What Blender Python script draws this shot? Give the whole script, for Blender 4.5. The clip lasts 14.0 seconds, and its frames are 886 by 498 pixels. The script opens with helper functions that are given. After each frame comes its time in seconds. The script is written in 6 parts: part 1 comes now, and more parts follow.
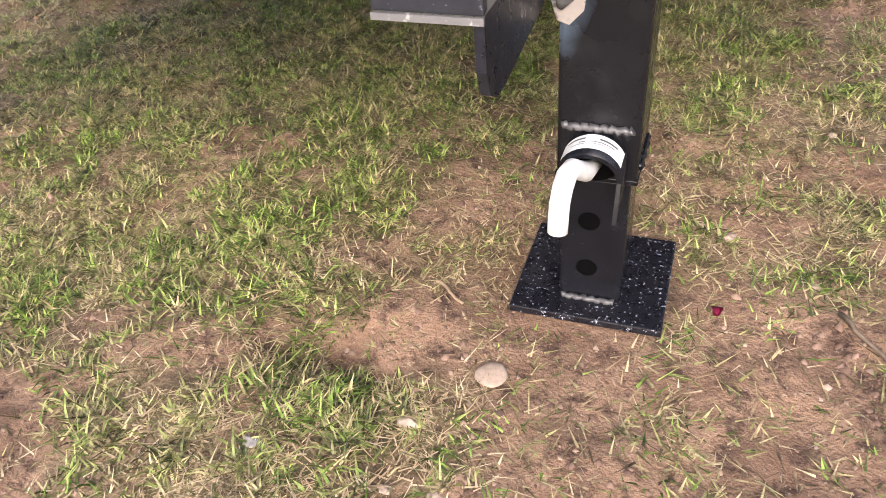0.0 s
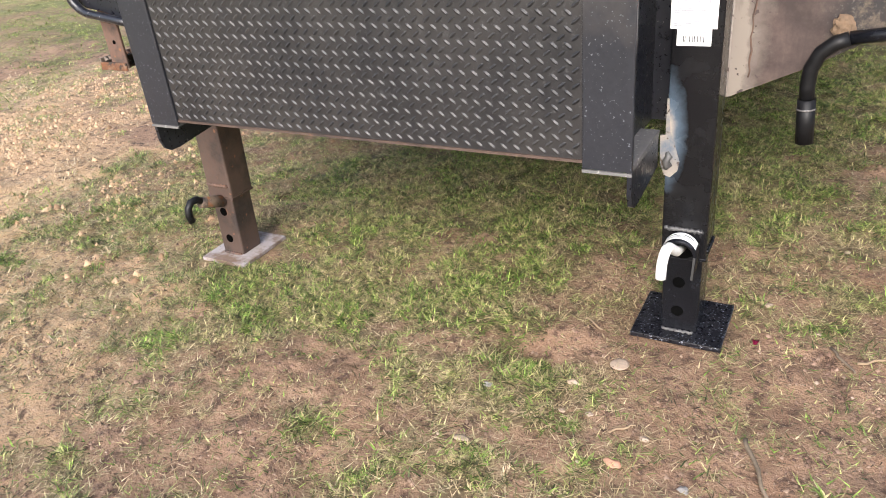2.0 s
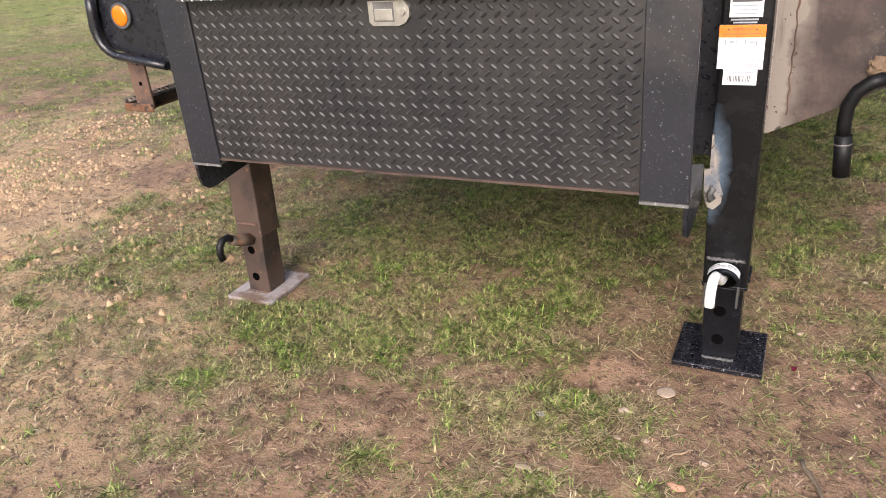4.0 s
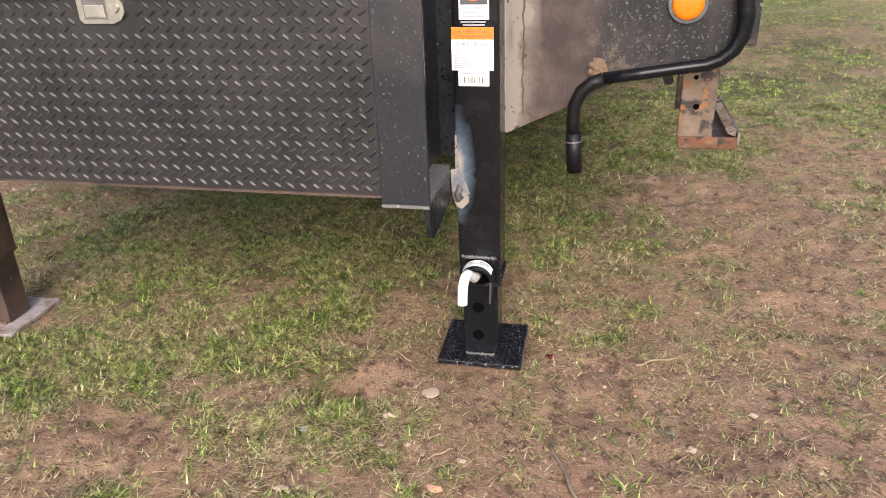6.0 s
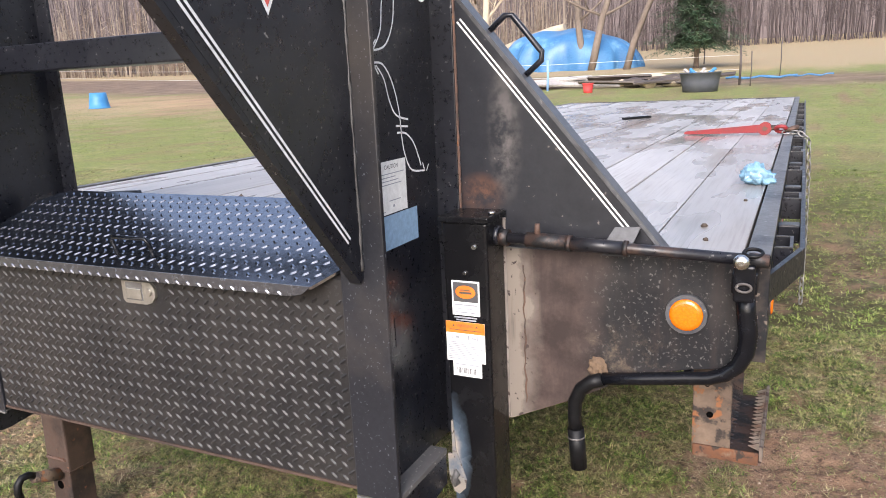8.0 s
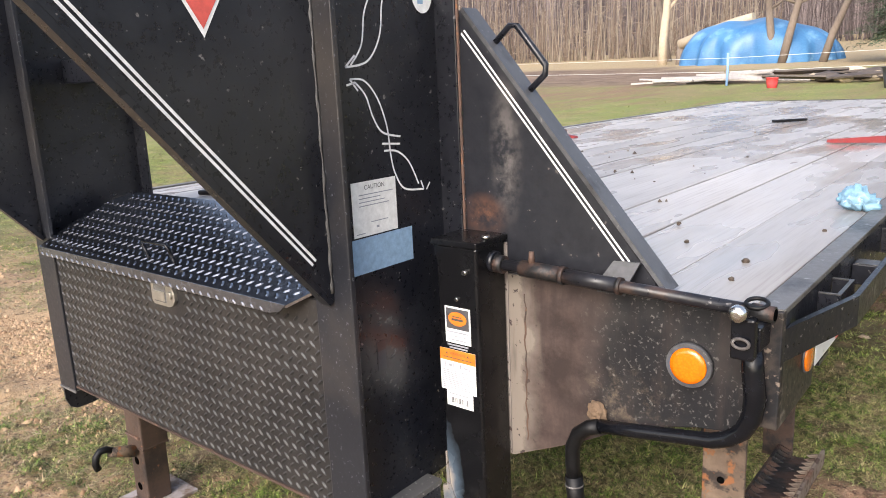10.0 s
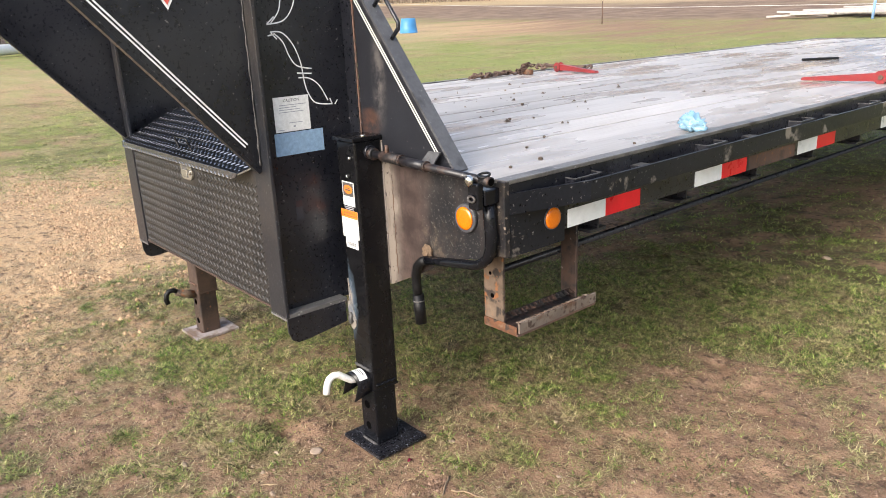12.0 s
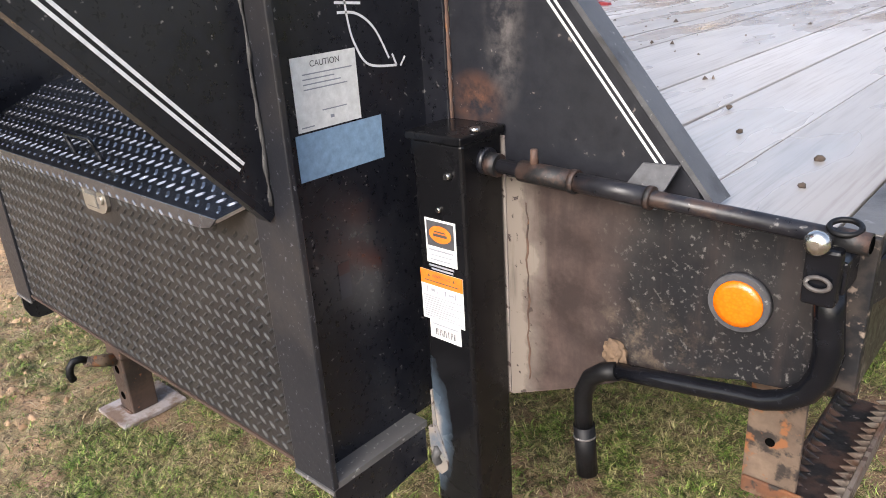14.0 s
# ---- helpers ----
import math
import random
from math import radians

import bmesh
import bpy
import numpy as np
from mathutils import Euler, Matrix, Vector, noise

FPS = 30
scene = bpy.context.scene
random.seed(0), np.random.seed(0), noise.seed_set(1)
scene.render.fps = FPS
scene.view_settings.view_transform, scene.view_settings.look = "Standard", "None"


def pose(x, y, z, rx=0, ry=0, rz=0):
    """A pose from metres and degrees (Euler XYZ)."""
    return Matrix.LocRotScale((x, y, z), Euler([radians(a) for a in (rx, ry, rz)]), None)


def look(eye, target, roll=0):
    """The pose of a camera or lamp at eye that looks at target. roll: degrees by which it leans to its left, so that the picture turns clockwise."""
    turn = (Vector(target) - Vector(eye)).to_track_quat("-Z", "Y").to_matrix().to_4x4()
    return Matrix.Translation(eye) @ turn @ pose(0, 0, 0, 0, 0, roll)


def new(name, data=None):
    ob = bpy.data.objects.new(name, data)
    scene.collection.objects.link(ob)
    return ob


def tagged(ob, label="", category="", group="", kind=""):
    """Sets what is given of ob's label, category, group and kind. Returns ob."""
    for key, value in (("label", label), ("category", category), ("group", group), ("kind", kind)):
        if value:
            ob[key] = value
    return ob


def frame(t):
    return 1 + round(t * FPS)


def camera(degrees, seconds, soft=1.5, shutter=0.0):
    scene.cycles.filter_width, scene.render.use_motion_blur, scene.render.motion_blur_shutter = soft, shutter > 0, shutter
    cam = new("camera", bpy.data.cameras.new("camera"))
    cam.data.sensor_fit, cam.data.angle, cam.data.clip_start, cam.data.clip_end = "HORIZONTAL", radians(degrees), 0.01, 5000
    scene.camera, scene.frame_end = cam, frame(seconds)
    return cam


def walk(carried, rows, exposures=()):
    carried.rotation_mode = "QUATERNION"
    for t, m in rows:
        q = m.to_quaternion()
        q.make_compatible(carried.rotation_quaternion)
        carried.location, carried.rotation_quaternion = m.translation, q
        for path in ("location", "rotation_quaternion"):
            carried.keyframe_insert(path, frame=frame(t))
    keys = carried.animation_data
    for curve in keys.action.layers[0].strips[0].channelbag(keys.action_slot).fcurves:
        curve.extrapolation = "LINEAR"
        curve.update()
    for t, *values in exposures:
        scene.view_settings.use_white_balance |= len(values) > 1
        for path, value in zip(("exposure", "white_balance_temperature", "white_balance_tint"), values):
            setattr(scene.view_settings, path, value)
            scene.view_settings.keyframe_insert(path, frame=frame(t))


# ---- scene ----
cam = camera(62.2, 14.0, soft=0.9)
PATH = [
    (0, (-0.026, 0.041, 0.645), (-0.626, 1.472, -0.617), -5.6),
    (0.5, (0.093, -0.169, 0.766), (-0.513, 1.264, -0.491), -5.4),
    (1, (0.156, -0.438, 0.835), (-0.515, 1.062, -0.306), -4.4),
    (1.5, (0.16, -0.547, 0.889), (-0.626, 0.965, -0.157), -5.1),
    (2, (0.117, -0.617, 0.944), (-0.784, 0.897, -0.002), -6.0),
    (2.2, (0.064, -0.659, 0.937), (-0.856, 0.866, 0.027), -6.1),
    (4.3, (-0.02, -0.731, 0.953), (-0.802, 0.907, 0.113), -4.8),
    (4.5, (-0.004, -0.719, 0.951), (-0.726, 0.946, 0.11), -4.2),
    (5, (0.066, -0.661, 0.941), (-0.484, 1.064, 0.092), -3.0),
    (5.5, (0.096, -0.644, 0.937), (-0.336, 1.111, 0.081), -2.2),
    (6, (0.097, -0.645, 0.934), (-0.286, 1.116, 0.067), -2.0),
    (6.5, (0.109, -0.644, 0.925), (-0.277, 1.107, 0.038), -2.9),
    (7, (0.191, -0.589, 0.926), (-0.262, 1.149, 0.046), -3.2),
    (7.2, (0.25, -0.563, 0.91), (-0.254, 1.183, 0.075), -3.2),
    (7.5, (0.341, -0.555, 0.972), (-0.241, 1.21, 0.233), -3.1),
    (7.7, (0.397, -0.526, 1.057), (-0.303, 1.246, 0.448), -2.9),
    (7.9, (0.42, -0.471, 1.144), (-0.409, 1.269, 0.611), -3.3),
    (8, (0.409, -0.463, 1.154), (-0.452, 1.286, 0.706), -2.6),
    (8.2, (0.416, -0.406, 1.206), (-0.548, 1.295, 0.787), -2.7),
    (10.3, (0.752, -0.235, 1.16), (-0.524, 1.225, 0.669), -1.9),
    (10.5, (0.857, -0.31, 1.127), (-0.436, 1.111, 0.57), -1.3),
    (11, (1.118, -0.394, 1.163), (-0.246, 0.933, 0.548), -1.5),
    (11.5, (1.404, -0.309, 1.19), (-0.03, 0.951, 0.594), -2.5),
    (12, (1.506, -0.332, 1.2), (0.04, 0.889, 0.601), -2.6),
    (12.5, (1.451, -0.269, 1.188), (-0.053, 0.898, 0.573), -3.1),
    (13, (1.226, -0.093, 1.194), (-0.286, 1.057, 0.568), -3.0),
    (13.5, (0.828, -0.016, 1.147), (-0.631, 1.173, 0.472), -3.1),
    (13.8, (0.641, 0.005, 1.139), (-0.72, 1.289, 0.433), -3.4),
    (14, (0.506, 0.024, 1.132), (-0.749, 1.389, 0.381), -3.6),
]
walk(cam, [(t, look(eye, target, roll)) for t, eye, target, roll in PATH], exposures=[(0.0, 1.68, 6450, 18), (2.0, 1.56, 6250, 11), (4.5, 1.22, 6450, 15), (6.0, 1.30, 6450, 14), (7.0, 1.33, 6350, 14), (7.5, 1.36, 6250, 14), (8.0, 1.28, 6200, 14), (10.5, 1.34, 6500, 11), (11.5, 1.44, 6550, 10), (13.0, 1.39, 6450, 11), (14.0, 1.26, 6300, 12)])

# ---- world, sun ----
world = bpy.data.worlds.new("overcast_sky")
scene.world = world
world.use_nodes = True
wn = world.node_tree
sky = wn.nodes.new("ShaderNodeTexSky")
sky.sky_type = 'NISHITA'
sky.sun_disc = False
sky.sun_elevation, sky.sun_rotation = radians(33), radians(169)
sky.air_density, sky.dust_density = 1.0, 4.0
soften = wn.nodes.new("ShaderNodeHueSaturation")
soften.inputs["Saturation"].default_value = 0.75
bg = wn.nodes["Background"]
bg.inputs["Strength"].default_value = 0.15
wn.links.new(sky.outputs[0], soften.inputs["Color"])
wn.links.new(soften.outputs[0], bg.inputs["Color"])
sun = new("sun", bpy.data.lights.new("sun", 'SUN'))
sun.data.energy, sun.data.angle, sun.data.color = 0.85, radians(32), (1.0, 0.995, 1.0)
sun.matrix_world = look((0.6, -3.0, 2.0), (0, 0, 0))

# ---- material helpers ----
def nodes_of(name):
    m = bpy.data.materials.new(name)
    m.use_nodes = True
    nt = m.node_tree
    return m, nt, nt.nodes["Principled BSDF"]


def noise_node(nt, scale, detail=4.0, rough=0.6, vec=None, stretch=None):
    co = nt.nodes.new("ShaderNodeTexCoord")
    src = co.outputs["Object"] if vec is None else vec
    if stretch:
        mp = nt.nodes.new("ShaderNodeMapping")
        mp.inputs["Scale"].default_value = stretch
        nt.links.new(src, mp.inputs["Vector"])
        src = mp.outputs[0]
    n = nt.nodes.new("ShaderNodeTexNoise")
    n.inputs["Scale"].default_value, n.inputs["Detail"].default_value, n.inputs["Roughness"].default_value = scale, detail, rough
    nt.links.new(src, n.inputs["Vector"])
    return n.outputs["Fac"]


def ramp(nt, fac, stops):
    r = nt.nodes.new("ShaderNodeValToRGB")
    r.color_ramp.elements[0].position, r.color_ramp.elements[1].position = stops[0][0], stops[-1][0]
    for p, c in stops[1:-1]:
        r.color_ramp.elements.new(p)
    for e, (p, c) in zip(r.color_ramp.elements, stops):
        c = (c, c, c) if isinstance(c, (int, float)) else c
        e.color = (*c, 1)
    nt.links.new(fac, r.inputs[0])
    return r.outputs[0]


def mix(nt, fac, a, b, kind='MIX'):
    n = nt.nodes.new("ShaderNodeMix")
    n.data_type, n.blend_type = 'RGBA', kind
    for sock, v in ((n.inputs[0], fac), (n.inputs[6], a), (n.inputs[7], b)):
        if isinstance(v, (int, float)):
            sock.default_value = v
        elif isinstance(v, tuple):
            sock.default_value = (*v, 1)
        else:
            nt.links.new(v, sock)
    return n.outputs[2]


def bump(nt, bsdf, height, strength, distance=0.002):
    b = nt.nodes.new("ShaderNodeBump")
    b.inputs["Strength"].default_value, b.inputs["Distance"].default_value = strength, distance
    nt.links.new(height, b.inputs["Height"])
    nt.links.new(b.outputs[0], bsdf.inputs["Normal"])


def surface(name, base, other, rough=(0.35, 0.6), metal=0.0, big=5.0, fine=90.0, speck=None, speck_at=(0.66, 0.72), speck_scale=110.0,
            stain=None, stain_at=(0.52, 0.66), stain_scale=3.5, stain_stretch=None, relief=0.15, stretch=None, per_piece=0.0, spec=0.5):
    """Paint, metal, wood or stone: a base that drifts to another tone, fine grain, chips or specks, larger stains, and relief."""
    m, nt, b = nodes_of(name)
    large, small = noise_node(nt, big, 5, 0.6, stretch=stretch), noise_node(nt, fine, 6, 0.65, stretch=stretch)
    col = mix(nt, ramp(nt, large, [(0.35, 0.0), (0.65, 1.0)]), base, other)
    col = mix(nt, 0.35, col, ramp(nt, small, [(0.3, tuple(v * 0.55 for v in base)), (0.7, tuple(min(1, v * 1.5) for v in other))]))
    if stain:
        col = mix(nt, ramp(nt, noise_node(nt, stain_scale, 7, 0.62, stretch=stain_stretch), [(stain_at[0], 0.0), (stain_at[1], 1.0)]), col, stain)
    if speck:
        col = mix(nt, ramp(nt, noise_node(nt, speck_scale, 3, 0.55), [(speck_at[0], 0.0), (speck_at[1], 1.0)]), col, speck)
    if per_piece:
        info = nt.nodes.new("ShaderNodeObjectInfo")
        h = nt.nodes.new("ShaderNodeHueSaturation")
        mr = nt.nodes.new("ShaderNodeMapRange")
        mr.inputs[3].default_value, mr.inputs[4].default_value = 1 - per_piece, 1 + per_piece
        nt.links.new(info.outputs["Random"], mr.inputs[0])
        nt.links.new(mr.outputs[0], h.inputs["Value"])
        nt.links.new(col, h.inputs["Color"])
        col = h.outputs[0]
    nt.links.new(col, b.inputs["Base Color"])
    nt.links.new(ramp(nt, small, [(0.3, rough[0]), (0.7, rough[1])]), b.inputs["Roughness"])
    b.inputs["Metallic"].default_value = metal
    b.inputs["Specular IOR Level"].default_value = spec
    bump(nt, b, small, relief)
    return m


def plain(name, col, rough=0.5, metal=0.0, relief=0.06):
    return surface(name, col, tuple(min(1, v * 1.12) for v in col), (rough * 0.8, min(1, rough * 1.2)), metal, relief=relief)


M = {}
M['black'] = surface("worn_black_paint", (0.006, 0.0065, 0.010), (0.012, 0.013, 0.018), (0.22, 0.42), spec=0.5, speck=(0.17, 0.16, 0.155), speck_at=(0.675, 0.73), stain=(0.030, 0.031, 0.036), stain_at=(0.48, 0.76), relief=0.1)
M['black_new'] = surface("glossy_black_paint", (0.004, 0.0045, 0.006), (0.007, 0.0075, 0.010), (0.16, 0.3), spec=0.28, big=8, fine=60, speck=(0.05, 0.05, 0.055), speck_at=(0.7, 0.8), speck_scale=30, relief=0.06)
M['blue_black'] = surface("weathered_blue_black_paint", (0.011, 0.012, 0.016), (0.019, 0.020, 0.025), (0.28, 0.46), spec=0.45, speck=(0.13, 0.135, 0.15), speck_at=(0.64, 0.72), speck_scale=190, stain=(0.056, 0.048, 0.042), stain_at=(0.48, 0.76), relief=0.12)
M['plate'] = surface("diamond_plate_paint", (0.009, 0.0095, 0.0115), (0.016, 0.0155, 0.0165), (0.28, 0.44), spec=0.48, speck=(0.060, 0.059, 0.061), speck_at=(0.58, 0.78), speck_scale=150, stain=(0.035, 0.032, 0.030), stain_at=(0.40, 0.72), stain_scale=4, stain_stretch=(1.6, 1, 0.7), relief=0.25)
M['lug'] = surface("worn_plate_lugs", (0.010, 0.0105, 0.0125), (0.018, 0.0177, 0.019), (0.40, 0.55), spec=0.42, speck=(0.068, 0.067, 0.070), speck_at=(0.57, 0.76), speck_scale=130, stain=(0.040, 0.037, 0.035), stain_at=(0.42, 0.74), stain_scale=5, relief=0.3)
M['lid_plate'] = surface("glossy_lid_paint", (0.43, 0.44, 0.47), (0.50, 0.51, 0.54), (0.15, 0.24), metal=1.0, stain=(0.34, 0.34, 0.355), stain_at=(0.55, 0.8), relief=0.03)
M['lid_lug'] = surface("glossy_lid_lugs", (0.34, 0.35, 0.38), (0.42, 0.43, 0.455), (0.16, 0.28), metal=1.0, relief=0.03)
M['lid_edge'] = surface("worn_lid_edge", (0.13, 0.135, 0.155), (0.20, 0.205, 0.225), (0.16, 0.3), metal=0.8, relief=0.08)
M['pocket'] = surface("rubbed_pocket_steel", (0.03, 0.03, 0.031), (0.06, 0.058, 0.056), (0.35, 0.55), speck=(0.22, 0.21, 0.2), speck_at=(0.6, 0.7), speck_scale=50, relief=0.15)
M['primer'] = surface("grey_primer_overspray", (0.30, 0.27, 0.245), (0.20, 0.17, 0.15), (0.55, 0.8), speck=(0.05, 0.03, 0.025), speck_at=(0.62, 0.66), speck_scale=60, stain=(0.10, 0.07, 0.06), stain_at=(0.58, 0.7), stain_scale=9)
M['primer_tab'] = surface("tan_primer_tab", (0.30, 0.26, 0.22), (0.21, 0.19, 0.17), (0.5, 0.75), big=22, speck=(0.06, 0.045, 0.035), speck_at=(0.60, 0.64), speck_scale=70, stain=(0.10, 0.12, 0.15), stain_at=(0.50, 0.66), stain_scale=18)
M['rust'] = surface("brown_rust", (0.075, 0.042, 0.03), (0.12, 0.07, 0.05), (0.6, 0.9), speck=(0.20, 0.085, 0.03), speck_at=(0.62, 0.7), speck_scale=40, stain=(0.045, 0.033, 0.028), stain_at=(0.5, 0.62), stain_scale=14, relief=0.3)
M['rust_orange'] = surface("orange_rust", (0.17, 0.062, 0.020), (0.070, 0.034, 0.020), (0.7, 0.95), big=28, fine=60, speck=(0.025, 0.018, 0.014), speck_at=(0.54, 0.62), speck_scale=55, stain=(0.15, 0.105, 0.072), stain_at=(0.52, 0.66), stain_scale=34, relief=0.3)
M['bare_tan'] = surface("mud_stained_steel", (0.19, 0.135, 0.092), (0.055, 0.037, 0.027), (0.6, 0.85), big=17, fine=60, speck=(0.19, 0.075, 0.025), speck_at=(0.57, 0.65), speck_scale=45, stain=(0.022, 0.016, 0.013), stain_at=(0.50, 0.57), stain_scale=26, relief=0.3)
M['tread'] = surface("worn_step_tread", (0.185, 0.155, 0.128), (0.105, 0.080, 0.064), (0.5, 0.75), big=16, speck=(0.05, 0.03, 0.022), speck_at=(0.56, 0.62), speck_scale=45, stain=(0.09, 0.045, 0.026), stain_at=(0.52, 0.64), stain_scale=20, relief=0.2)
M['rod_black'] = surface("chipped_black_rod", (0.008, 0.008, 0.011), (0.018, 0.018, 0.022), (0.25, 0.45), spec=0.45, big=14, speck=(0.15, 0.14, 0.135), speck_at=(0.66, 0.71), speck_scale=60, stain=(0.045, 0.030, 0.025), stain_at=(0.54, 0.64), stain_scale=22, relief=0.2)
M['rod_rust'] = surface("blotchy_rusty_rod", (0.022, 0.017, 0.016), (0.062, 0.035, 0.026), (0.4, 0.7), big=24, speck=(0.20, 0.185, 0.17), speck_at=(0.67, 0.71), speck_scale=70, stain=(0.010, 0.010, 0.011), stain_at=(0.47, 0.56), stain_scale=30, relief=0.35)
M['old_jack'] = surface("old_brown_jack_steel", (0.045, 0.029, 0.023), (0.075, 0.048, 0.037), (0.4, 0.7), stain=(0.028, 0.02, 0.018), stain_at=(0.5, 0.62), stain_scale=8, speck=(0.2, 0.09, 0.045), speck_at=(0.66, 0.72), speck_scale=50, relief=0.2)
M['foot_grey'] = surface("muddy_grey_plate", (0.37, 0.335, 0.335), (0.28, 0.25, 0.245), (0.5, 0.8), stain_at=(0.46, 0.60), stain_scale=14, stain=(0.15, 0.10, 0.07), relief=0.2)
M['edge_grey'] = surface("rubbed_grey_edge", (0.15, 0.145, 0.14), (0.09, 0.088, 0.088), (0.4, 0.65), speck=(0.3, 0.29, 0.28), speck_at=(0.62, 0.7), stain=(0.05, 0.04, 0.036), relief=0.15)
M['brace_edge'] = surface("rubbed_brace_edge", (0.050, 0.051, 0.056), (0.085, 0.086, 0.092), (0.35, 0.55), big=9, speck=(0.22, 0.215, 0.21), speck_at=(0.66, 0.74), speck_scale=120, stain=(0.025, 0.023, 0.023), stain_at=(0.52, 0.64), stain_scale=8, relief=0.15)
M['weld'] = surface("weld_bead", (0.035, 0.035, 0.036), (0.085, 0.083, 0.082), (0.35, 0.6), fine=40, relief=0.5)
M['rub'] = surface("scuffed_rub_rail", (0.006, 0.007, 0.010), (0.013, 0.014, 0.019), (0.25, 0.45), spec=0.25, speck=(0.18, 0.17, 0.16), speck_at=(0.66, 0.72), stain=(0.17, 0.15, 0.13), stain_at=(0.60, 0.65), stain_scale=8, relief=0.12)
m, nt, b = nodes_of("wet_weathered_plank")
info = nt.nodes.new("ShaderNodeObjectInfo")
grain = noise_node(nt, 14, 5, 0.6, stretch=(9, 0.3, 9))
broad = noise_node(nt, 1.3, 6, 0.6, stretch=(4, 0.6, 4))
blot = noise_node(nt, 2.4, 3, 0.5, stretch=(2.2, 0.6, 2.2))
colw = mix(nt, ramp(nt, broad, [(0.35, 0.0), (0.65, 1.0)]), (0.36, 0.335, 0.315), (0.46, 0.435, 0.415))
colw = mix(nt, ramp(nt, grain, [(0.30, 0.5), (0.52, 0.0)]), colw, (0.20, 0.17, 0.15))
colw = mix(nt, ramp(nt, blot, [(0.48, 0.0), (0.80, 0.7)]), colw, (0.19, 0.155, 0.13))
hs = nt.nodes.new("ShaderNodeHueSaturation")
mr = nt.nodes.new("ShaderNodeMapRange")
mr.inputs[3].default_value, mr.inputs[4].default_value = 0.84, 1.12
nt.links.new(info.outputs["Random"], mr.inputs[0])
nt.links.new(mr.outputs[0], hs.inputs["Value"])
nt.links.new(colw, hs.inputs["Color"])
nt.links.new(hs.outputs[0], b.inputs["Base Color"])
nt.links.new(ramp(nt, blot, [(0.35, 0.48), (0.65, 0.16)]), b.inputs["Roughness"])
bump(nt, b, grain, 0.12)
M['wood'] = m
M['rubber'] = surface("black_rubber", (0.004, 0.004, 0.0045), (0.007, 0.007, 0.008), (0.4, 0.55), spec=0.25)
M['corner'] = surface("weathered_dark_corner", (0.050, 0.040, 0.034), (0.026, 0.022, 0.020), (0.45, 0.7), speck=(0.19, 0.15, 0.12), speck_at=(0.60, 0.68), speck_scale=75, stain=(0.010, 0.010, 0.012), stain_at=(0.46, 0.56), stain_scale=14, spec=0.3, relief=0.2)
M['deck_edge'] = surface("rubbed_deck_edge", (0.08, 0.075, 0.07), (0.13, 0.122, 0.115), (0.3, 0.5), big=7, speck=(0.26, 0.25, 0.24), speck_at=(0.64, 0.72), speck_scale=40, stain=(0.03, 0.026, 0.024), stain_at=(0.5, 0.62), stain_scale=6, relief=0.15)
M['white_pin'] = plain("off_white_coating", (0.72, 0.71, 0.66), 0.35)
M['label'] = plain("white_label", (0.78, 0.78, 0.76), 0.4, relief=0.02)
M['label_old'] = surface("aged_white_label", (0.80, 0.80, 0.78), (0.74, 0.74, 0.71), (0.35, 0.5), relief=0.03)
M['orange'] = plain("orange_print", (0.82, 0.175, 0.02), 0.4, relief=0.02)
M['print'] = plain("dark_print", (0.06, 0.06, 0.065), 0.5, relief=0.02)
M['grey_print'] = plain("grey_print", (0.26, 0.27, 0.30), 0.5, relief=0.02)
M['blue_tape'] = surface("faded_blue_sticker", (0.21, 0.33, 0.47), (0.26, 0.38, 0.52), (0.3, 0.45), relief=0.03)
M['sticker_faded'] = surface("faded_dark_sticker", (0.018, 0.021, 0.030), (0.030, 0.031, 0.040), (0.4, 0.6))
M['sticker_red'] = surface("faded_dark_red_sticker", (0.035, 0.012, 0.013), (0.024, 0.012, 0.013), (0.4, 0.6))
M['white_line'] = plain("white_pinstripe", (0.72, 0.72, 0.72), 0.4)
M['red_sticker'] = plain("faded_red_sticker", (0.62, 0.10, 0.08), 0.4)
M['tape_red'] = surface("red_reflective_tape", (0.66, 0.006, 0.016), (0.70, 0.010, 0.022), (0.25, 0.35), fine=12, relief=0.02)
M['tape_white'] = surface("white_reflective_tape", (0.74, 0.76, 0.74), (0.68, 0.71, 0.70), (0.25, 0.35), fine=12, stain=(0.55, 0.55, 0.53), stain_at=(0.6, 0.8), stain_scale=14, relief=0.02)
M['chrome'] = plain("bright_zinc", (0.62, 0.61, 0.58), 0.25, 1.0)
M['latch'] = plain("brushed_latch_steel", (0.46, 0.44, 0.40), 0.35, 0.85)
M['red_paint'] = surface("scratched_red_paint", (0.27, 0.020, 0.022), (0.17, 0.018, 0.020), (0.35, 0.55), speck=(0.10, 0.055, 0.045), speck_at=(0.60, 0.68))
M['chain'] = surface("rusty_chain", (0.14, 0.085, 0.06), (0.09, 0.06, 0.05), (0.5, 0.8), metal=0.4, relief=0.2)
M['chain_zinc'] = surface("dull_zinc_chain", (0.33, 0.32, 0.30), (0.22, 0.21, 0.2), (0.35, 0.55), metal=0.8, relief=0.1)
# matt black for flat discs: the shade inside holes is put into the colour
M['hole'] = surface("hole_shade", (0.002, 0.002, 0.002), (0.003, 0.003, 0.003), (0.9, 1.0), spec=0.0, relief=0.0)
m, nt, b = nodes_of("amber_lens")
b.inputs["Base Color"].default_value = (0.95, 0.33, 0.01, 1)
b.inputs["Roughness"].default_value = 0.22
b.inputs["Coat Weight"].default_value = 0.6
vor = nt.nodes.new("ShaderNodeTexVoronoi")
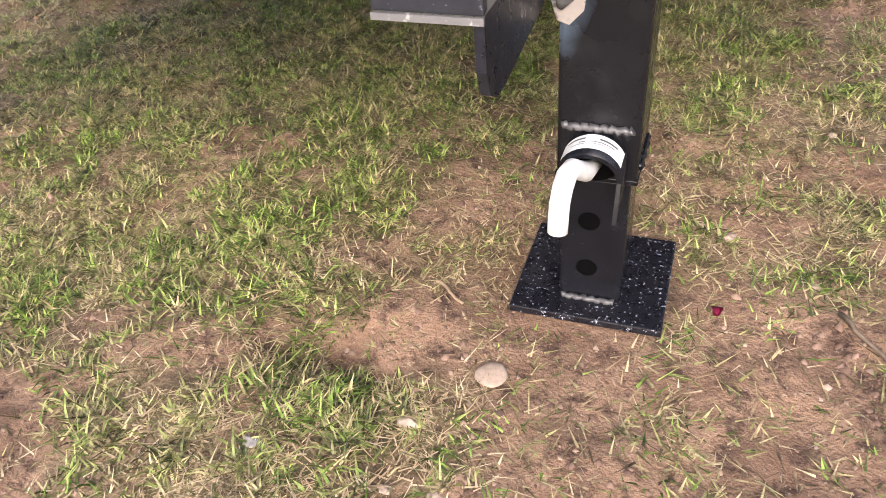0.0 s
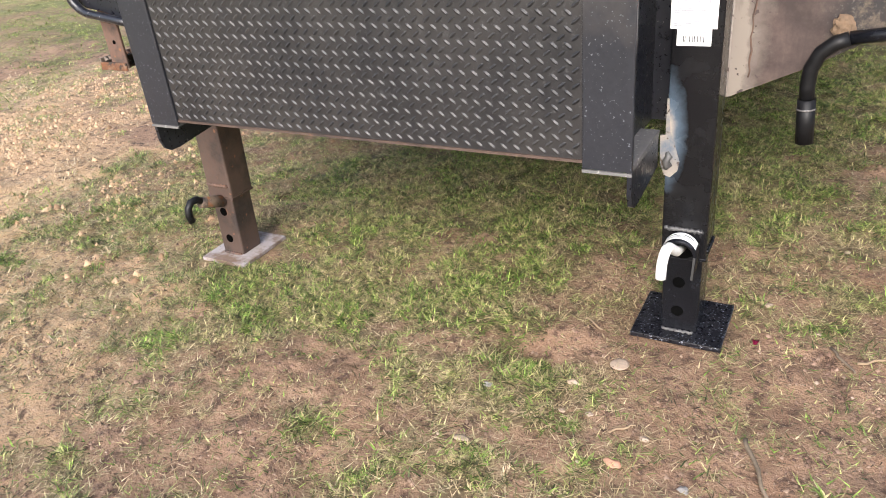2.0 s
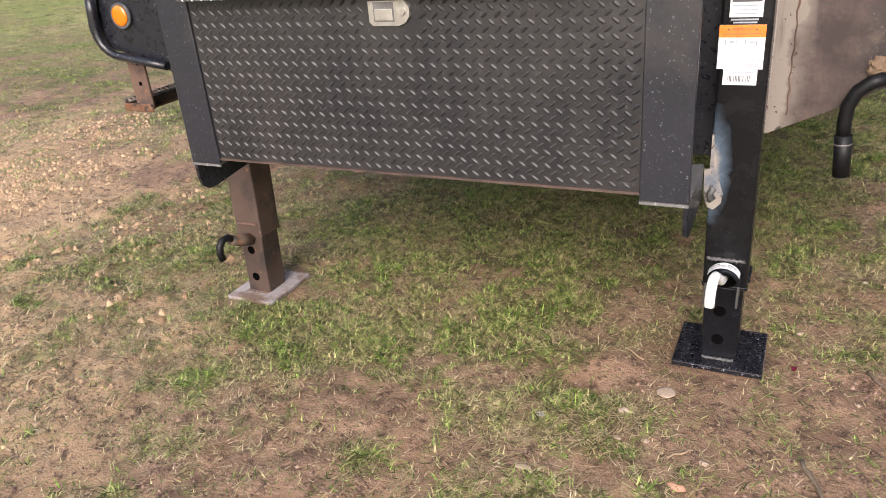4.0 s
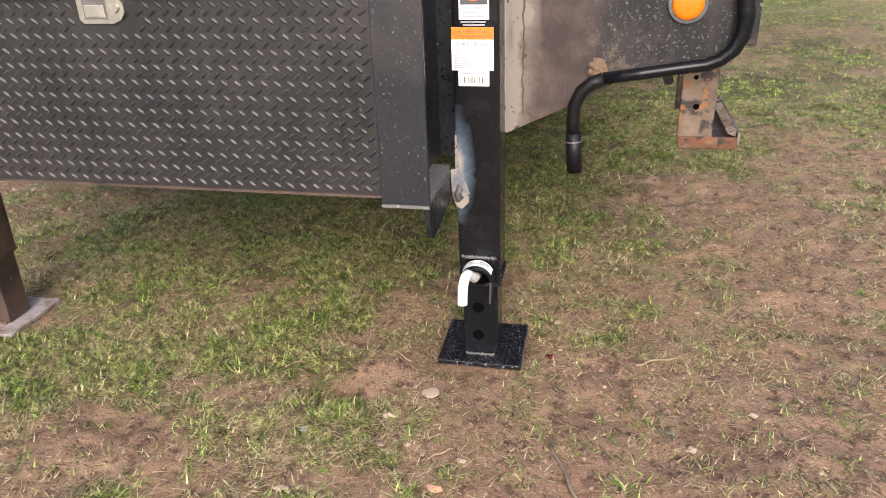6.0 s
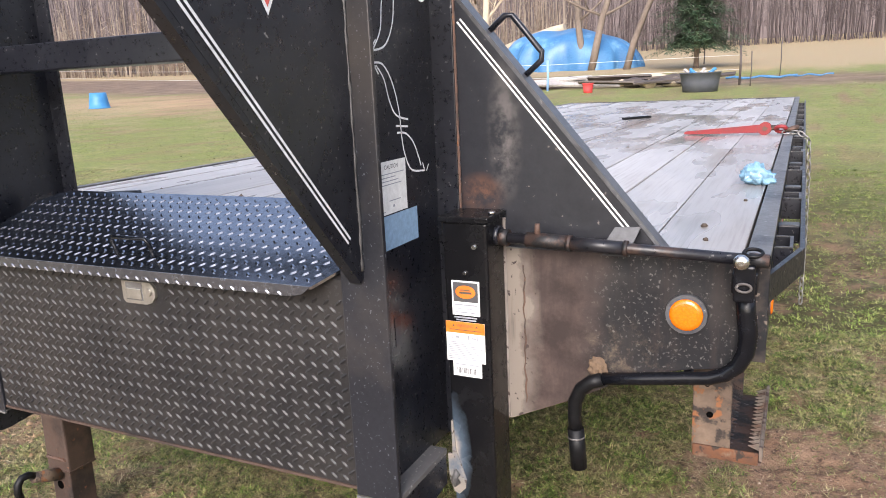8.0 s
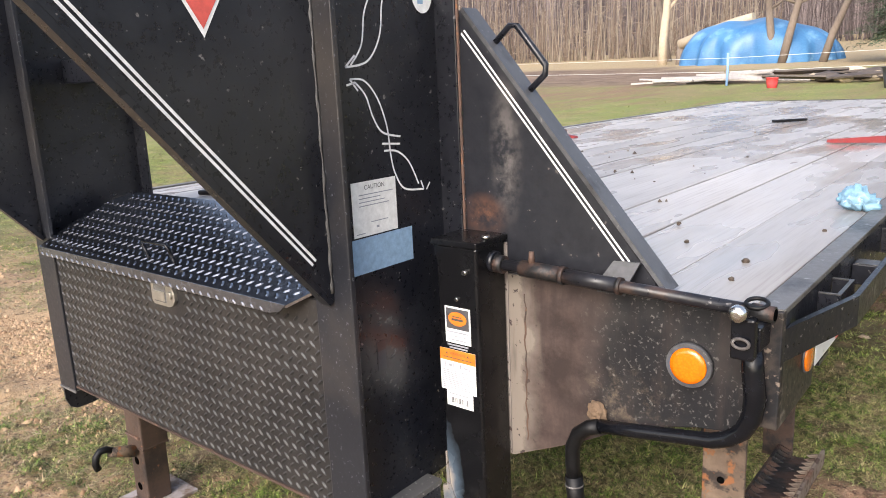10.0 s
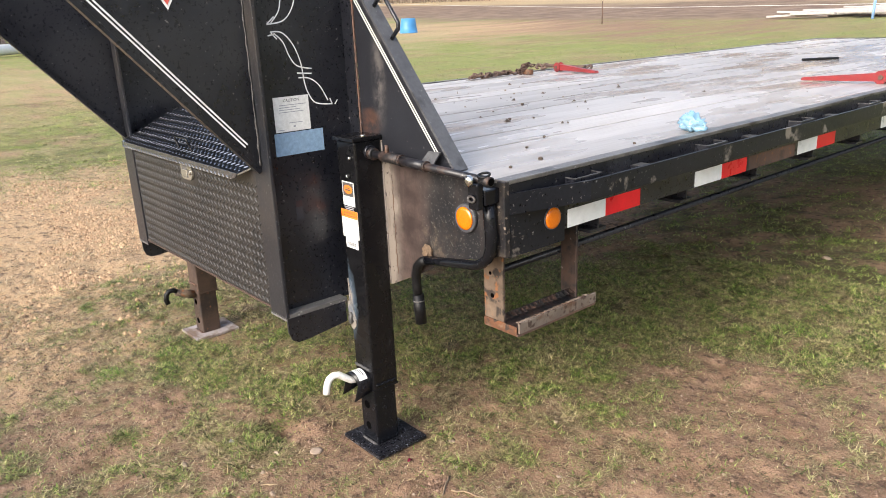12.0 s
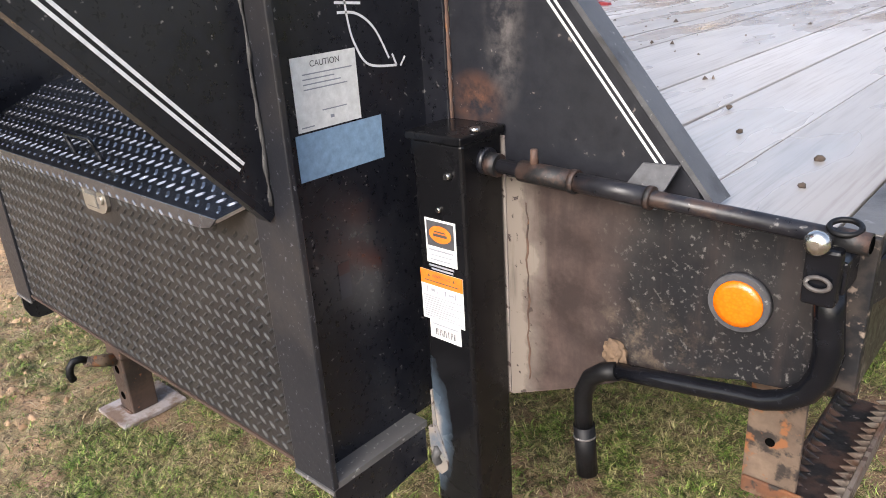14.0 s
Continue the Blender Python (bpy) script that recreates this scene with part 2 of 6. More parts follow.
vor.inputs["Scale"].default_value = 260
co = nt.nodes.new("ShaderNodeTexCoord")
nt.links.new(co.outputs["Object"], vor.inputs["Vector"])
nt.links.new(mix(nt, 0.25, (0.66, 0.155, 0.003), ramp(nt, vor.outputs["Distance"], [(0.0, (0.78, 0.24, 0.008)), (0.8, (0.55, 0.11, 0.0))])), b.inputs["Base Color"])
bump(nt, b, vor.outputs["Distance"], 0.3, 0.001)
M['amber'] = m

# front panel: primer beside the jack, rust-brown in the middle, chipped black outside
m, nt, b = nodes_of("front_panel_paint")
co = nt.nodes.new("ShaderNodeTexCoord")
sep = nt.nodes.new("ShaderNodeSeparateXYZ")
nt.links.new(co.outputs["Object"], sep.inputs[0])
wob = nt.nodes.new("ShaderNodeMath")
wob.operation = 'MULTIPLY_ADD'
wob.inputs[1].default_value = 0.10
nt.links.new(noise_node(nt, 9, 6, 0.65), wob.inputs[0])
nt.links.new(sep.outputs["X"], wob.inputs[2])
brown = mix(nt, ramp(nt, noise_node(nt, 14, 6, 0.7), [(0.38, 0.0), (0.66, 1.0)]), (0.034, 0.024, 0.022), (0.080, 0.057, 0.050))
blackc = mix(nt, ramp(nt, noise_node(nt, 150, 5, 0.62), [(0.58, 0.0), (0.68, 1.0)]), (0.010, 0.010, 0.012), (0.12, 0.115, 0.11))
blackc = mix(nt, ramp(nt, noise_node(nt, 6, 5, 0.6), [(0.45, 0.0), (0.75, 0.55)]), blackc, (0.07, 0.062, 0.057))
primc = mix(nt, ramp(nt, noise_node(nt, 70, 4, 0.6), [(0.64, 0.0), (0.68, 1.0)]), (0.20, 0.172, 0.145), (0.03, 0.02, 0.02))
c1 = mix(nt, ramp(nt, wob.outputs[0], [(-0.015, 0.05), (0.005, 0.45), (0.035, 1.0)]), primc, brown)
c1 = mix(nt, ramp(nt, wob.outputs[0], [(0.115, 0.0), (0.17, 1.0)]), c1, blackc)
drip = ramp(nt, noise_node(nt, 6, 6, 0.65, stretch=(7, 1, 0.7)), [(0.50, 0.0), (0.72, 0.7)])
c1 = mix(nt, drip, c1, (0.035, 0.026, 0.024))
mp = nt.nodes.new("ShaderNodeMapping")
mp.vector_type = 'TEXTURE'
mp.inputs["Location"].default_value = (0.14, 0.795, 0.655)
mp.inputs["Scale"].default_value = (1.3, 1.0, 0.9)
nt.links.new(co.outputs["Object"], mp.inputs[0])
scr = nt.nodes.new("ShaderNodeVectorMath")
scr.operation = 'LENGTH'
nt.links.new(mp.outputs[0], scr.inputs[0])
scr_m = mix(nt, 1.0, ramp(nt, scr.outputs["Value"], [(0.01, 1.0), (0.085, 0.0)]), ramp(nt, noise_node(nt, 45, 7, 0.72), [(0.48, 0.0), (0.64, 0.7)]), 'MULTIPLY')
c1 = mix(nt, scr_m, c1, (0.14, 0.108, 0.078))
nt.links.new(c1, b.inputs["Base Color"])
b.inputs["Specular IOR Level"].default_value = 0.3
nt.links.new(ramp(nt, noise_node(nt, 30, 5), [(0.3, 0.38), (0.7, 0.65)]), b.inputs["Roughness"])
bump(nt, b, noise_node(nt, 70, 6), 0.15)
M['panel'] = m

# jack tube: fresh black with a patch of grey-blue overspray on its lower part
m, nt, b = nodes_of("jack_tube_paint")
co = nt.nodes.new("ShaderNodeTexCoord")
vm = nt.nodes.new("ShaderNodeVectorMath")
vm.operation = 'DISTANCE'
mp = nt.nodes.new("ShaderNodeMapping")
mp.inputs["Scale"].default_value = (1.5, 1.0, 0.48)
nt.links.new(co.outputs["Object"], mp.inputs[0])
nt.links.new(mp.outputs[0], vm.inputs[0])
vm.inputs[1].default_value = (-0.166 * 1.5, 0.708, 0.447 * 0.48)
haze = nt.nodes.new("ShaderNodeMath")
haze.operation = 'MULTIPLY_ADD'
haze.inputs[1].default_value = 0.035
nt.links.new(noise_node(nt, 30, 5, 0.65), haze.inputs[0])
nt.links.new(vm.outputs["Value"], haze.inputs[2])
far = ramp(nt, haze.outputs[0], [(0.030, 0.85), (0.046, 0.45), (0.078, 0.0)])
tint = mix(nt, ramp(nt, haze.outputs[0], [(0.030, 0.0), (0.048, 1.0)]), (0.40, 0.34, 0.28), (0.15, 0.21, 0.28))
base = mix(nt, ramp(nt, noise_node(nt, 18, 5), [(0.55, 0.0), (0.8, 0.5)]), (0.006, 0.006, 0.007), (0.022, 0.022, 0.024))
nt.links.new(mix(nt, far, base, tint), b.inputs["Base Color"])
b.inputs["Specular IOR Level"].default_value = 0.28
nt.links.new(ramp(nt, noise_node(nt, 25, 4), [(0.3, 0.16), (0.7, 0.34)]), b.inputs["Roughness"])
bump(nt, b, noise_node(nt, 45, 5), 0.06)
M['jack'] = m

# foot plate: black paint chipped to pale specks
M['foot'] = surface("chipped_black_foot", (0.005, 0.005, 0.007), (0.009, 0.009, 0.012), (0.2, 0.4), spec=0.3, speck=(0.30, 0.32, 0.38), speck_at=(0.62, 0.68), speck_scale=230, stain=(0.03, 0.03, 0.033), relief=0.3)

# ---- geometry helpers ----
def part(name, bm, mat, parent, label=""):
    me = bpy.data.meshes.new(name)
    bm.to_mesh(me)
    bm.free()
    return part_data(name, me, mat, parent, label)


def part_data(name, me, mat, parent, label=""):
    if not me.materials:
        me.materials.append(mat)
    ob = new(name, me)
    if parent is not None:
        ob.parent = parent
        if parent.type == 'EMPTY':
            ob.matrix_parent_inverse = Matrix.Translation(-parent.location)
    return tagged(ob, label=label)


def thing(name, at, label, category, group=""):
    e = new(name)
    e.empty_display_size = 0.1
    e.location = at
    return tagged(e, label=label, category=category, group=group)


def single(name, bm, mat, label, category, group="", kind=""):
    ob = part(name, bm, mat, None)
    return tagged(ob, label=label, category=category, group=group, kind=kind)


def box(bm, x0, x1, y0, y1, z0, z1, bev=0.0):
    r = bmesh.ops.create_cube(bm, size=1.0)
    vs = r["verts"]
    for v in vs:
        v.co = Vector(((x0 + x1) / 2 + v.co.x * (x1 - x0), (y0 + y1) / 2 + v.co.y * (y1 - y0), (z0 + z1) / 2 + v.co.z * (z1 - z0)))
    if bev:
        es = list({e for v in vs for e in v.link_edges})
        bmesh.ops.bevel(bm, geom=es, offset=bev, segments=2, affect='EDGES', profile=0.5)
    return bm


def B(*a, **k):
    return box(bmesh.new(), *a, **k)


def prism(bm, pts, axis, a, b):
    """Extrude the outline pts from a to b along axis: 'x' takes (y, z), 'y' takes (x, z), 'z' takes (x, y)."""
    def at(p, s):
        return {'x': (s, p[0], p[1]), 'y': (p[0], s, p[1]), 'z': (p[0], p[1], s)}[axis]
    lo = [bm.verts.new(at(p, a)) for p in pts]
    hi = [bm.verts.new(at(p, b)) for p in pts]
    fs = [bm.faces.new(lo), bm.faces.new(hi[::-1])]
    n = len(pts)
    for i in range(n):
        fs.append(bm.faces.new((lo[i], hi[i], hi[(i + 1) % n], lo[(i + 1) % n])))
    bmesh.ops.recalc_face_normals(bm, faces=fs)
    return bm


def sweep(bm, pts, r, seg=10, close=True):
    pts = [Vector(p) for p in pts]
    rs = r if isinstance(r, (list, tuple)) else [r] * len(pts)
    rings, ref = [], None
    for i, p in enumerate(pts):
        d = (pts[min(i + 1, len(pts) - 1)] - pts[max(i - 1, 0)]).normalized()
        if ref is None:
            ref = d.orthogonal().normalized()
        ref = (ref - d * ref.dot(d)).normalized()
        o = d.cross(ref)
        rings.append([bm.verts.new(p + rs[i] * (math.cos(a) * ref + math.sin(a) * o)) for a in [2 * math.pi * k / seg for k in range(seg)]])
    for a, c in zip(rings, rings[1:]):
        for k in range(seg):
            f = bm.faces.new((a[k], a[(k + 1) % seg], c[(k + 1) % seg], c[k]))
            f.smooth = True
    if close:
        bm.faces.new(rings[0][::-1])
        bm.faces.new(rings[-1])
    return bm


def S(*a, **k):
    return sweep(bmesh.new(), *a, **k)


def arc(c, r, a0, a1, n, u, v):
    u, v, c = Vector(u), Vector(v), Vector(c)
    return [c + r * (math.cos(radians(a0 + (a1 - a0) * i / n)) * u + math.sin(radians(a0 + (a1 - a0) * i / n)) * v) for i in range(n + 1)]


def ribbon(bm, pts, w, up):
    """A flat strip of width w along pts; up: the way it faces."""
    pts, up = [Vector(p) for p in pts], Vector(up)
    row = []
    for i, p in enumerate(pts):
        d = (pts[min(i + 1, len(pts) - 1)] - pts[max(i - 1, 0)]).normalized()
        s = d.cross(up).normalized() * w / 2
        row.append((bm.verts.new(p - s), bm.verts.new(p + s)))
    for (a, c), (d, e) in zip(row, row[1:]):
        f = bm.faces.new((a, c, e, d))
        if f.normal.dot(up) < 0 if f.normal.length else False:
            f.normal_flip()
    return bm


def text_mesh(body, size, m4):
    cu = bpy.data.curves.new("lettering", 'FONT')
    cu.body, cu.size, cu.align_x, cu.align_y = body, size, 'CENTER', 'CENTER'
    ob = new("lettering", cu)
    bpy.context.view_layer.update()
    me = bpy.data.meshes.new_from_object(ob.evaluated_get(bpy.context.evaluated_depsgraph_get()))
    bpy.data.objects.remove(ob)
    me.transform(m4)
    return me


# ---- terrain ----
def hash2(ix, iy, seed):
    h = (ix.astype(np.int64) * 374761393 + iy.astype(np.int64) * 668265263 + seed * 974634777) & 0x7fffffff
    h = ((h ^ (h >> 13)) * 1274126177) & 0x7fffffff
    return ((h ^ (h >> 16)) & 0xffff) / 65535.0


def vnoise(x, y, size, seed):
    """Smooth value noise, 0 to 1, with cells of that size in metres."""
    u, v = np.asarray(x) / size, np.asarray(y) / size
    i, j = np.floor(u), np.floor(v)
    f, g = u - i, v - j
    f, g = f * f * (3 - 2 * f), g * g * (3 - 2 * g)
    return ((hash2(i, j, seed) * (1 - f) + hash2(i + 1, j, seed) * f) * (1 - g) + (hash2(i, j + 1, seed) * (1 - f) + hash2(i + 1, j + 1, seed) * f) * g)


def fbm(x, y, size, seed, n=4):
    s, a, t = 0, 1.0, 0
    for k in range(n):
        s, t = s + a * vnoise(x, y, size / 2 ** k, seed + k), t + a
        a *= 0.55
    return s / t


def blob(x, y, cx, cy, rx, ry):
    return np.exp(-(((x - cx) / rx) ** 2 + ((y - cy) / ry) ** 2))


def rise(x, y):
    """The paddock climbs gently away from the trailer."""
    r = np.hypot(np.asarray(x) + 0.5, np.asarray(y) - 1.0)
    return 0.045 * (np.sqrt(np.maximum(r - 6, 0) ** 2 + 4.0) - 2.0) * np.clip((r - 5) / 3, 0, 1)


def greenness(x, y):
    """How grassy the ground is, 0 (bare dirt) to 1."""
    x, y = np.asarray(x, float), np.asarray(y, float)
    g = 0.45 + 0.0 * x
    for cx, cy, rx, ry, k in ((-1.2, 1.35, 0.75, 0.5, 0.42), (-0.3, 1.75, 0.7, 0.45, 0.34), (-1.75, 0.8, 0.5, 0.5, 0.30), (-1.08, 0.60, 0.26, 0.20, 0.36), (-0.50, 0.40, 0.13, 0.12, 0.24),
                              (-0.56, 0.05, 0.16, 0.10, 0.18), (-0.32, 0.28, 0.22, 0.2, 0.15), (-0.95, 0.18, 0.2, 0.14, 0.14), (-0.2, 0.05, 0.25, 0.12, 0.08), (-0.2, 2.4, 0.6, 0.7, 0.30), (1.3, 3.2, 1.0, 0.9, 0.38), (0.05, 1.0, 0.22, 0.2, 0.12), (0.30, 0.92, 0.14, 0.10, 0.12),
                              (-0.84, 0.36, 0.17, 0.10, -0.46), (-0.75, 0.08, 0.18, 0.10, -0.42), (-0.37, 0.57, 0.11, 0.05, -0.34), (-0.72, 1.0, 0.13, 0.08, -0.28), (0.35, 0.45, 0.40, 0.28, -0.36),
                              (0.56, 1.28, 0.36, 0.42, -0.32), (0.8, 1.8, 0.35, 0.3, -0.26), (0.33, 1.76, 0.36, 0.34, -0.28), (1.0, 2.3, 0.5, 0.4, -0.18), (-3.6, 0.3, 1.5, 1.3, -0.55), (-2.1, -0.2, 0.7, 0.5, -0.45), (0.9, -0.4, 0.9, 0.8, -0.35)):
        g = g + k * blob(x, y, cx, cy, rx, ry)
    far = np.clip((np.hypot(x, y) - 3.5) / 4, 0, 1)
    g = g * (1 - far) + far * (0.72 - 0.12 * blob(x, y, -13, 3, 5, 2.5) - 0.4 * blob(x, y, -16, 20, 9, 5))
    near = 1 - far
    g += 0.75 * (fbm(x, y, 0.30, 11) - 0.5) + 0.95 * near * (fbm(x, y, 0.09, 61, 3) - 0.5) + 0.35 * (fbm(x, y, 1.6, 31) - 0.5)
    return np.clip(g, 0, 1)


def height(x, y):
    x, y = np.asarray(x, float), np.asarray(y, float)
    near = np.clip(1.0 - (np.hypot(x, y - 1) - 3.0) / 6.0, 0, 1)
    h = 0.030 * (fbm(x, y, 0.9, 3, 3) - 0.5) + near * (0.030 * (fbm(x, y, 0.16, 7, 4) - 0.5) + (0.010 + 0.020 * vnoise(x, y, 0.25, 23)) * (fbm(x, y, 0.055, 19, 2) - 0.5))
    h += near * 0.010 * np.maximum(fbm(x, y, 0.035, 29, 2) - 0.55, 0) * (1.6 * vnoise(x, y, 0.3, 37))
    dig = blob(x, y, -0.40, 0.56, 0.11, 0.055) + 0.6 * blob(x, y, -0.72, 1.0, 0.12, 0.08) + 0.5 * blob(x, y, -0.8, 0.36, 0.16, 0.08)
    h += dig * 0.045 * (fbm(x, y, 0.045, 43, 2) - 0.5)
    h -= 0.040 * blob(x, y, -0.40, 0.56, 0.10, 0.05) - 0.014 * blob(x, y, -0.36, 0.64, 0.14, 0.04)
    h -= 0.028 * blob(x, y, -0.62, 0.10, 0.05, 0.12)
    flat = np.maximum(blob(x, y, -0.11, 0.765, 0.17, 0.17), blob(x, y, -1.36, 0.765, 0.115, 0.105))
    h = h * (1 - np.clip(1.6 * flat, 0, 1)) - 0.004 * np.clip(1.6 * flat, 0, 1)
    t = np.clip((-0.45 - x) / 0.8, 0, 1)
    return h + rise(x, y) - 0.028 * t * t * (3 - 2 * t) * near


def dryness(x, y):
    """Tan, dead grass: the pale field behind the paddock, and patches."""
    x, y = np.asarray(x, float), np.asarray(y, float)
    d = 0.35 + 0.5 * (fbm(x, y, 0.5, 51) - 0.5)
    d = d + 0.7 * blob(x, y, -4.2, 0.4, 2.2, 1.7) + 0.35 * blob(x, y, -2.1, 0.0, 0.8, 0.6) + 0.75 * np.clip((y - 28) / 6, 0, 1) + 0.5 * blob(x, y, -22, 16, 9, 7) + 0.35 * blob(x, y, -14, 3, 6, 3)
    return np.clip(d, 0, 1)


def bareness(x, y):
    """Trampled brown paddock beyond the lawn."""
    x, y = np.asarray(x, float), np.asarray(y, float)
    w = 2.5 * (fbm(x, y, 6, 71) - 0.5)
    d = y + 0.02 * x
    return np.clip((d + w - 22.3) / 0.8, 0, 1) * np.clip((27 + 9 * np.clip((-6 - x) / 8, 0, 1) - d + w) / 1.5, 0, 1)


def axis_steps(lo, hi, fine0, fine1, step, growth=1.085, growth_lo=1.085):
    a = list(np.arange(fine0, fine1, step))
    s, v = step, a[-1]
    while v < hi:
        s *= growth
        v += s
        a.append(v)
    s, v = step, a[0]
    while v > lo:
        s *= growth_lo
        v -= s
        a.insert(0, v)
    return np.array(a)


xs, ys = axis_steps(-260, 260, -2.5, 1.9, 0.0125, growth_lo=1.035), axis_steps(-120, 320, -0.5, 3.1, 0.0125)
GX, GY = np.meshgrid(xs, ys)
GZ = height(GX, GY)
nx, ny = len(xs), len(ys)
verts = np.stack([GX.ravel(), GY.ravel(), GZ.ravel()], 1)
idx = np.arange(nx * ny).reshape(ny, nx)
quads = np.stack([idx[:-1, :-1].ravel(), idx[:-1, 1:].ravel(), idx[1:, 1:].ravel(), idx[1:, :-1].ravel()], 1)
me = bpy.data.meshes.new("ground")
me.vertices.add(len(verts))
me.vertices.foreach_set("co", verts.ravel())
me.loops.add(quads.size)
me.loops.foreach_set("vertex_index", quads.ravel())
me.polygons.add(len(quads))
me.polygons.foreach_set("loop_start", np.arange(0, quads.size, 4))
me.update(calc_edges=True)
me.shade_smooth()
att = me.color_attributes.new("cover", 'FLOAT_COLOR', 'POINT')
# alpha: nearness to the trailer, which scales the shade painted between the blades
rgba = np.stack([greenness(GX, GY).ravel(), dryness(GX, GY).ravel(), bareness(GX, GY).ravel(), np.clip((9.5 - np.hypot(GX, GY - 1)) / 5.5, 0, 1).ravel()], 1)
att.data.foreach_set("color", rgba.ravel())

m, nt, b = nodes_of("trampled_soil")
at = nt.nodes.new("ShaderNodeAttribute")
at.attribute_name = "cover"
sp = nt.nodes.new("ShaderNodeSeparateColor")
nt.links.new(at.outputs["Color"], sp.inputs[0])
n1, n2, n3 = noise_node(nt, 7, 7, 0.65), noise_node(nt, 60, 6, 0.7), noise_node(nt, 1.1, 4, 0.6)
n4, n5 = noise_node(nt, 150, 4, 0.7), noise_node(nt, 26, 6, 0.7)
soil = mix(nt, ramp(nt, n1, [(0.32, 0.0), (0.68, 1.0)]), (0.182, 0.104, 0.062), (0.305, 0.196, 0.126))
soil = mix(nt, ramp(nt, sp.outputs[1], [(0.50, 0.0), (0.82, 0.95)]), soil, mix(nt, n1, (0.36, 0.235, 0.125), (0.58, 0.41, 0.235)))
soil = mix(nt, ramp(nt, n2, [(0.52, 0.0), (0.76, 0.6)]), soil, (0.36, 0.245, 0.172))
# dark flecks: damp spots, and crevice shade put into the soil colour
soil = mix(nt, ramp(nt, n2, [(0.30, 0.8), (0.42, 0.0)]), soil, (0.060, 0.034, 0.023))
soil = mix(nt, ramp(nt, n5, [(0.37, 0.9), (0.49, 0.0)]), soil, (0.060, 0.034, 0.023))
soil = mix(nt, ramp(nt, n4, [(0.60, 0.0), (0.68, 0.6)]), soil, (0.42, 0.33, 0.24))
turf = mix(nt, ramp(nt, n1, [(0.3, 0.0), (0.7, 1.0)]), (0.15, 0.185, 0.042), (0.27, 0.305, 0.085))
# shadow gaps under the near grass, painted as near-black ground colour
gap_shade = mix(nt, 1.0, at.outputs["Alpha"], ramp(nt, n2, [(0.40, 1.0), (0.60, 0.75)]), 'MULTIPLY')
turf = mix(nt, gap_shade, turf, (0.034, 0.026, 0.014))
# more dark gaps between clumps, shade put into the turf colour
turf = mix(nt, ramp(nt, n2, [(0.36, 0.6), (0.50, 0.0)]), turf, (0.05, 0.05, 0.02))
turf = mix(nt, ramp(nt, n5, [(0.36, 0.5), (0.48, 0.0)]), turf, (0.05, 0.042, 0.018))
straw = mix(nt, ramp(nt, n2, [(0.35, 0.0), (0.65, 1.0)]), (0.24, 0.18, 0.10), (0.46, 0.37, 0.22))
turf = mix(nt, ramp(nt, sp.outputs[1], [(0.48, 0.0), (0.98, 1.0)]), turf, straw)
turf = mix(nt, mix(nt, 1.0, ramp(nt, n3, [(0.48, 0.0), (0.62, 0.55)]), ramp(nt, n1, [(0.40, 0.25), (0.60, 1.0)]), 'MULTIPLY'), turf, straw)
paddock = mix(nt, ramp(nt, n3, [(0.35, 0.0), (0.65, 1.0)]), (0.13, 0.085, 0.06), (0.24, 0.17, 0.115))
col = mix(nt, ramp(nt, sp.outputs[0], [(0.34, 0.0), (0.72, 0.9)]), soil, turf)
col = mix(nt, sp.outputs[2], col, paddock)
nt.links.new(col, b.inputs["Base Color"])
nt.links.new(ramp(nt, n1, [(0.3, 0.62), (0.7, 0.95)]), b.inputs["Roughness"])
b.inputs["Specular IOR Level"].default_value = 0.3
bump(nt, b, mix(nt, 0.35, n2, n4), 1.0, 0.012)
me.materials.append(m)
ground = tagged(new("ground", me), label="trampled brown dirt with thin worn grass, rising to a paddock", category="ground", kind="structure")

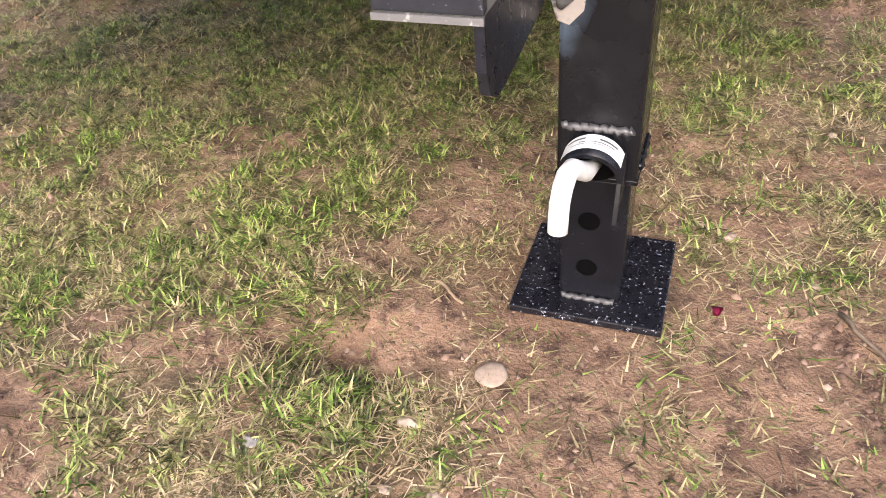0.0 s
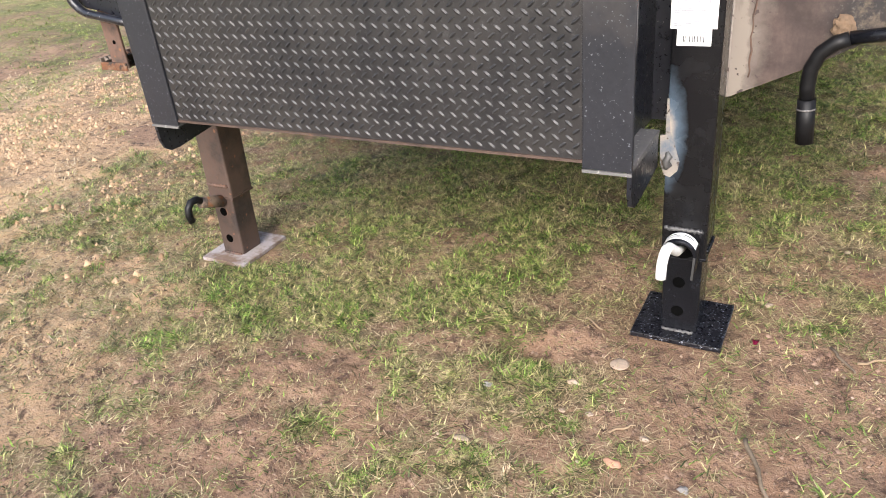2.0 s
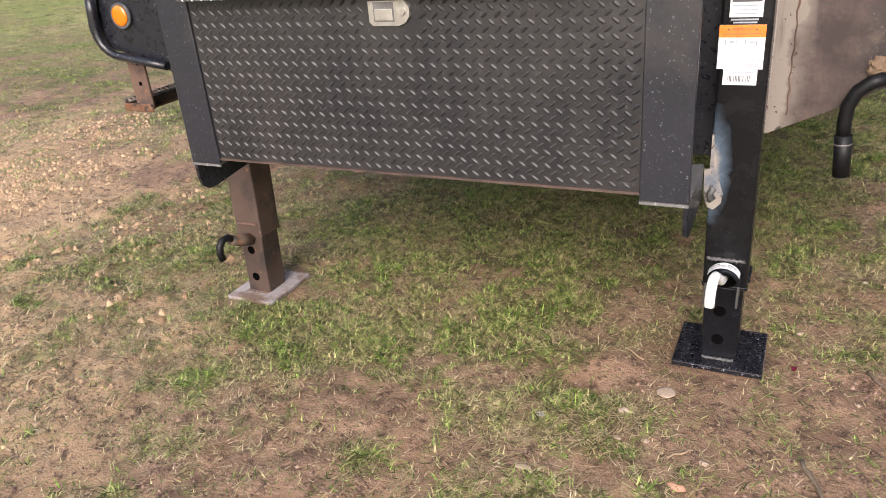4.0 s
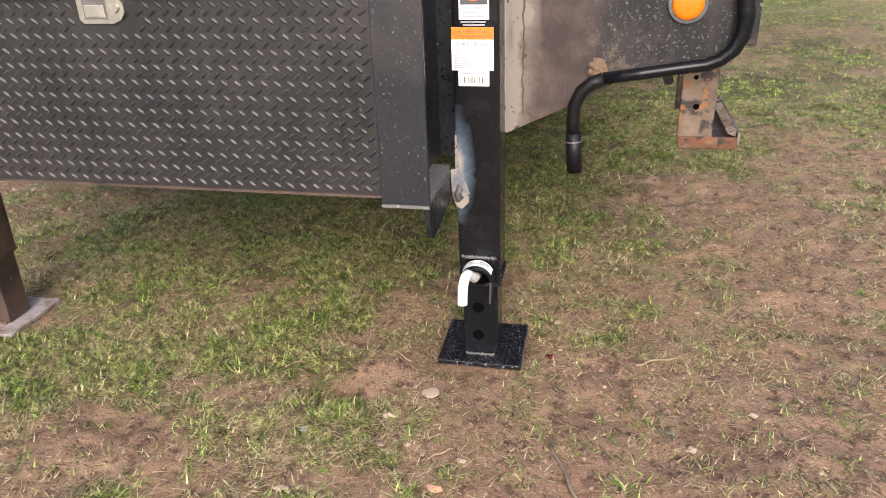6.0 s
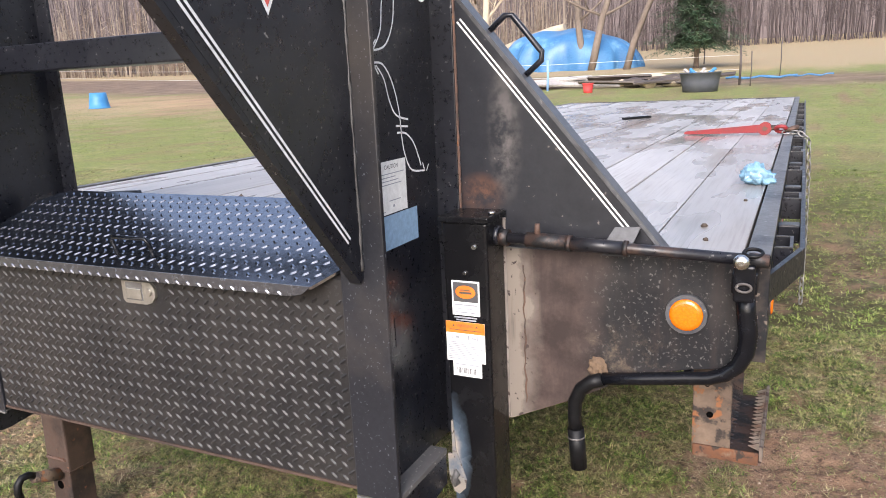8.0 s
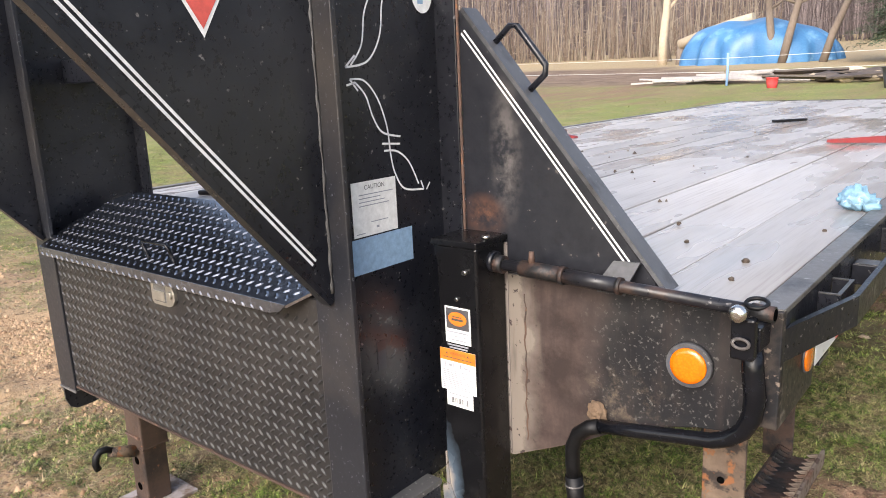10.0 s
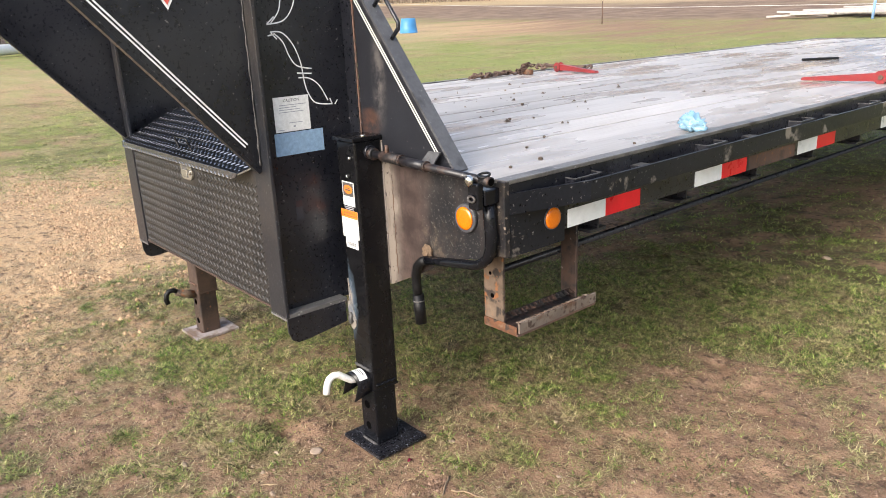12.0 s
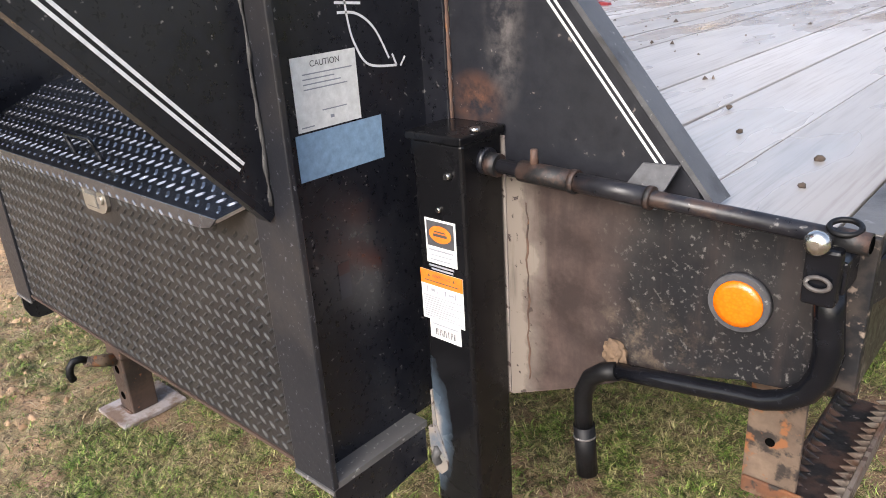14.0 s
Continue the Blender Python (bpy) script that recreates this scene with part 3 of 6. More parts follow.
# ---- grass ----
def blades(name, n, area, seed, cols, length, width, lean, keep, label, category, seg=2, clump=0, tint=None, fade=0.7, grain=48.0):
    """Bent, tapering blades scattered where keep() lets them stand."""
    rng = np.random.default_rng(seed)
    x, y = rng.uniform(area[0], area[1], n), rng.uniform(area[2], area[3], n)
    k = keep(x, y) > rng.uniform(0, 1, n)
    x, y = x[k], y[k]
    if clump:
        c = rng.poisson(clump * (0.4 + 1.2 * vnoise(x, y, 0.07, seed + 3)))
        spread = np.repeat(rng.uniform(0.005, 0.024, len(x)), c)
        x, y = np.repeat(x, c), np.repeat(y, c)
        x, y = x + rng.normal(0, 1, len(x)) * spread, y + rng.normal(0, 1, len(x)) * spread
    n = len(x)
    L, W = rng.uniform(*length, n), rng.uniform(*width, n)
    L = L * (0.6 + 0.8 * vnoise(x, y, 0.09, seed))
    az, ln = rng.uniform(0, 2 * np.pi, n), rng.uniform(*lean, n)
    z = height(x, y) - 0.002
    dx, dy = np.cos(az), np.sin(az)
    px_, py_ = -dy, dx
    pos = []
    for s in range(seg + 1):
        f = s / seg
        a = ln * (0.35 + 0.65 * f)
        out, up = L * f * np.sin(a), L * f * np.cos(a)
        w = W * (1 - f * f * 0.9) * 0.5
        cx, cy, cz = x + dx * out, y + dy * out, z + np.maximum(up, 0.002 + 0.004 * f)
        if s < seg:
            pos += [np.stack([cx - px_ * w, cy - py_ * w, cz], 1), np.stack([cx + px_ * w, cy + py_ * w, cz], 1)]
        else:
            pos += [np.stack([cx, cy, cz], 1)]
    v = np.stack(pos, 1)
    per = 2 * seg + 1
    base = (np.arange(n) * per)[:, None]
    tris = []
    for s in range(seg - 1):
        q = 2 * s
        tris += [np.concatenate([base + q, base + q + 1, base + q + 3], 1), np.concatenate([base + q, base + q + 3, base + q + 2], 1)]
    q = 2 * (seg - 1)
    tris += [np.concatenate([base + q, base + q + 1, base + q + 2], 1)]
    t = np.concatenate(tris, 0)
    me = bpy.data.meshes.new(name)
    me.vertices.add(n * per)
    me.vertices.foreach_set("co", v.reshape(-1, 3).ravel())
    me.loops.add(t.size)
    me.loops.foreach_set("vertex_index", t.ravel())
    me.polygons.add(len(t))
    me.polygons.foreach_set("loop_start", np.arange(0, t.size, 3))
    me.update(calc_edges=True)
    m, nt, b = nodes_of(name)
    geo = nt.nodes.new("ShaderNodeNewGeometry")
    col = ramp(nt, geo.outputs["Random Per Island"], cols)
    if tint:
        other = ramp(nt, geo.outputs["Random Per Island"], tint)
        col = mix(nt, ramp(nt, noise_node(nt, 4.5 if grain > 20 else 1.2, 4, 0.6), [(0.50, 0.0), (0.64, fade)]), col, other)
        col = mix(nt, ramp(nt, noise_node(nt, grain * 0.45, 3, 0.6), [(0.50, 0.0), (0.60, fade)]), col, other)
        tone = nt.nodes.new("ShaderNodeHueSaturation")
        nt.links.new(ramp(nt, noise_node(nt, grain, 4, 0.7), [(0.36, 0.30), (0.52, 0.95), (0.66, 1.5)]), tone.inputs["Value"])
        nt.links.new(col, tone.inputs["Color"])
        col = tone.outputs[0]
    nt.links.new(col, b.inputs["Base Color"])
    b.inputs["Roughness"].default_value = 0.55
    b.inputs["Specular IOR Level"].default_value = 0.3
    b.inputs["Subsurface Weight"].default_value = 0.0
    me.materials.append(m)
    return tagged(new(name, me), label=label, category=category, kind="stuff")


GREEN = [(0.0, (0.028, 0.040, 0.009)), (0.25, (0.070, 0.110, 0.018)), (0.5, (0.155, 0.250, 0.038)), (0.7, (0.270, 0.365, 0.080)), (0.82, (0.43, 0.375, 0.185)), (0.9, (0.34, 0.26, 0.13)), (1.0, (0.10, 0.15, 0.035))]
THATCH = [(0.0, (0.075, 0.055, 0.030)), (0.3, (0.20, 0.155, 0.080)), (0.6, (0.34, 0.275, 0.145)), (0.8, (0.24, 0.255, 0.085)), (1.0, (0.50, 0.42, 0.255))]
STRAW = [(0.0, (0.13, 0.085, 0.05)), (0.4, (0.29, 0.21, 0.12)), (0.8, (0.44, 0.34, 0.205)), (1.0, (0.56, 0.46, 0.30))]


def off_feet(x, y):
    return 1 - np.clip(2.2 * np.maximum(blob(x, y, -0.11, 0.765, 0.10, 0.10), blob(x, y, -1.36, 0.765, 0.10, 0.10)), 0, 1)


def gappy(x, y, seed):
    """Small gaps, a few centimetres wide, between the clumps."""
    return np.clip((vnoise(x, y, 0.035, seed) + 0.7 * vnoise(x, y, 0.09, seed + 1) - 0.72) * 5, 0.02, 1)


def tufty(x, y):
    return np.clip((greenness(x, y) - 0.42) * 2.0, 0.012, 1) * off_feet(x, y) * gappy(x, y, 201)


def sparse(x, y):
    return np.clip(1.7 * (greenness(x, y) - 0.28), 0.08, 1) * off_feet(x, y) * gappy(x, y, 211)


def thatchy(x, y):
    """Matted dead and fading grass, thin on the bare patches only."""
    return np.clip(1.9 * (greenness(x, y) - 0.20), 0.16, 1) * off_feet(x, y) * np.clip(0.05 + gappy(x, y, 221), 0, 1)


def litter(x, y):
    g = greenness(x, y)
    return np.clip(0.05 + 1.7 * vnoise(x, y, 0.10, 131) ** 2.5, 0, 1) * np.clip(1.8 * (g - 0.10), 0.08, 1) * off_feet(x, y)


def far_grass(x, y):
    return np.clip((greenness(x, y) - 0.3) * 1.8, 0, 1) * (1 - bareness(x, y)) * np.clip(0.15 + 1.3 * gappy(x, y, 231), 0, 1) * ((x < -2.3) | (x > 1.7) | (y > 2.9) | (y < -0.4))


YELLOW = [(0.0, (0.08, 0.06, 0.025)), (0.35, (0.23, 0.18, 0.08)), (0.75, (0.43, 0.36, 0.185)), (1.0, (0.58, 0.49, 0.29))]
VERGE = [(0.0, (0.08, 0.125, 0.018)), (0.5, (0.20, 0.275, 0.048)), (1.0, (0.36, 0.38, 0.13))]
LAWN = [(0.0, (0.13, 0.18, 0.035)), (0.5, (0.22, 0.27, 0.065)), (1.0, (0.31, 0.33, 0.11))]
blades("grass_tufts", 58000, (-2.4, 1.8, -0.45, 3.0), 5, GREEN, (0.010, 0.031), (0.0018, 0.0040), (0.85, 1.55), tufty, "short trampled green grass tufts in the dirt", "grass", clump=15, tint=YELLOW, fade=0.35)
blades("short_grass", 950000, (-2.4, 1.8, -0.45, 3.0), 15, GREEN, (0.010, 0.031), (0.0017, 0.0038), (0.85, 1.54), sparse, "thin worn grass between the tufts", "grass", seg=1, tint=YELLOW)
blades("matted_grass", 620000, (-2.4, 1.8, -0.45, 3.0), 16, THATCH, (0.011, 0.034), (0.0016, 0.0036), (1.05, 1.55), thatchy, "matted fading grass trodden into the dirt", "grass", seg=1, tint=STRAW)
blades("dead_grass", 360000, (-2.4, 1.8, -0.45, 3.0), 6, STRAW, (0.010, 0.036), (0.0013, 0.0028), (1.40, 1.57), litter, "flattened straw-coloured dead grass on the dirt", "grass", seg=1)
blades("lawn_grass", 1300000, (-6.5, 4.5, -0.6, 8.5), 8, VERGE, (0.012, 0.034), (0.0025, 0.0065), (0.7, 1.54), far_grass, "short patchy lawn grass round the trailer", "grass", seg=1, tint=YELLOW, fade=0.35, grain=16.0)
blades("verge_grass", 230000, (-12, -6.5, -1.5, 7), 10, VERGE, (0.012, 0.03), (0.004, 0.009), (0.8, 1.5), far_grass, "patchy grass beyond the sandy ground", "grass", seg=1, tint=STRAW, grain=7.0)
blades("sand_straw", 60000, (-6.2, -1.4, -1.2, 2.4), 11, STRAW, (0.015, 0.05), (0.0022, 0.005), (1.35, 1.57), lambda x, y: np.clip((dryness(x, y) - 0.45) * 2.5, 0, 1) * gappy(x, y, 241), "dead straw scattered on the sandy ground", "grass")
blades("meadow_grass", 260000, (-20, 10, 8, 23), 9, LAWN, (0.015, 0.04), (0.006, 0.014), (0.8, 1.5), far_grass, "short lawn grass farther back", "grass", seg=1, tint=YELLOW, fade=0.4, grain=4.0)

# ---- trailer ----
XC = -0.745          # middle of the trailer
DECK = 0.845
trailer = thing("gooseneck_trailer", (XC, 0.8, 0.0), "black gooseneck flatbed trailer with grey plank deck on two jacks", "trailer")


def mir(x):
    return 2 * XC - x


def lugs(bm, u0, u1, v0, v1, place, pitch=0.0335, rise_=0.0028, skip=None, half=0.0130, wide=0.0042):
    """Raised lens-shaped lugs in crossed rows on a plate; place(u, v, h) gives the point."""
    i = 0
    v = v0 + 0.008
    while v < v1 - 0.004:
        flip = i % 2
        u = u0 + 0.010 + (pitch / 2 if flip else 0)
        while u < u1 - 0.008:
            a = radians(38 if flip else 142)
            ca, sa = math.cos(a), math.sin(a)
            if skip is None or not skip(u, v):
                pts = []
                for (p, q, h) in ((-half, 0, 0), (-half * 0.5, wide, 0), (half * 0.5, wide, 0), (half, 0, 0), (half * 0.5, -wide, 0), (-half * 0.5, -wide, 0), (-half * 0.5, 0, rise_), (half * 0.5, 0, rise_)):
                    pts.append(bm.verts.new(place(u + p * ca - q * sa, v + p * sa + q * ca, h)))
                a0, a1, a2, a3, a4, a5, t0, t1 = pts
                for f in ((a0, t0, a1), (a1, t0, t1, a2), (a2, t1, a3), (a3, t1, a4), (a4, t1, t0, a5), (a5, t0, a0)):
                    bm.faces.new(f)
            u += pitch
        v += pitch * 0.533
        i += 1
    bmesh.ops.recalc_face_normals(bm, faces=bm.faces)
    return bm


# neck: on each side a column of flanges and web, and a plate that sweeps forward and up
def neck_side(s):
    f = (lambda x: x) if s > 0 else mir
    def span(a, b):
        return (min(f(a), f(b)), max(f(a), f(b)))
    col = part("column", B(*span(-0.262, -0.176), 0.512, 0.522, 0.446, 1.78, bev=0.002), M['blue_black'], trailer, "upright column of black steel, chipped")
    part("web", B(*span(-0.218, -0.212), 0.522, 0.786, 0.446, 1.78), M['black'], col)
    part("rear_flange", B(*span(-0.262, -0.168), 0.786, 0.7935, 0.446, 1.78, bev=0.0015), M['black'], col)
    sill = part("sill", B(*span(-0.262, -0.176), 0.5105, 0.5135, 0.440, 0.4455), M['edge_grey'], col, "rubbed bare lower edge")
    ch = bmesh.new()
    prism(ch, [(0.515, 0.445), (0.70, 0.445), (0.70, 0.384), (0.565, 0.369), (0.540, 0.370), (0.524, 0.380), (0.516, 0.402)], 'x', *span(-0.185, -0.177))
    part("stub_web", ch, M['black'], col)
    part("stub_flange", B(*span(-0.262, -0.177), 0.515, 0.705, 0.4452, 0.4555), M['edge_grey'], col, "bare grey-brown ledge")
    g = bmesh.new()
    prism(g, [(0.5115, 0.846), (0.5115, 1.80), (-0.34, 1.80), (-0.325, 1.795)], 'x', *span(-0.226, -0.216))
    gp = part("neck_plate", g, M['black'], trailer, "sloping black side plate of the neck")
    d = Vector((0, -0.8365, 0.949)).normalized()
    n = Vector((0, -d.z, d.y))
    fl = bmesh.new()
    q = [Vector((0, 0.5115, 0.846)), Vector((0, -0.325, 1.795))]
    off = Vector((0, -d.z, -abs(d.y))).normalized() * 0.010
    prism(fl, [(q[0].y, q[0].z), (q[1].y, q[1].z), (q[1].y + off.y, q[1].z + off.z), (q[0].y + off.y, q[0].z + off.z)], 'x', *span(-0.238, -0.2165))
    part("lower_flange", fl, M['black'], gp)
    wd = bmesh.new()
    rng = random.Random(4)
    sweep(wd, [(f(-0.216), 0.5095 + rng.uniform(-0.0012, 0.0012), 0.86 + 0.012 * i) for i in range(78)], [0.0028 + rng.uniform(-0.0012, 0.0012) for i in range(78)], 6)
    part("weld_seam", wd, M['weld'], gp, "lumpy grey weld bead")
    sd = bmesh.new()
    for o in (0.016, 0.0245):
        a = Vector((f(-0.2150), 0.5115, 0.846)) + o * Vector((0, abs(d.z), abs(d.y))).normalized() + d * 0.075
        e = a + d * 1.0
        ribbon(sd, [a, e], 0.0042, (s, 0, 0))
    part("pinstripe", sd, M['white_line'], gp, "double white pinstripe")
    return col, gp


col_r, neck_r = neck_side(1)
col_l, neck_l = neck_side(-1)
part("cross_bar", B(mir(-0.218) + 0.003, -0.221, 0.62, 0.69, 1.211, 1.268, bev=0.004), M['black'], trailer, "black square bar between the columns")

# toolbox between the columns
bx0, bx1 = mir(-0.262) + 0.001, -0.263
tb_b = bmesh.new()
prism(tb_b, [(0.517, 0.461), (0.695, 0.461), (0.695, 0.928), (0.517, 0.838)], 'x', bx0, bx1)
tb = part("toolbox", tb_b, M['plate'], trailer, "black diamond-plate toolbox between the columns")
part("tread_pattern", lugs(bmesh.new(), bx0, bx1, 0.463, 0.812, lambda u, v, h: (u, 0.5168 - h, v), pitch=0.0245, half=0.0098, wide=0.0033, rise_=0.0022, skip=lambda u, v: -0.79 < u < -0.67 and v > 0.745), M['lug'], tb, "worn raised lugs")
part("lower_edge", B(bx0, bx1, 0.514, 0.55, 0.4555, 0.4608), M['old_jack'], tb, "rusty lower edge")
LF = 0.482
lid_pts = [(bx0 + 0.004, LF), (-0.300, LF), (-0.268, LF + 0.042), (-0.268, 0.697), (-1.105, 0.697), (-1.150, 0.690), (-1.195, 0.655), (bx0 + 0.004, 0.56)]


def lid_z(y):
    return 0.834 + 0.495 * min(max(y - LF, 0), 0.215)


lb = bmesh.new()
lo = [lb.verts.new((x, y, lid_z(y) - 0.005)) for x, y in lid_pts]
hi = [lb.verts.new((x, y, lid_z(y))) for x, y in lid_pts]
lb.faces.new(lo)
lb.faces.new(hi)
for i in range(len(lid_pts)):
    k = (i + 1) % len(lid_pts)
    lb.faces.new((lo[i], lo[k], hi[k], hi[i]))
bmesh.ops.recalc_face_normals(lb, faces=lb.faces)
lid = part("lid", lb, M['lid_plate'], tb, "shiny black sloping diamond-plate lid")
lip = bmesh.new()
prism(lip, [(bx0 + 0.004, 0.8335), (bx0 + 0.004, 0.814), (-0.345, 0.814), (-0.318, 0.820), (-0.302, 0.8335)], 'y', LF - 0.0015, LF + 0.0025)
part("lid_lip", lip, M['lid_edge'], lid, "worn bright front lip")
part("lid_pattern", lugs(bmesh.new(), bx0 + 0.01, -0.272, LF + 0.005, 0.692, lambda u, v, h: (u, v - 0.45 * h, lid_z(v) + 0.9 * h), pitch=0.0255, rise_=0.0018, half=0.0084, wide=0.0032, skip=lambda u, v: u < -1.20 and v > 0.57 or u < -1.14 and v > 0.66 or u > -0.30 and v < LF + 0.05), M['lid_lug'], lid)
part("lip_pattern", lugs(bmesh.new(), bx0 + 0.01, -0.338, 0.8095, 0.835, lambda u, v, h: (u, LF - 0.0017 - h, v), pitch=0.0255, half=0.0070, wide=0.0028, rise_=0.0016), M['lid_edge'], lid)
hx0, hx1, hy = -0.785, -0.688, 0.518
part("lid_handle", S([(hx0, hy, lid_z(hy)), (hx0, hy - 0.008, lid_z(hy) + 0.028), (hx0 + 0.006, hy - 0.010, lid_z(hy) + 0.035), (hx1 - 0.006, hy - 0.010, lid_z(hy) + 0.035), (hx1, hy - 0.008, lid_z(hy) + 0.028), (hx1, hy, lid_z(hy))], 0.0042, 8), M['black_new'], lid, "black wire pull handle")
# paddle latch: a rimmed dish with a rounded end
la = bmesh.new()
out = [(-0.777, 0.800), (-0.777, 0.762), (-0.770, 0.755), (-0.714, 0.755), (-0.700, 0.760), (-0.690, 0.772), (-0.690, 0.788), (-0.700, 0.800)]
prism(la, out, 'y', 0.5105, 0.5168)
latch = part("latch", la, M['latch'], tb, "bare steel paddle latch")
part("latch_dish", B(-0.766, -0.722, 0.5098, 0.5106, 0.762, 0.798, bev=0.0003), M['edge_grey'], latch)
part("latch_paddle", B(-0.763, -0.725, 0.5075, 0.5096, 0.765, 0.786, bev=0.0008), M['latch'], latch)
part("lock_barrel", S([(-0.706, 0.5106, 0.781), (-0.706, 0.506, 0.781)], 0.008, 14), M['latch'], latch)

# front panel with its wing braces
def front_wing(s):
    f = (lambda x: x) if s > 0 else mir
    pts = [(f(x), z) for x, z in [(-0.165, 0.492), (-0.074, 0.497), (0.06, 0.560), (0.16, 0.618), (0.26, 0.645), (0.315, 0.652), (0.345, 0.668), (0.366, 0.70), (0.374, 0.735), (0.374, DECK - 0.002), (-0.165, DECK - 0.002)]]
    bmn = bmesh.new()
    prism(bmn, pts, 'y', 0.795, 0.805)
    wing = part("front_panel", bmn, M['panel'] if s > 0 else M['black'], trailer, "front panel of chipped black and rust-brown steel")
    bmn = bmesh.new()
    prism(bmn, [(f(-0.166), DECK), (f(0.198), DECK), (f(0.190), 0.867), (f(-0.163), 1.292), (f(-0.166), 1.292)], 'y', 0.7952, 0.8045)
    br = part("wing_brace", bmn, M['brace'], trailer, "triangular black brace plate with a double white pinstripe")
    d = Vector((0.371, 0, -0.447)).normalized()
    nn = Vector((0.447, 0, 0.371)).normalized()
    a, c = Vector((f(-0.163), 0, 1.292)), Vector((f(0.207), 0, DECK + 0.003))
    o = Vector((s * nn.x, 0, nn.z)) * 0.007
    bmn = bmesh.new()
    prism(bmn, [(a.x, a.z), (c.x, c.z), (c.x + o.x, c.z + o.z), (a.x + o.x, a.z + o.z)], 'y', 0.7948, 0.836)
    part("brace_flange", bmn, M['brace_edge'], br, "rubbed grey sloping edge")
    sd = bmesh.new()
    for q in (0.015, 0.0225):
        p0 = Vector((-0.163, 0.7944, 1.292)) - nn * q + d * 0.03
        p1 = Vector((0.190, 0.7944, 0.867)) - nn * q - d * 0.045
        ribbon(sd, [(f(p0.x), p0.y, p0.z), (f(p1.x), p1.y, p1.z)], 0.0032, (0, -1, 0))
    part("pinstripe", sd, M['white_line'], br, "double white pinstripe")
    # grab handle of bent rod on the sloping edge
    h0, h1 = Vector((f(-0.110), 0.820, 1.236)), Vector((f(-0.043), 0.820, 1.155))
    up = Vector((s * nn.x, 0, nn.z))
    side = (h1 - h0).normalized()
    part("grab_handle", S([h0, h0 + up * 0.040, h0 + up * 0.050 + side * 0.010, h1 + up * 0.050 - side * 0.010, h1 + up * 0.040, h1], 0.0055, 8), M['black'], br, "bent black rod handle")
    part("seam", S([(f(-0.168), 0.7925, 0.86 + i * 0.01) for i in range(90)], [0.0035 + 0.0008 * math.sin(i * 2.1) for i in range(90)], 6), M['rust'], br, "rusty weld seam")
    return wing, br


m = surface("brace_paint", (0.008, 0.009, 0.013), (0.016, 0.017, 0.022), (0.3, 0.5), speck=(0.14, 0.12, 0.11), speck_at=(0.69, 0.74), speck_scale=90, stain=(0.05, 0.034, 0.028), stain_at=(0.64, 0.78), stain_scale=6, relief=0.12)
M['brace'] = m
nt, b = m.node_tree, m.node_tree.nodes["Principled BSDF"]
src = b.inputs["Base Color"].links[0].from_socket
co = nt.nodes.new("ShaderNodeTexCoord")
for centre, size, tone, near, far_ in (((-0.125, 0.795, 0.945), (1, 1, 1.3), (0.13, 0.06, 0.034), 0.01, 0.055), ((-0.075, 0.795, 1.06), (1.6, 1, 0.4), (0.12, 0.11, 0.105), 0.01, 0.06)):
    mp = nt.nodes.new("ShaderNodeMapping")
    mp.vector_type = 'TEXTURE'
    mp.inputs["Location"].default_value = centre
    mp.inputs["Scale"].default_value = tuple(1 / v for v in size)
    nt.links.new(co.outputs["Object"], mp.inputs[0])
    ln = nt.nodes.new("ShaderNodeVectorMath")
    ln.operation = 'LENGTH'
    nt.links.new(mp.outputs[0], ln.inputs[0])
    spot = ramp(nt, ln.outputs["Value"], [(near, 1.0), (far_, 0.0)])
    spot = mix(nt, 1.0, spot, ramp(nt, noise_node(nt, 32, 6, 0.65), [(0.38, 0.0), (0.6, 0.9)]), 'MULTIPLY')
    src = mix(nt, spot, src, tone)
nt.links.new(src, b.inputs["Base Color"])
wing_r, brace_r = front_wing(1)
wing_l, brace_l = front_wing(-1)
part("centre_panel", B(mir(-0.170), -0.170, 0.8065, 0.815, 0.50, DECK - 0.003), M['black'], trailer)

# bent pipe bumper under the panel, and the drooping hose
pipe = [(0.110, 0.776, 0.613), (0.18, 0.776, 0.623), (0.25, 0.776, 0.634), (0.292, 0.776, 0.640), (0.316, 0.776, 0.650), (0.336, 0.776, 0.668), (0.347, 0.776, 0.692), (0.350, 0.776, 0.722), (0.345, 0.777, 0.76), (0.341, 0.778, 0.80)]
pipe_r = [0.0115, 0.0115, 0.0115, 0.012, 0.0125, 0.0135, 0.0145, 0.0155, 0.0155, 0.0155]
part("pipe_guard", S(pipe, pipe_r, 12), M['black_new'], trailer, "glossy black bent pipe along the panel edge")
part("pipe_guard", S([(mir(x), y, z) for x, y, z in pipe], pipe_r, 12), M['black'], trailer, "black bent pipe along the panel edge")
hose = [(0.110, 0.776, 0.612), (0.090, 0.775, 0.605), (0.070, 0.776, 0.588), (0.058, 0.778, 0.560), (0.056, 0.780, 0.53), (0.058, 0.781, 0.50)]
hs = part("hose", S(hose, 0.0128, 12), M['rubber'], trailer, "drooping black hose end")
part("hose_sleeve", S([(0.058, 0.781, 0.505), (0.064, 0.782, 0.424)], 0.0155, 14), M['rubber'], hs)
part("hose_band", S([(0.0592, 0.781, 0.489), (0.0594, 0.781, 0.486)], 0.0161, 14), M['edge_grey'], hs)
mud = bmesh.new()
bmesh.ops.create_icosphere(mud, subdivisions=3, radius=1.0)
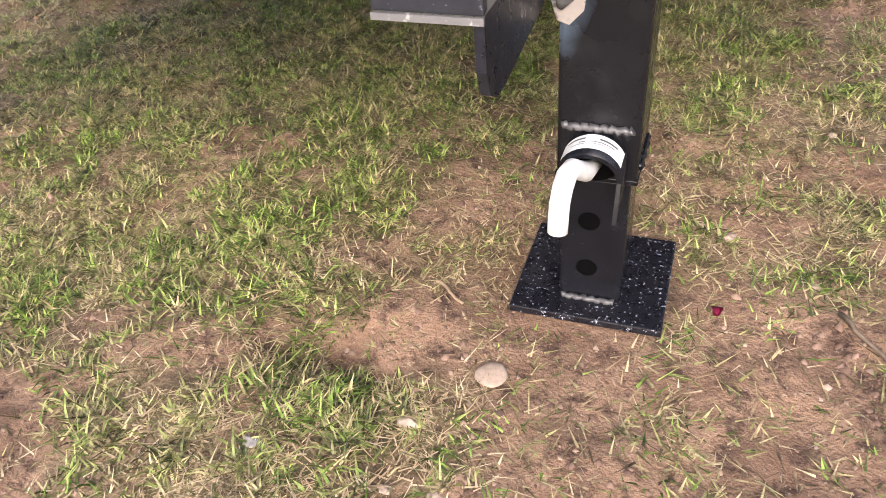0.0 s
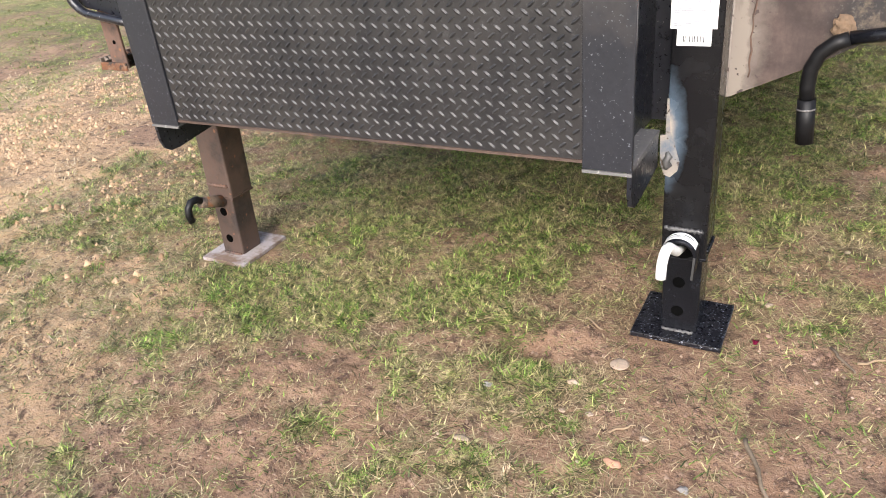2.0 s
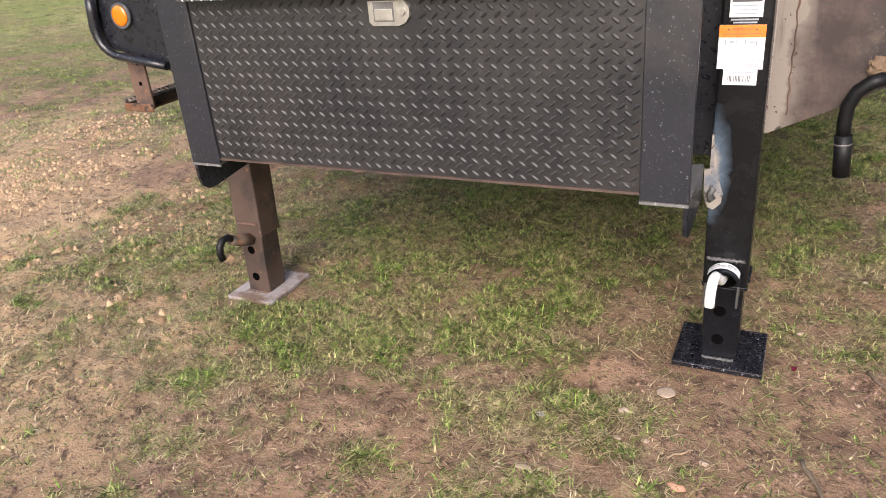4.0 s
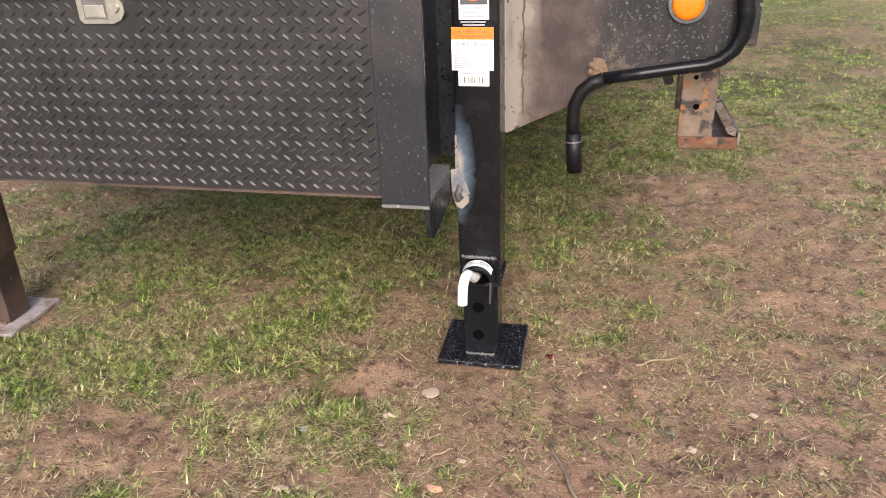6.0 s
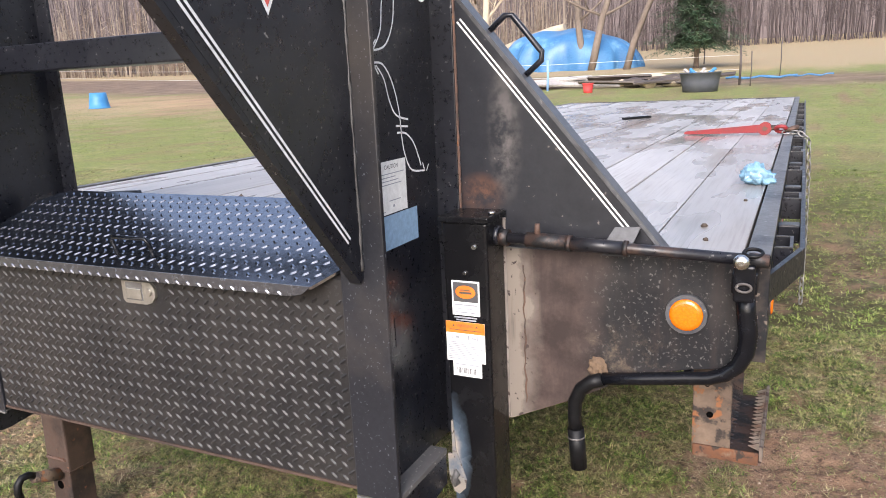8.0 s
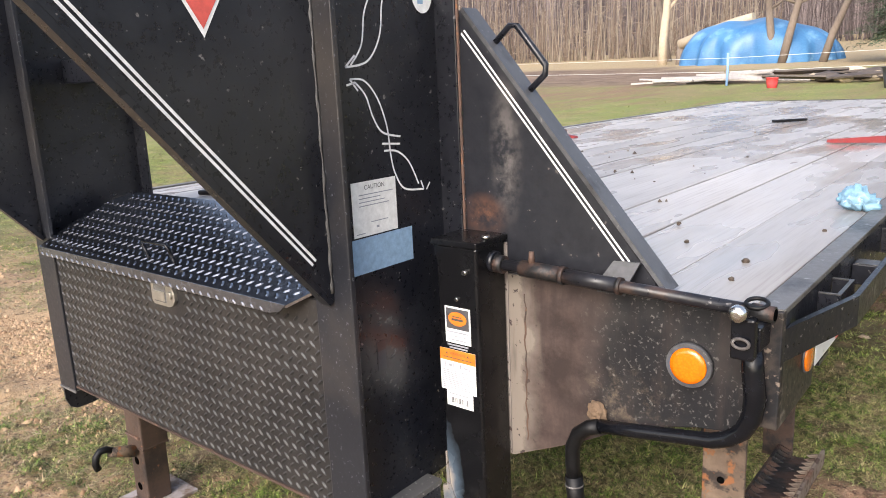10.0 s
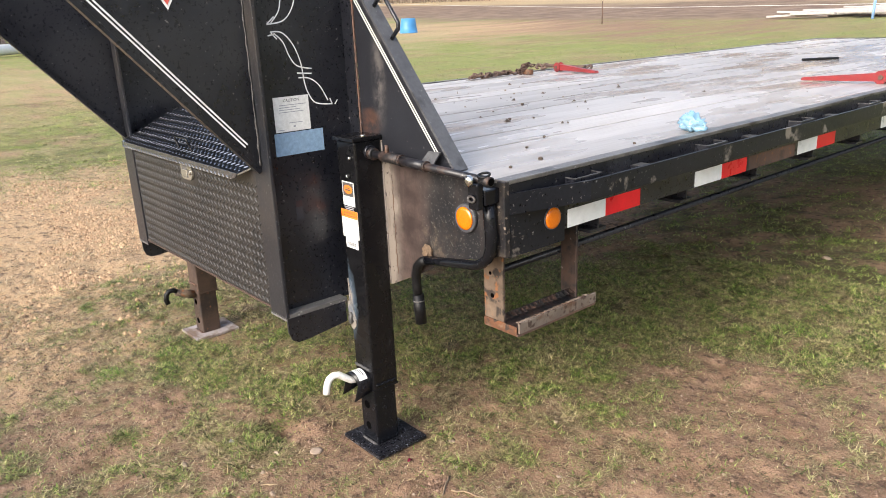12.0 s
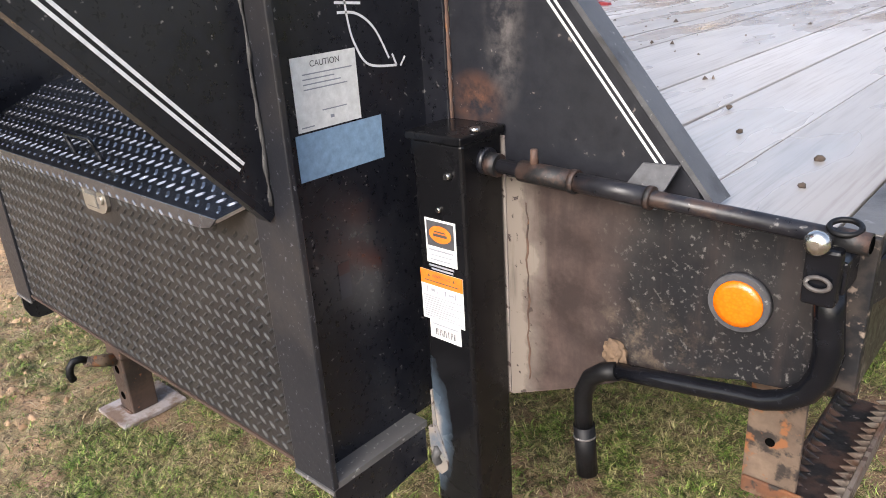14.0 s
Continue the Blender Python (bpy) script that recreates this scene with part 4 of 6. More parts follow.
for v in mud.verts:
    k = 1 + 0.35 * (noise.noise(v.co * 2.5) + 0.5 * noise.noise(v.co * 6))
    v.co = Vector((0.098 + v.co.x * 0.017 * k, 0.788 + v.co.y * 0.010 * k, 0.628 + v.co.z * 0.020 * k))
M['mud'] = surface("dried_mud", (0.10, 0.065, 0.04), (0.18, 0.12, 0.075), (0.8, 1.0), fine=60, relief=0.6)
part("mud_clump", mud, M['mud'], wing_r, "dried mud caught on the panel")


# marker lights
def marker(x, y, z, facing, parent=trailer, r=0.0285, rim=0.007, deep=0.010):
    n = Vector(facing)
    base = Vector((x, y, z))
    ring = part("marker_light", S([base, base + n * deep], [r + rim, r + rim * 0.85], 24), M['brace_edge'], parent, "round amber marker light in a dull grey ring")
    pts = [base + n * h for h in (deep - 0.001, deep + 0.003, deep + 0.0045, deep + 0.005)]
    part("lens", S(pts, [r, r * 0.96, r * 0.7, r * 0.2], 24), M['amber'], ring, "amber lens")


marker(0.250, 0.7948, 0.746, (0, -1, 0))
marker(mir(0.251), 0.7948, 0.747, (0, -1, 0))

# side frame: channel, rub rail, stake pockets, markers and reflective tape
END = 7.45


def side_frame(s):
    f = (lambda x: x) if s > 0 else mir
    def span(a, b):
        return (min(f(a), f(b)), max(f(a), f(b)))
    web = part("side_channel", B(*span(0.366, 0.374), 1.0, END, 0.697, 0.840), M['black'], trailer, "long black side channel")
    part("deck_edge", B(*span(0.338, 0.376), 0.80, END, 0.8402, 0.850, bev=0.0015), M['deck_edge'], web, "rubbed grey steel deck edge")
    part("corner_plate", B(*span(0.366, 0.3742), 0.809, 0.9995, 0.668, 0.840), M['rub'], web)
    part("lower_lip", B(*span(0.330, 0.3655), 1.0, END, 0.697, 0.703), M['black'], web)
    rb = bmesh.new()
    prism(rb, [(f(x), y) for x, y in [(0.3752, 0.808), (0.428, 1.03), (0.428, END), (0.419, END), (0.419, 1.033), (0.3752, 0.845)]], 'z', 0.770, 0.819)
    part("rub_rail", rb, M['rub'], web, "scuffed black rub rail")
    k = 0
    while 1.05 + 0.565 * k < END - 0.2:
        y = 1.05 + 0.565 * k
        pb = bmesh.new()
        t = 0.006
        a, c = 0.375, (0.4185 if k else 0.4075)
        for q in ((a, c, y - 0.052, y - 0.052 + t), (a, c, y + 0.052 - t, y + 0.052)):
            box(pb, *span(q[0], q[1]), q[2], q[3], 0.772, 0.8235)
        box(pb, *span(c - t, c), y - 0.0455, y + 0.0455, 0.772, 0.8235)
        pk = part("stake_pocket", pb, M['black'], web, "black steel stake pocket with a rubbed top")
        rm_ = bmesh.new()
        for q in ((a, c, y - 0.052, y - 0.052 + t), (a, c, y + 0.052 - t, y + 0.052), (c - t, c, y - 0.0455, y + 0.0455)):
            box(rm_, *span(q[0], q[1]), q[2], q[3], 0.8236, 0.8255)
        part("pocket_rim", rm_, M['pocket'], pk, "rubbed bright rim")
        sp = part("rail_spacer", B(*span(0.375, 0.4185), y + 0.205, y + 0.250, 0.776, 0.8145, bev=0.002), M['rub'], web, "short black steel spacer behind the rub rail")
        part("spacer_top", B(*span(0.380, 0.4165), y + 0.208, y + 0.247, 0.8146, 0.8158), M['pocket'], sp, "rubbed bright top")
        k += 1
    marker(f(0.374), 0.954, 0.734, (s, 0, 0), web, r=0.0265, rim=0.002, deep=0.003)
    for y0 in (1.010, 1.575, 2.22, 2.95, 3.8, 4.7, 5.6):
        part("reflector_tape", B(*span(0.3743, 0.3752), y0, y0 + 0.148, 0.697, 0.743), M['tape_white'], web, "white reflective tape")
        part("reflector_tape", B(*span(0.3743, 0.3752), y0 + 0.149, y0 + 0.297, 0.697, 0.743), M['tape_red'], web, "red reflective tape")
    part("bare_patch", B(*span(0.3743, 0.3748), 1.885, 2.20, 0.697, 0.742), M['rust'], web, "rusty patch where tape has peeled")
    return web


side_r, side_l = side_frame(1), side_frame(-1)
part("corner_post", B(0.352, 0.3768, 0.7925, 0.8085, 0.672, 0.848, bev=0.002), M['corner'], trailer, "rubbed grey corner")
part("rear_channel", B(mir(0.374), 0.374, END, END + 0.01, 0.66, 0.85), M['black'], trailer)
for x in (-0.262, mir(-0.262)):
    bm_ = bmesh.new()
    box(bm_, x - 0.004, x + 0.004, 0.82, END - 0.02, 0.47, 0.645)
    box(bm_, x - 0.06, x + 0.06, 0.82, END - 0.02, 0.458, 0.4695)
    box(bm_, x - 0.06, x + 0.06, 0.82, END - 0.02, 0.6455, 0.6555)
    part("main_beam", bm_, M['black'], trailer, "long black I-beam under the deck")
y = 1.15
while y < END:
    bm_ = bmesh.new()
    box(bm_, mir(0.36), 0.36, y - 0.003, y + 0.003, 0.664, 0.785)
    box(bm_, mir(0.36), 0.36, y - 0.032, y + 0.032, 0.656, 0.6635)
    part("cross_member", bm_, M['black'], trailer)
    y += 0.41
part("lower_rail", S([(0.24, 0.9, 0.583), (0.24, END - 0.2, 0.583)], 0.010, 8), M['black'], trailer, "black tube rail under the deck")
# deck planks
PW = 0.1672
planks = [-1.839 + PW * i for i in range(13)]
for i, x in enumerate(planks):
    cut = 3.3 + 1.9 * ((i * 0.618) % 1)
    for y0, y1 in ((0.8085, cut), (cut + 0.003, END - 0.002)):
        part("plank", B(max(x + 0.0024, -1.8265), x + PW - 0.0024, y0, y1, DECK - 0.038, DECK - 0.0015 * ((i * 7) % 3), bev=0.0018), M['wood'], trailer)


# side step: two strap legs and a serrated tread
def side_step(s):
    f = (lambda x: x) if s > 0 else mir
    def span(a, b):
        return (min(f(a), f(b)), max(f(a), f(b)))
    st = part("step", B(*span(0.292, 0.372), 0.818, 1.110, 0.462, 0.468), M['rust'], trailer, "rusty hanging side step")
    part("step_leg", B(*span(0.254, 0.320), 0.822, 0.830, 0.4685, 0.70, bev=0.002), M['bare_tan'] if s > 0 else M['rust'], st, "mud-stained flat strap leg")
    part("step_bracket", B(*span(0.256, 0.368), 0.8165, 0.8218, 0.4615, 0.486, bev=0.003), M['rust_orange'], st, "orange rusted end plate")
    part("step_leg", B(*span(0.272, 0.324), 1.088, 1.096, 0.4685, 0.70, bev=0.002), M['rod_rust'], st, "rusty strap leg")
    part("tread_side", B(*span(0.368, 0.374), 0.8225, 1.11, 0.4685, 0.496, bev=0.001), M['tread'], st)
    part("tread_side", B(*span(0.300, 0.305), 0.8305, 1.0875, 0.4685, 0.496, bev=0.001), M['rod_rust'], st)
    y = 0.834
    while y < 1.085:
        for a, c in ((0.3052, 0.324), (0.3675, 0.349)):
            te = bmesh.new()
            prism(te, [(f(a), 0.4825), (f(c), 0.490), (f(a), 0.4975)], 'y', y, y + 0.003)
            part("tooth", te, M['tread'] if a > 0.34 else M['rod_rust'], st)
        y += 0.0165
    part("tread_plate", B(*span(0.3055, 0.3672), 0.8305, 1.0875, 0.4695, 0.474), M['rod_rust'], st)
    # holes are black discs on the solid strap, their inner shade painted
    for xh, z, r in ((0.284, 0.545, 0.0060), (0.278, 0.602, 0.0045)):
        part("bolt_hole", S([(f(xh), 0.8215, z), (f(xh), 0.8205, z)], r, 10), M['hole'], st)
    st.location = (0.006 * s, 0.010, 0.003)


side_step(1)
side_step(-1)

# crank rod held across the panel by a clamp
rod = part("crank_rod", S([(-0.077, 0.753, 0.872), (0.376, 0.753, 0.856)], 0.0095, 14), M['rod_black'], trailer, "long black crank rod across the panel, rusty at the coupling")
part("rod_sleeve", S([(-0.075, 0.753, 0.872), (-0.056, 0.753, 0.8713)], 0.0155, 14), M['rod_rust'], rod)
part("coupling", S([(-0.022, 0.753, 0.8701), (0.052, 0.753, 0.8675)], [0.0138, 0.0132], 14), M['rod_rust'], rod, "rusty coupling")
part("coupling_lip", S([(0.052, 0.753, 0.8675), (0.060, 0.753, 0.8672)], [0.0148, 0.0148], 14), M['rod_rust'], rod)
part("coupling_bolt", S([(-0.002, 0.753, 0.880), (-0.002, 0.753, 0.900)], [0.006, 0.0045], 8), M['rust'], rod)
part("mid_sleeve", S([(0.060, 0.753, 0.8672), (0.150, 0.753, 0.864)], 0.0118, 14), M['rod_black'], rod)
part("sleeve_lip", S([(0.150, 0.753, 0.864), (0.157, 0.753, 0.8637)], 0.0136, 14), M['rod_rust'], rod)
part("rod_mouth", S([(0.3762, 0.753, 0.856), (0.3772, 0.753, 0.856)], 0.0085, 12), M['hole'], rod)
part("rod_end", S([(0.346, 0.753, 0.857), (0.3762, 0.753, 0.856)], 0.0112, 14), M['rod_rust'], rod, "rusty open end")
part("strap_ring", S(arc((0.352, 0.755, 0.868), 0.014, 0, 360, 18, (1, 0, 0), (0, 0.9, 0.25)), 0.003, 6, close=False), M['rubber'], rod, "black retaining loop")
rb_ = bmesh.new()
prism(rb_, [(0.112, 0.848), (0.116, 0.872), (0.128, 0.893), (0.172, 0.895), (0.160, 0.864), (0.158, 0.848)], 'y', 0.782, 0.787)
for v in rb_.verts:
    v.co.y += (v.co.z - 0.848) * 0.5 - 0.022
part("rod_rest", rb_, M['brace_edge'], trailer, "bent grey steel rest behind the crank rod")
cl = part("rod_clamp", B(0.326, 0.358, 0.729, 0.748, 0.792, 0.852, bev=0.004), M['black_new'], trailer, "black clamp bracket with a bright bolt")
part("clamp_back", B(0.322, 0.361, 0.7485, 0.795, 0.800, 0.835, bev=0.003), M['black_new'], cl)
part("bolt_head", S([(0.337, 0.7265, 0.859), (0.337, 0.722, 0.859), (0.337, 0.7175, 0.859), (0.337, 0.7155, 0.859)], [0.0125, 0.0125, 0.0105, 0.004], 16), M['chrome'], cl, "bright domed bolt head")
part("wire_loop", S(arc((0.342, 0.7245, 0.818), 0.011, -20, 380, 18, (1, 0, 0), (0, 0, 0.62)), 0.0024, 6, close=False), M['edge_grey'], cl, "bright wire clip")


# jacks
def jack(xb, lean, mats, old, drop=0.0):
    """A square drop-leg jack: outer tube, middle collar, inner leg, foot plate, pin housing with a hooked pin."""
    tube_m, leg_m, foot_m, pin_m = mats
    def X(z):
        return xb + lean * z
    def slanted(x0, x1, y0, y1, z0, z1, bev):
        bm_ = bmesh.new()
        box(bm_, x0, x1, y0, y1, z0, z1, bev)
        for v in bm_.verts:
            v.co.x += X(v.co.z)
        return bm_
    j = part("jack", slanted(-0.0435, 0.0435, 0.708, 0.792, 0.19 - drop, 0.905, 0.005), tube_m, trailer, "old brown square drop-leg jack" if old else "fresh glossy black square drop-leg jack with warning labels")
    part("jack_cap", slanted(-0.049, 0.049, 0.700, 0.7925, 0.9052, 0.916, 0.002), tube_m, j)
    part("collar", slanted(-0.0445, 0.0445, 0.7072, 0.7925, 0.1885 - drop, 0.1945 - drop, 0.001), leg_m, j)
    leg = bmesh.new()
    box(leg, -0.0375, 0.0375, 0.711, 0.786, 0.012 - drop, 0.19 - drop, 0.004)
    for v in leg.verts:
        v.co.x += X(v.co.z)
    lg = part("inner_leg", leg, leg_m, j)
    # not cut through: black discs on the leg paint the shade of the holes
    for z in ((0.028, 0.113) if old else (0.062, 0.131)):
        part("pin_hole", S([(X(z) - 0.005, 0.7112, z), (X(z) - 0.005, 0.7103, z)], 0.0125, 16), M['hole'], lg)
    c = X(0) - 0.002
    fb = bmesh.new()
    k = 0.86 if old else 1.0
    box(fb, c - 0.091 * k, c + 0.093 * k, 0.766 - (0.104 if old else 0.09), 0.766 + 0.083, 0.001 - drop, 0.0125 - drop, 0.002)
    part("foot_plate", fb, foot_m, j, "muddy grey steel foot plate" if old else "chipped black steel foot plate")
    part("foot_weld", S([(c - 0.032 + 0.064 * i / 20, 0.708 + 0.0015 * math.sin(i * 1.7), 0.0145 - drop) for i in range(21)], [0.0038 + 0.0009 * math.sin(i * 2.3) for i in range(21)], 6), M['weld'] if not old else M['rust'], j, "rough weld")
    # housing
    zc, xc = 0.219 - 1.8 * drop, X(0.222) - 0.001
    part("housing_weld", S([(xc - 0.036 + 0.072 * i / 24, 0.7055, zc + 0.0355 + 0.0016 * math.sin(i * 1.9)) for i in range(25)], [0.0042 + 0.0011 * math.sin(i * 2.7) for i in range(25)], 6), M['weld'] if not old else M['rust'], j, "rough weld")
    if not old:
        hb = bmesh.new()
        shells = []
        for r in (0.033, 0.0285):
            back_, fr_ = [], []
            prof = [(-r, -0.030, 1)] + [(r * math.cos(radians(a)), r * math.sin(radians(a)), 0) for a in range(180, -1, -15)] + [(r, -0.030, 1)]
            for dx, dz, low in prof:
                back_.append(hb.verts.new((xc + dx, 0.709, zc + dz)))
                fr_.append(hb.verts.new((xc + dx, 0.650 if low else 0.664 - 0.006 * dz / 0.033, zc + dz - (0.012 if low else 0))))
            shells.append((back_, fr_))
        for bk, fr in shells:
            for k in range(len(bk) - 1):
                hb.faces.new((bk[k], bk[k + 1], fr[k + 1], fr[k])).smooth = True
        (ob_, of_), (ib_, if_) = shells
        for k in range(len(ob_) - 1):
            hb.faces.new((of_[k], of_[k + 1], if_[k + 1], if_[k]))
        for k in (0, -1):
            hb.faces.new((ob_[k], of_[k], if_[k], ib_[k]))
        bmesh.ops.recalc_face_normals(hb, faces=hb.faces)
        hg = part("pin_housing", hb, leg_m, j, "short open tube round the pin")
        # black disc at the back paints the dark inside of the tube
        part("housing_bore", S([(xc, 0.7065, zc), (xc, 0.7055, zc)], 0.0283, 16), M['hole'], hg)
        band = bmesh.new()
        rows = []
        for yy in (0.697, 0.670):
            rows.append([band.verts.new((xc + 0.0337 * math.cos(radians(a)), yy, zc + 0.0337 * math.sin(radians(a)))) for a in range(25, 156, 10)])
        for k in range(len(rows[0]) - 1):
            band.faces.new((rows[0][k], rows[0][k + 1], rows[1][k + 1], rows[1][k])).smooth = True
        part("paper_band", band, M['label'], hg, "white paper label with dark print")
        pr = bmesh.new()
        for a0, a1, y0, y1 in ((45, 80, 0.690, 0.687), (50, 115, 0.684, 0.6825), (60, 130, 0.680, 0.679), (105, 140, 0.691, 0.688)):
            rr = [[pr.verts.new((xc + 0.0340 * math.cos(radians(a0 + (a1 - a0) * k / 5)), yy, zc + 0.0340 * math.sin(radians(a0 + (a1 - a0) * k / 5)))) for k in range(6)] for yy in (y0, y1)]
            for k in range(5):
                pr.faces.new((rr[0][k], rr[0][k + 1], rr[1][k + 1], rr[1][k]))
        part("band_print", pr, M['print'], hg)
    hook = [(xc, 0.700, zc + 0.002), (xc - 0.003, 0.662, zc + 0.010), (xc - 0.007, 0.642, zc + 0.025), (xc - 0.010, 0.627, zc + 0.036), (xc - 0.012, 0.612, zc + 0.038), (xc - 0.013, 0.599, zc + 0.032), (xc - 0.014, 0.592, zc + 0.019), (xc - 0.014, 0.588, zc + 0.004), (xc - 0.014, 0.586, zc - 0.010)]
    if old:
        part("pin_bar", S([(xc, 0.708, zc - 0.012), (xc, 0.67, zc + 0.002), (xc, 0.634, zc + 0.016)], [0.018, 0.017, 0.014], 10), M['bare_tan'], j, "rusty tan pin bar")
        hook = [(xc, 0.640, zc + 0.018), (xc, 0.624, zc + 0.029), (xc - 0.004, 0.606, zc + 0.028), (xc - 0.006, 0.595, zc + 0.014), (xc - 0.006, 0.591, zc - 0.006), (xc - 0.006, 0.596, zc - 0.024)]
    part("hook_pin", S(hook, 0.0100, 12), pin_m, j, "dark hooked pin" if old else "white-coated hooked steel pin")
    if not old:
        part("side_weld", S([(X(0.2) + 0.0438, 0.716 + 0.070 * i / 18, 0.206 + 0.0022 * math.sin(i * 1.3)) for i in range(19)], [0.0040 + 0.0014 * math.sin(i * 2.4) for i in range(19)], 6), M['black_new'], j, "lumpy painted weld")
    part("side_bolt", S([(X(0.91) + 0.02, 0.7069, 0.862), (X(0.91) + 0.02, 0.7005, 0.862)], [0.006, 0.004], 10), M['chrome'], j, "bright bolt")
    return j, X


jack_r, JX = jack(-0.119, -0.006, (M['jack'], M['black_new'], M['foot'], M['white_pin']), False)
jack_l, _ = jack(-1.375, 0.030, (M['old_jack'], M['old_jack'], M['foot_grey'], M['rubber']), True, 0.032)
part("crank_boss", S([(-0.083, 0.753, 0.875), (-0.072, 0.753, 0.8748)], 0.018, 14), M['black'], jack_r)
part("top_bolt", S([(-0.082, 0.7375, 0.9165), (-0.082, 0.7375, 0.922)], 0.007, 10), M['chrome'], jack_r, "bright bolt")
part("top_lug", B(-0.185, -0.172, 0.722, 0.742, 0.875, 0.905, bev=0.003), M['black_new'], jack_r)
for z in (0.812,):
    part("rivet", S([(-0.125, 0.7078, z), (-0.125, 0.703, z)], [0.005, 0.003], 10), M['chrome'], jack_r)
part("primer_edge", B(-0.084, -0.0775, 0.7925, 0.7945, 0.50, 0.90), M['primer'], jack_r, "strip of bare primer behind the jack")
gt = bmesh.new()
prism(gt, [(-0.176, 0.444), (-0.174, 0.392), (-0.166, 0.366), (-0.154, 0.362), (-0.141, 0.376), (-0.138, 0.395), (-0.146, 0.420), (-0.158, 0.452), (-0.1625, 0.515), (-0.1660, 0.515), (-0.1660, 0.446)], 'y', 0.7062, 0.7128)
part("gusset_tab", gt, M['primer_tab'], jack_r, "unpainted primer tab joining jack and frame")
part("tab_weld", S([(-0.163, 0.7035, 0.380), (-0.158, 0.7025, 0.388), (-0.162, 0.702, 0.397), (-0.157, 0.703, 0.405), (-0.161, 0.7045, 0.414)], [0.004, 0.0085, 0.0065, 0.0075, 0.003], 8), M['weld'], jack_r, "lumpy weld blob")

part("panel_crack", S([(-0.044 + 0.0016 * math.sin(i * 1.9) + 0.001 * math.sin(i * 0.7), 0.7949, 0.535 + 0.012 * i) for i in range(24)], [0.0013 + 0.0009 * math.sin(i * 2.7) ** 2 for i in range(24)], 5), M['rust'], wing_r, "rusty crack down the primer")

# jack labels
def bars(parent, name, y, rows, mat):
    for x0, x1, z0, z1 in rows:
        bm_ = bmesh.new()
        bm_.faces.new([bm_.verts.new(p) for p in ((x0, y, z0), (x1, y, z0), (x1, y, z1), (x0, y, z1))])
        part(name, bm_, mat, parent)


F = 0.7072
lab = part("maker_label", B(-0.153, -0.098, F, F + 0.0006, 0.731, 0.797), M['label'], jack_r, "white label with an orange oval on black")
bars(lab, "label_ground", F - 0.0004, [(-0.150, -0.101, 0.757, 0.794)], M['print'])
ov = bmesh.new()
bmesh.ops.create_circle(ov, cap_ends=True, segments=28, radius=1.0)
ov.transform(Matrix.Translation((-0.1255, F - 0.0008, 0.776)) @ Matrix.Rotation(radians(90), 4, 'X') @ Matrix.Diagonal((0.020, 0.0125, 1, 1)))
part("label_oval", ov, M['orange'], lab)
bars(lab, "label_mark", F - 0.0011, [(-0.138, -0.113, 0.7725, 0.7765), (-0.136, -0.116, 0.7785, 0.7805)], M['print'])
bars(lab, "label_line", F - 0.0005, [(-0.149, -0.103, 0.750, 0.7525), (-0.147, -0.106, 0.743, 0.7445), (-0.146, -0.108, 0.736, 0.738)], M['grey_print'])
bars(jack_r, "printed_line", F - 0.0001, [(-0.150, -0.104, 0.7255, 0.7285), (-0.146, -0.106, 0.7205, 0.7235)], M['grey_print'])
wl = part("warning_label", B(-0.168, -0.090, F, F + 0.0005, 0.640, 0.718), M['label'], jack_r, "white warning label with an orange header")
bars(wl, "label_header", F - 0.0003, [(-0.168, -0.090, 0.696, 0.718)], M['orange'])
part_data("warning_word", text_mesh("WARNING", 0.0070, Matrix.Translation((-0.129, F - 0.0006, 0.7105)) @ Matrix.Rotation(radians(90), 4, 'X')), M['print'], wl)
bars(wl, "header_lines", F - 0.0005, [(-0.160, -0.098, 0.7015, 0.703)], M['print'])
for cx in (-0.152, -0.106):
    tri_ = bmesh.new()
    tri_.faces.new([tri_.verts.new((cx + a, F - 0.0006, 0.7105 + c)) for a, c in ((-0.0024, -0.0021), (0.0024, -0.0021), (0, 0.0024))])
    part("warning_triangle", tri_, M['print'], wl)
bars(wl, "pictogram", F - 0.0004, [(-0.161, -0.134, 0.6825, 0.6935), (-0.128, -0.101, 0.6825, 0.6935)], plain("pale_pictogram", (0.58, 0.6, 0.63), 0.5))
bars(wl, "pictogram_mark", F - 0.0006, [(-0.157, -0.155, 0.683, 0.693), (-0.149, -0.142, 0.686, 0.6905), (-0.139, -0.137, 0.684, 0.693), (-0.124, -0.121, 0.684, 0.692), (-0.116, -0.107, 0.686, 0.689), (-0.105, -0.103, 0.683, 0.693)], M['grey_print'])
bars(wl, "label_line", F - 0.0004, [(-0.164, -0.094 - 0.012 * ((i * 5) % 3), 0.6785 - i * 0.0036 - 0.0015, 0.6785 - i * 0.0036) for i in range(10)], M['grey_print'])
bl_ = part("barcode_label", B(-0.156, -0.098, F - 0.0001, F + 0.0005, 0.611, 0.6395), M['label'], jack_r, "white barcode label")
rng = random.Random(3)
bars(bl_, "barcode", F - 0.0004, [(-0.148 + i * 0.0026, -0.148 + i * 0.0026 + rng.choice((0.0008, 0.0013, 0.0018)), 0.617, 0.628) for i in range(16)], M['print'])
bars(bl_, "label_line", F - 0.0004, [(-0.151, -0.103, 0.6335, 0.6355)], M['grey_print'])

# column stickers on the outer web
WX = -0.2115


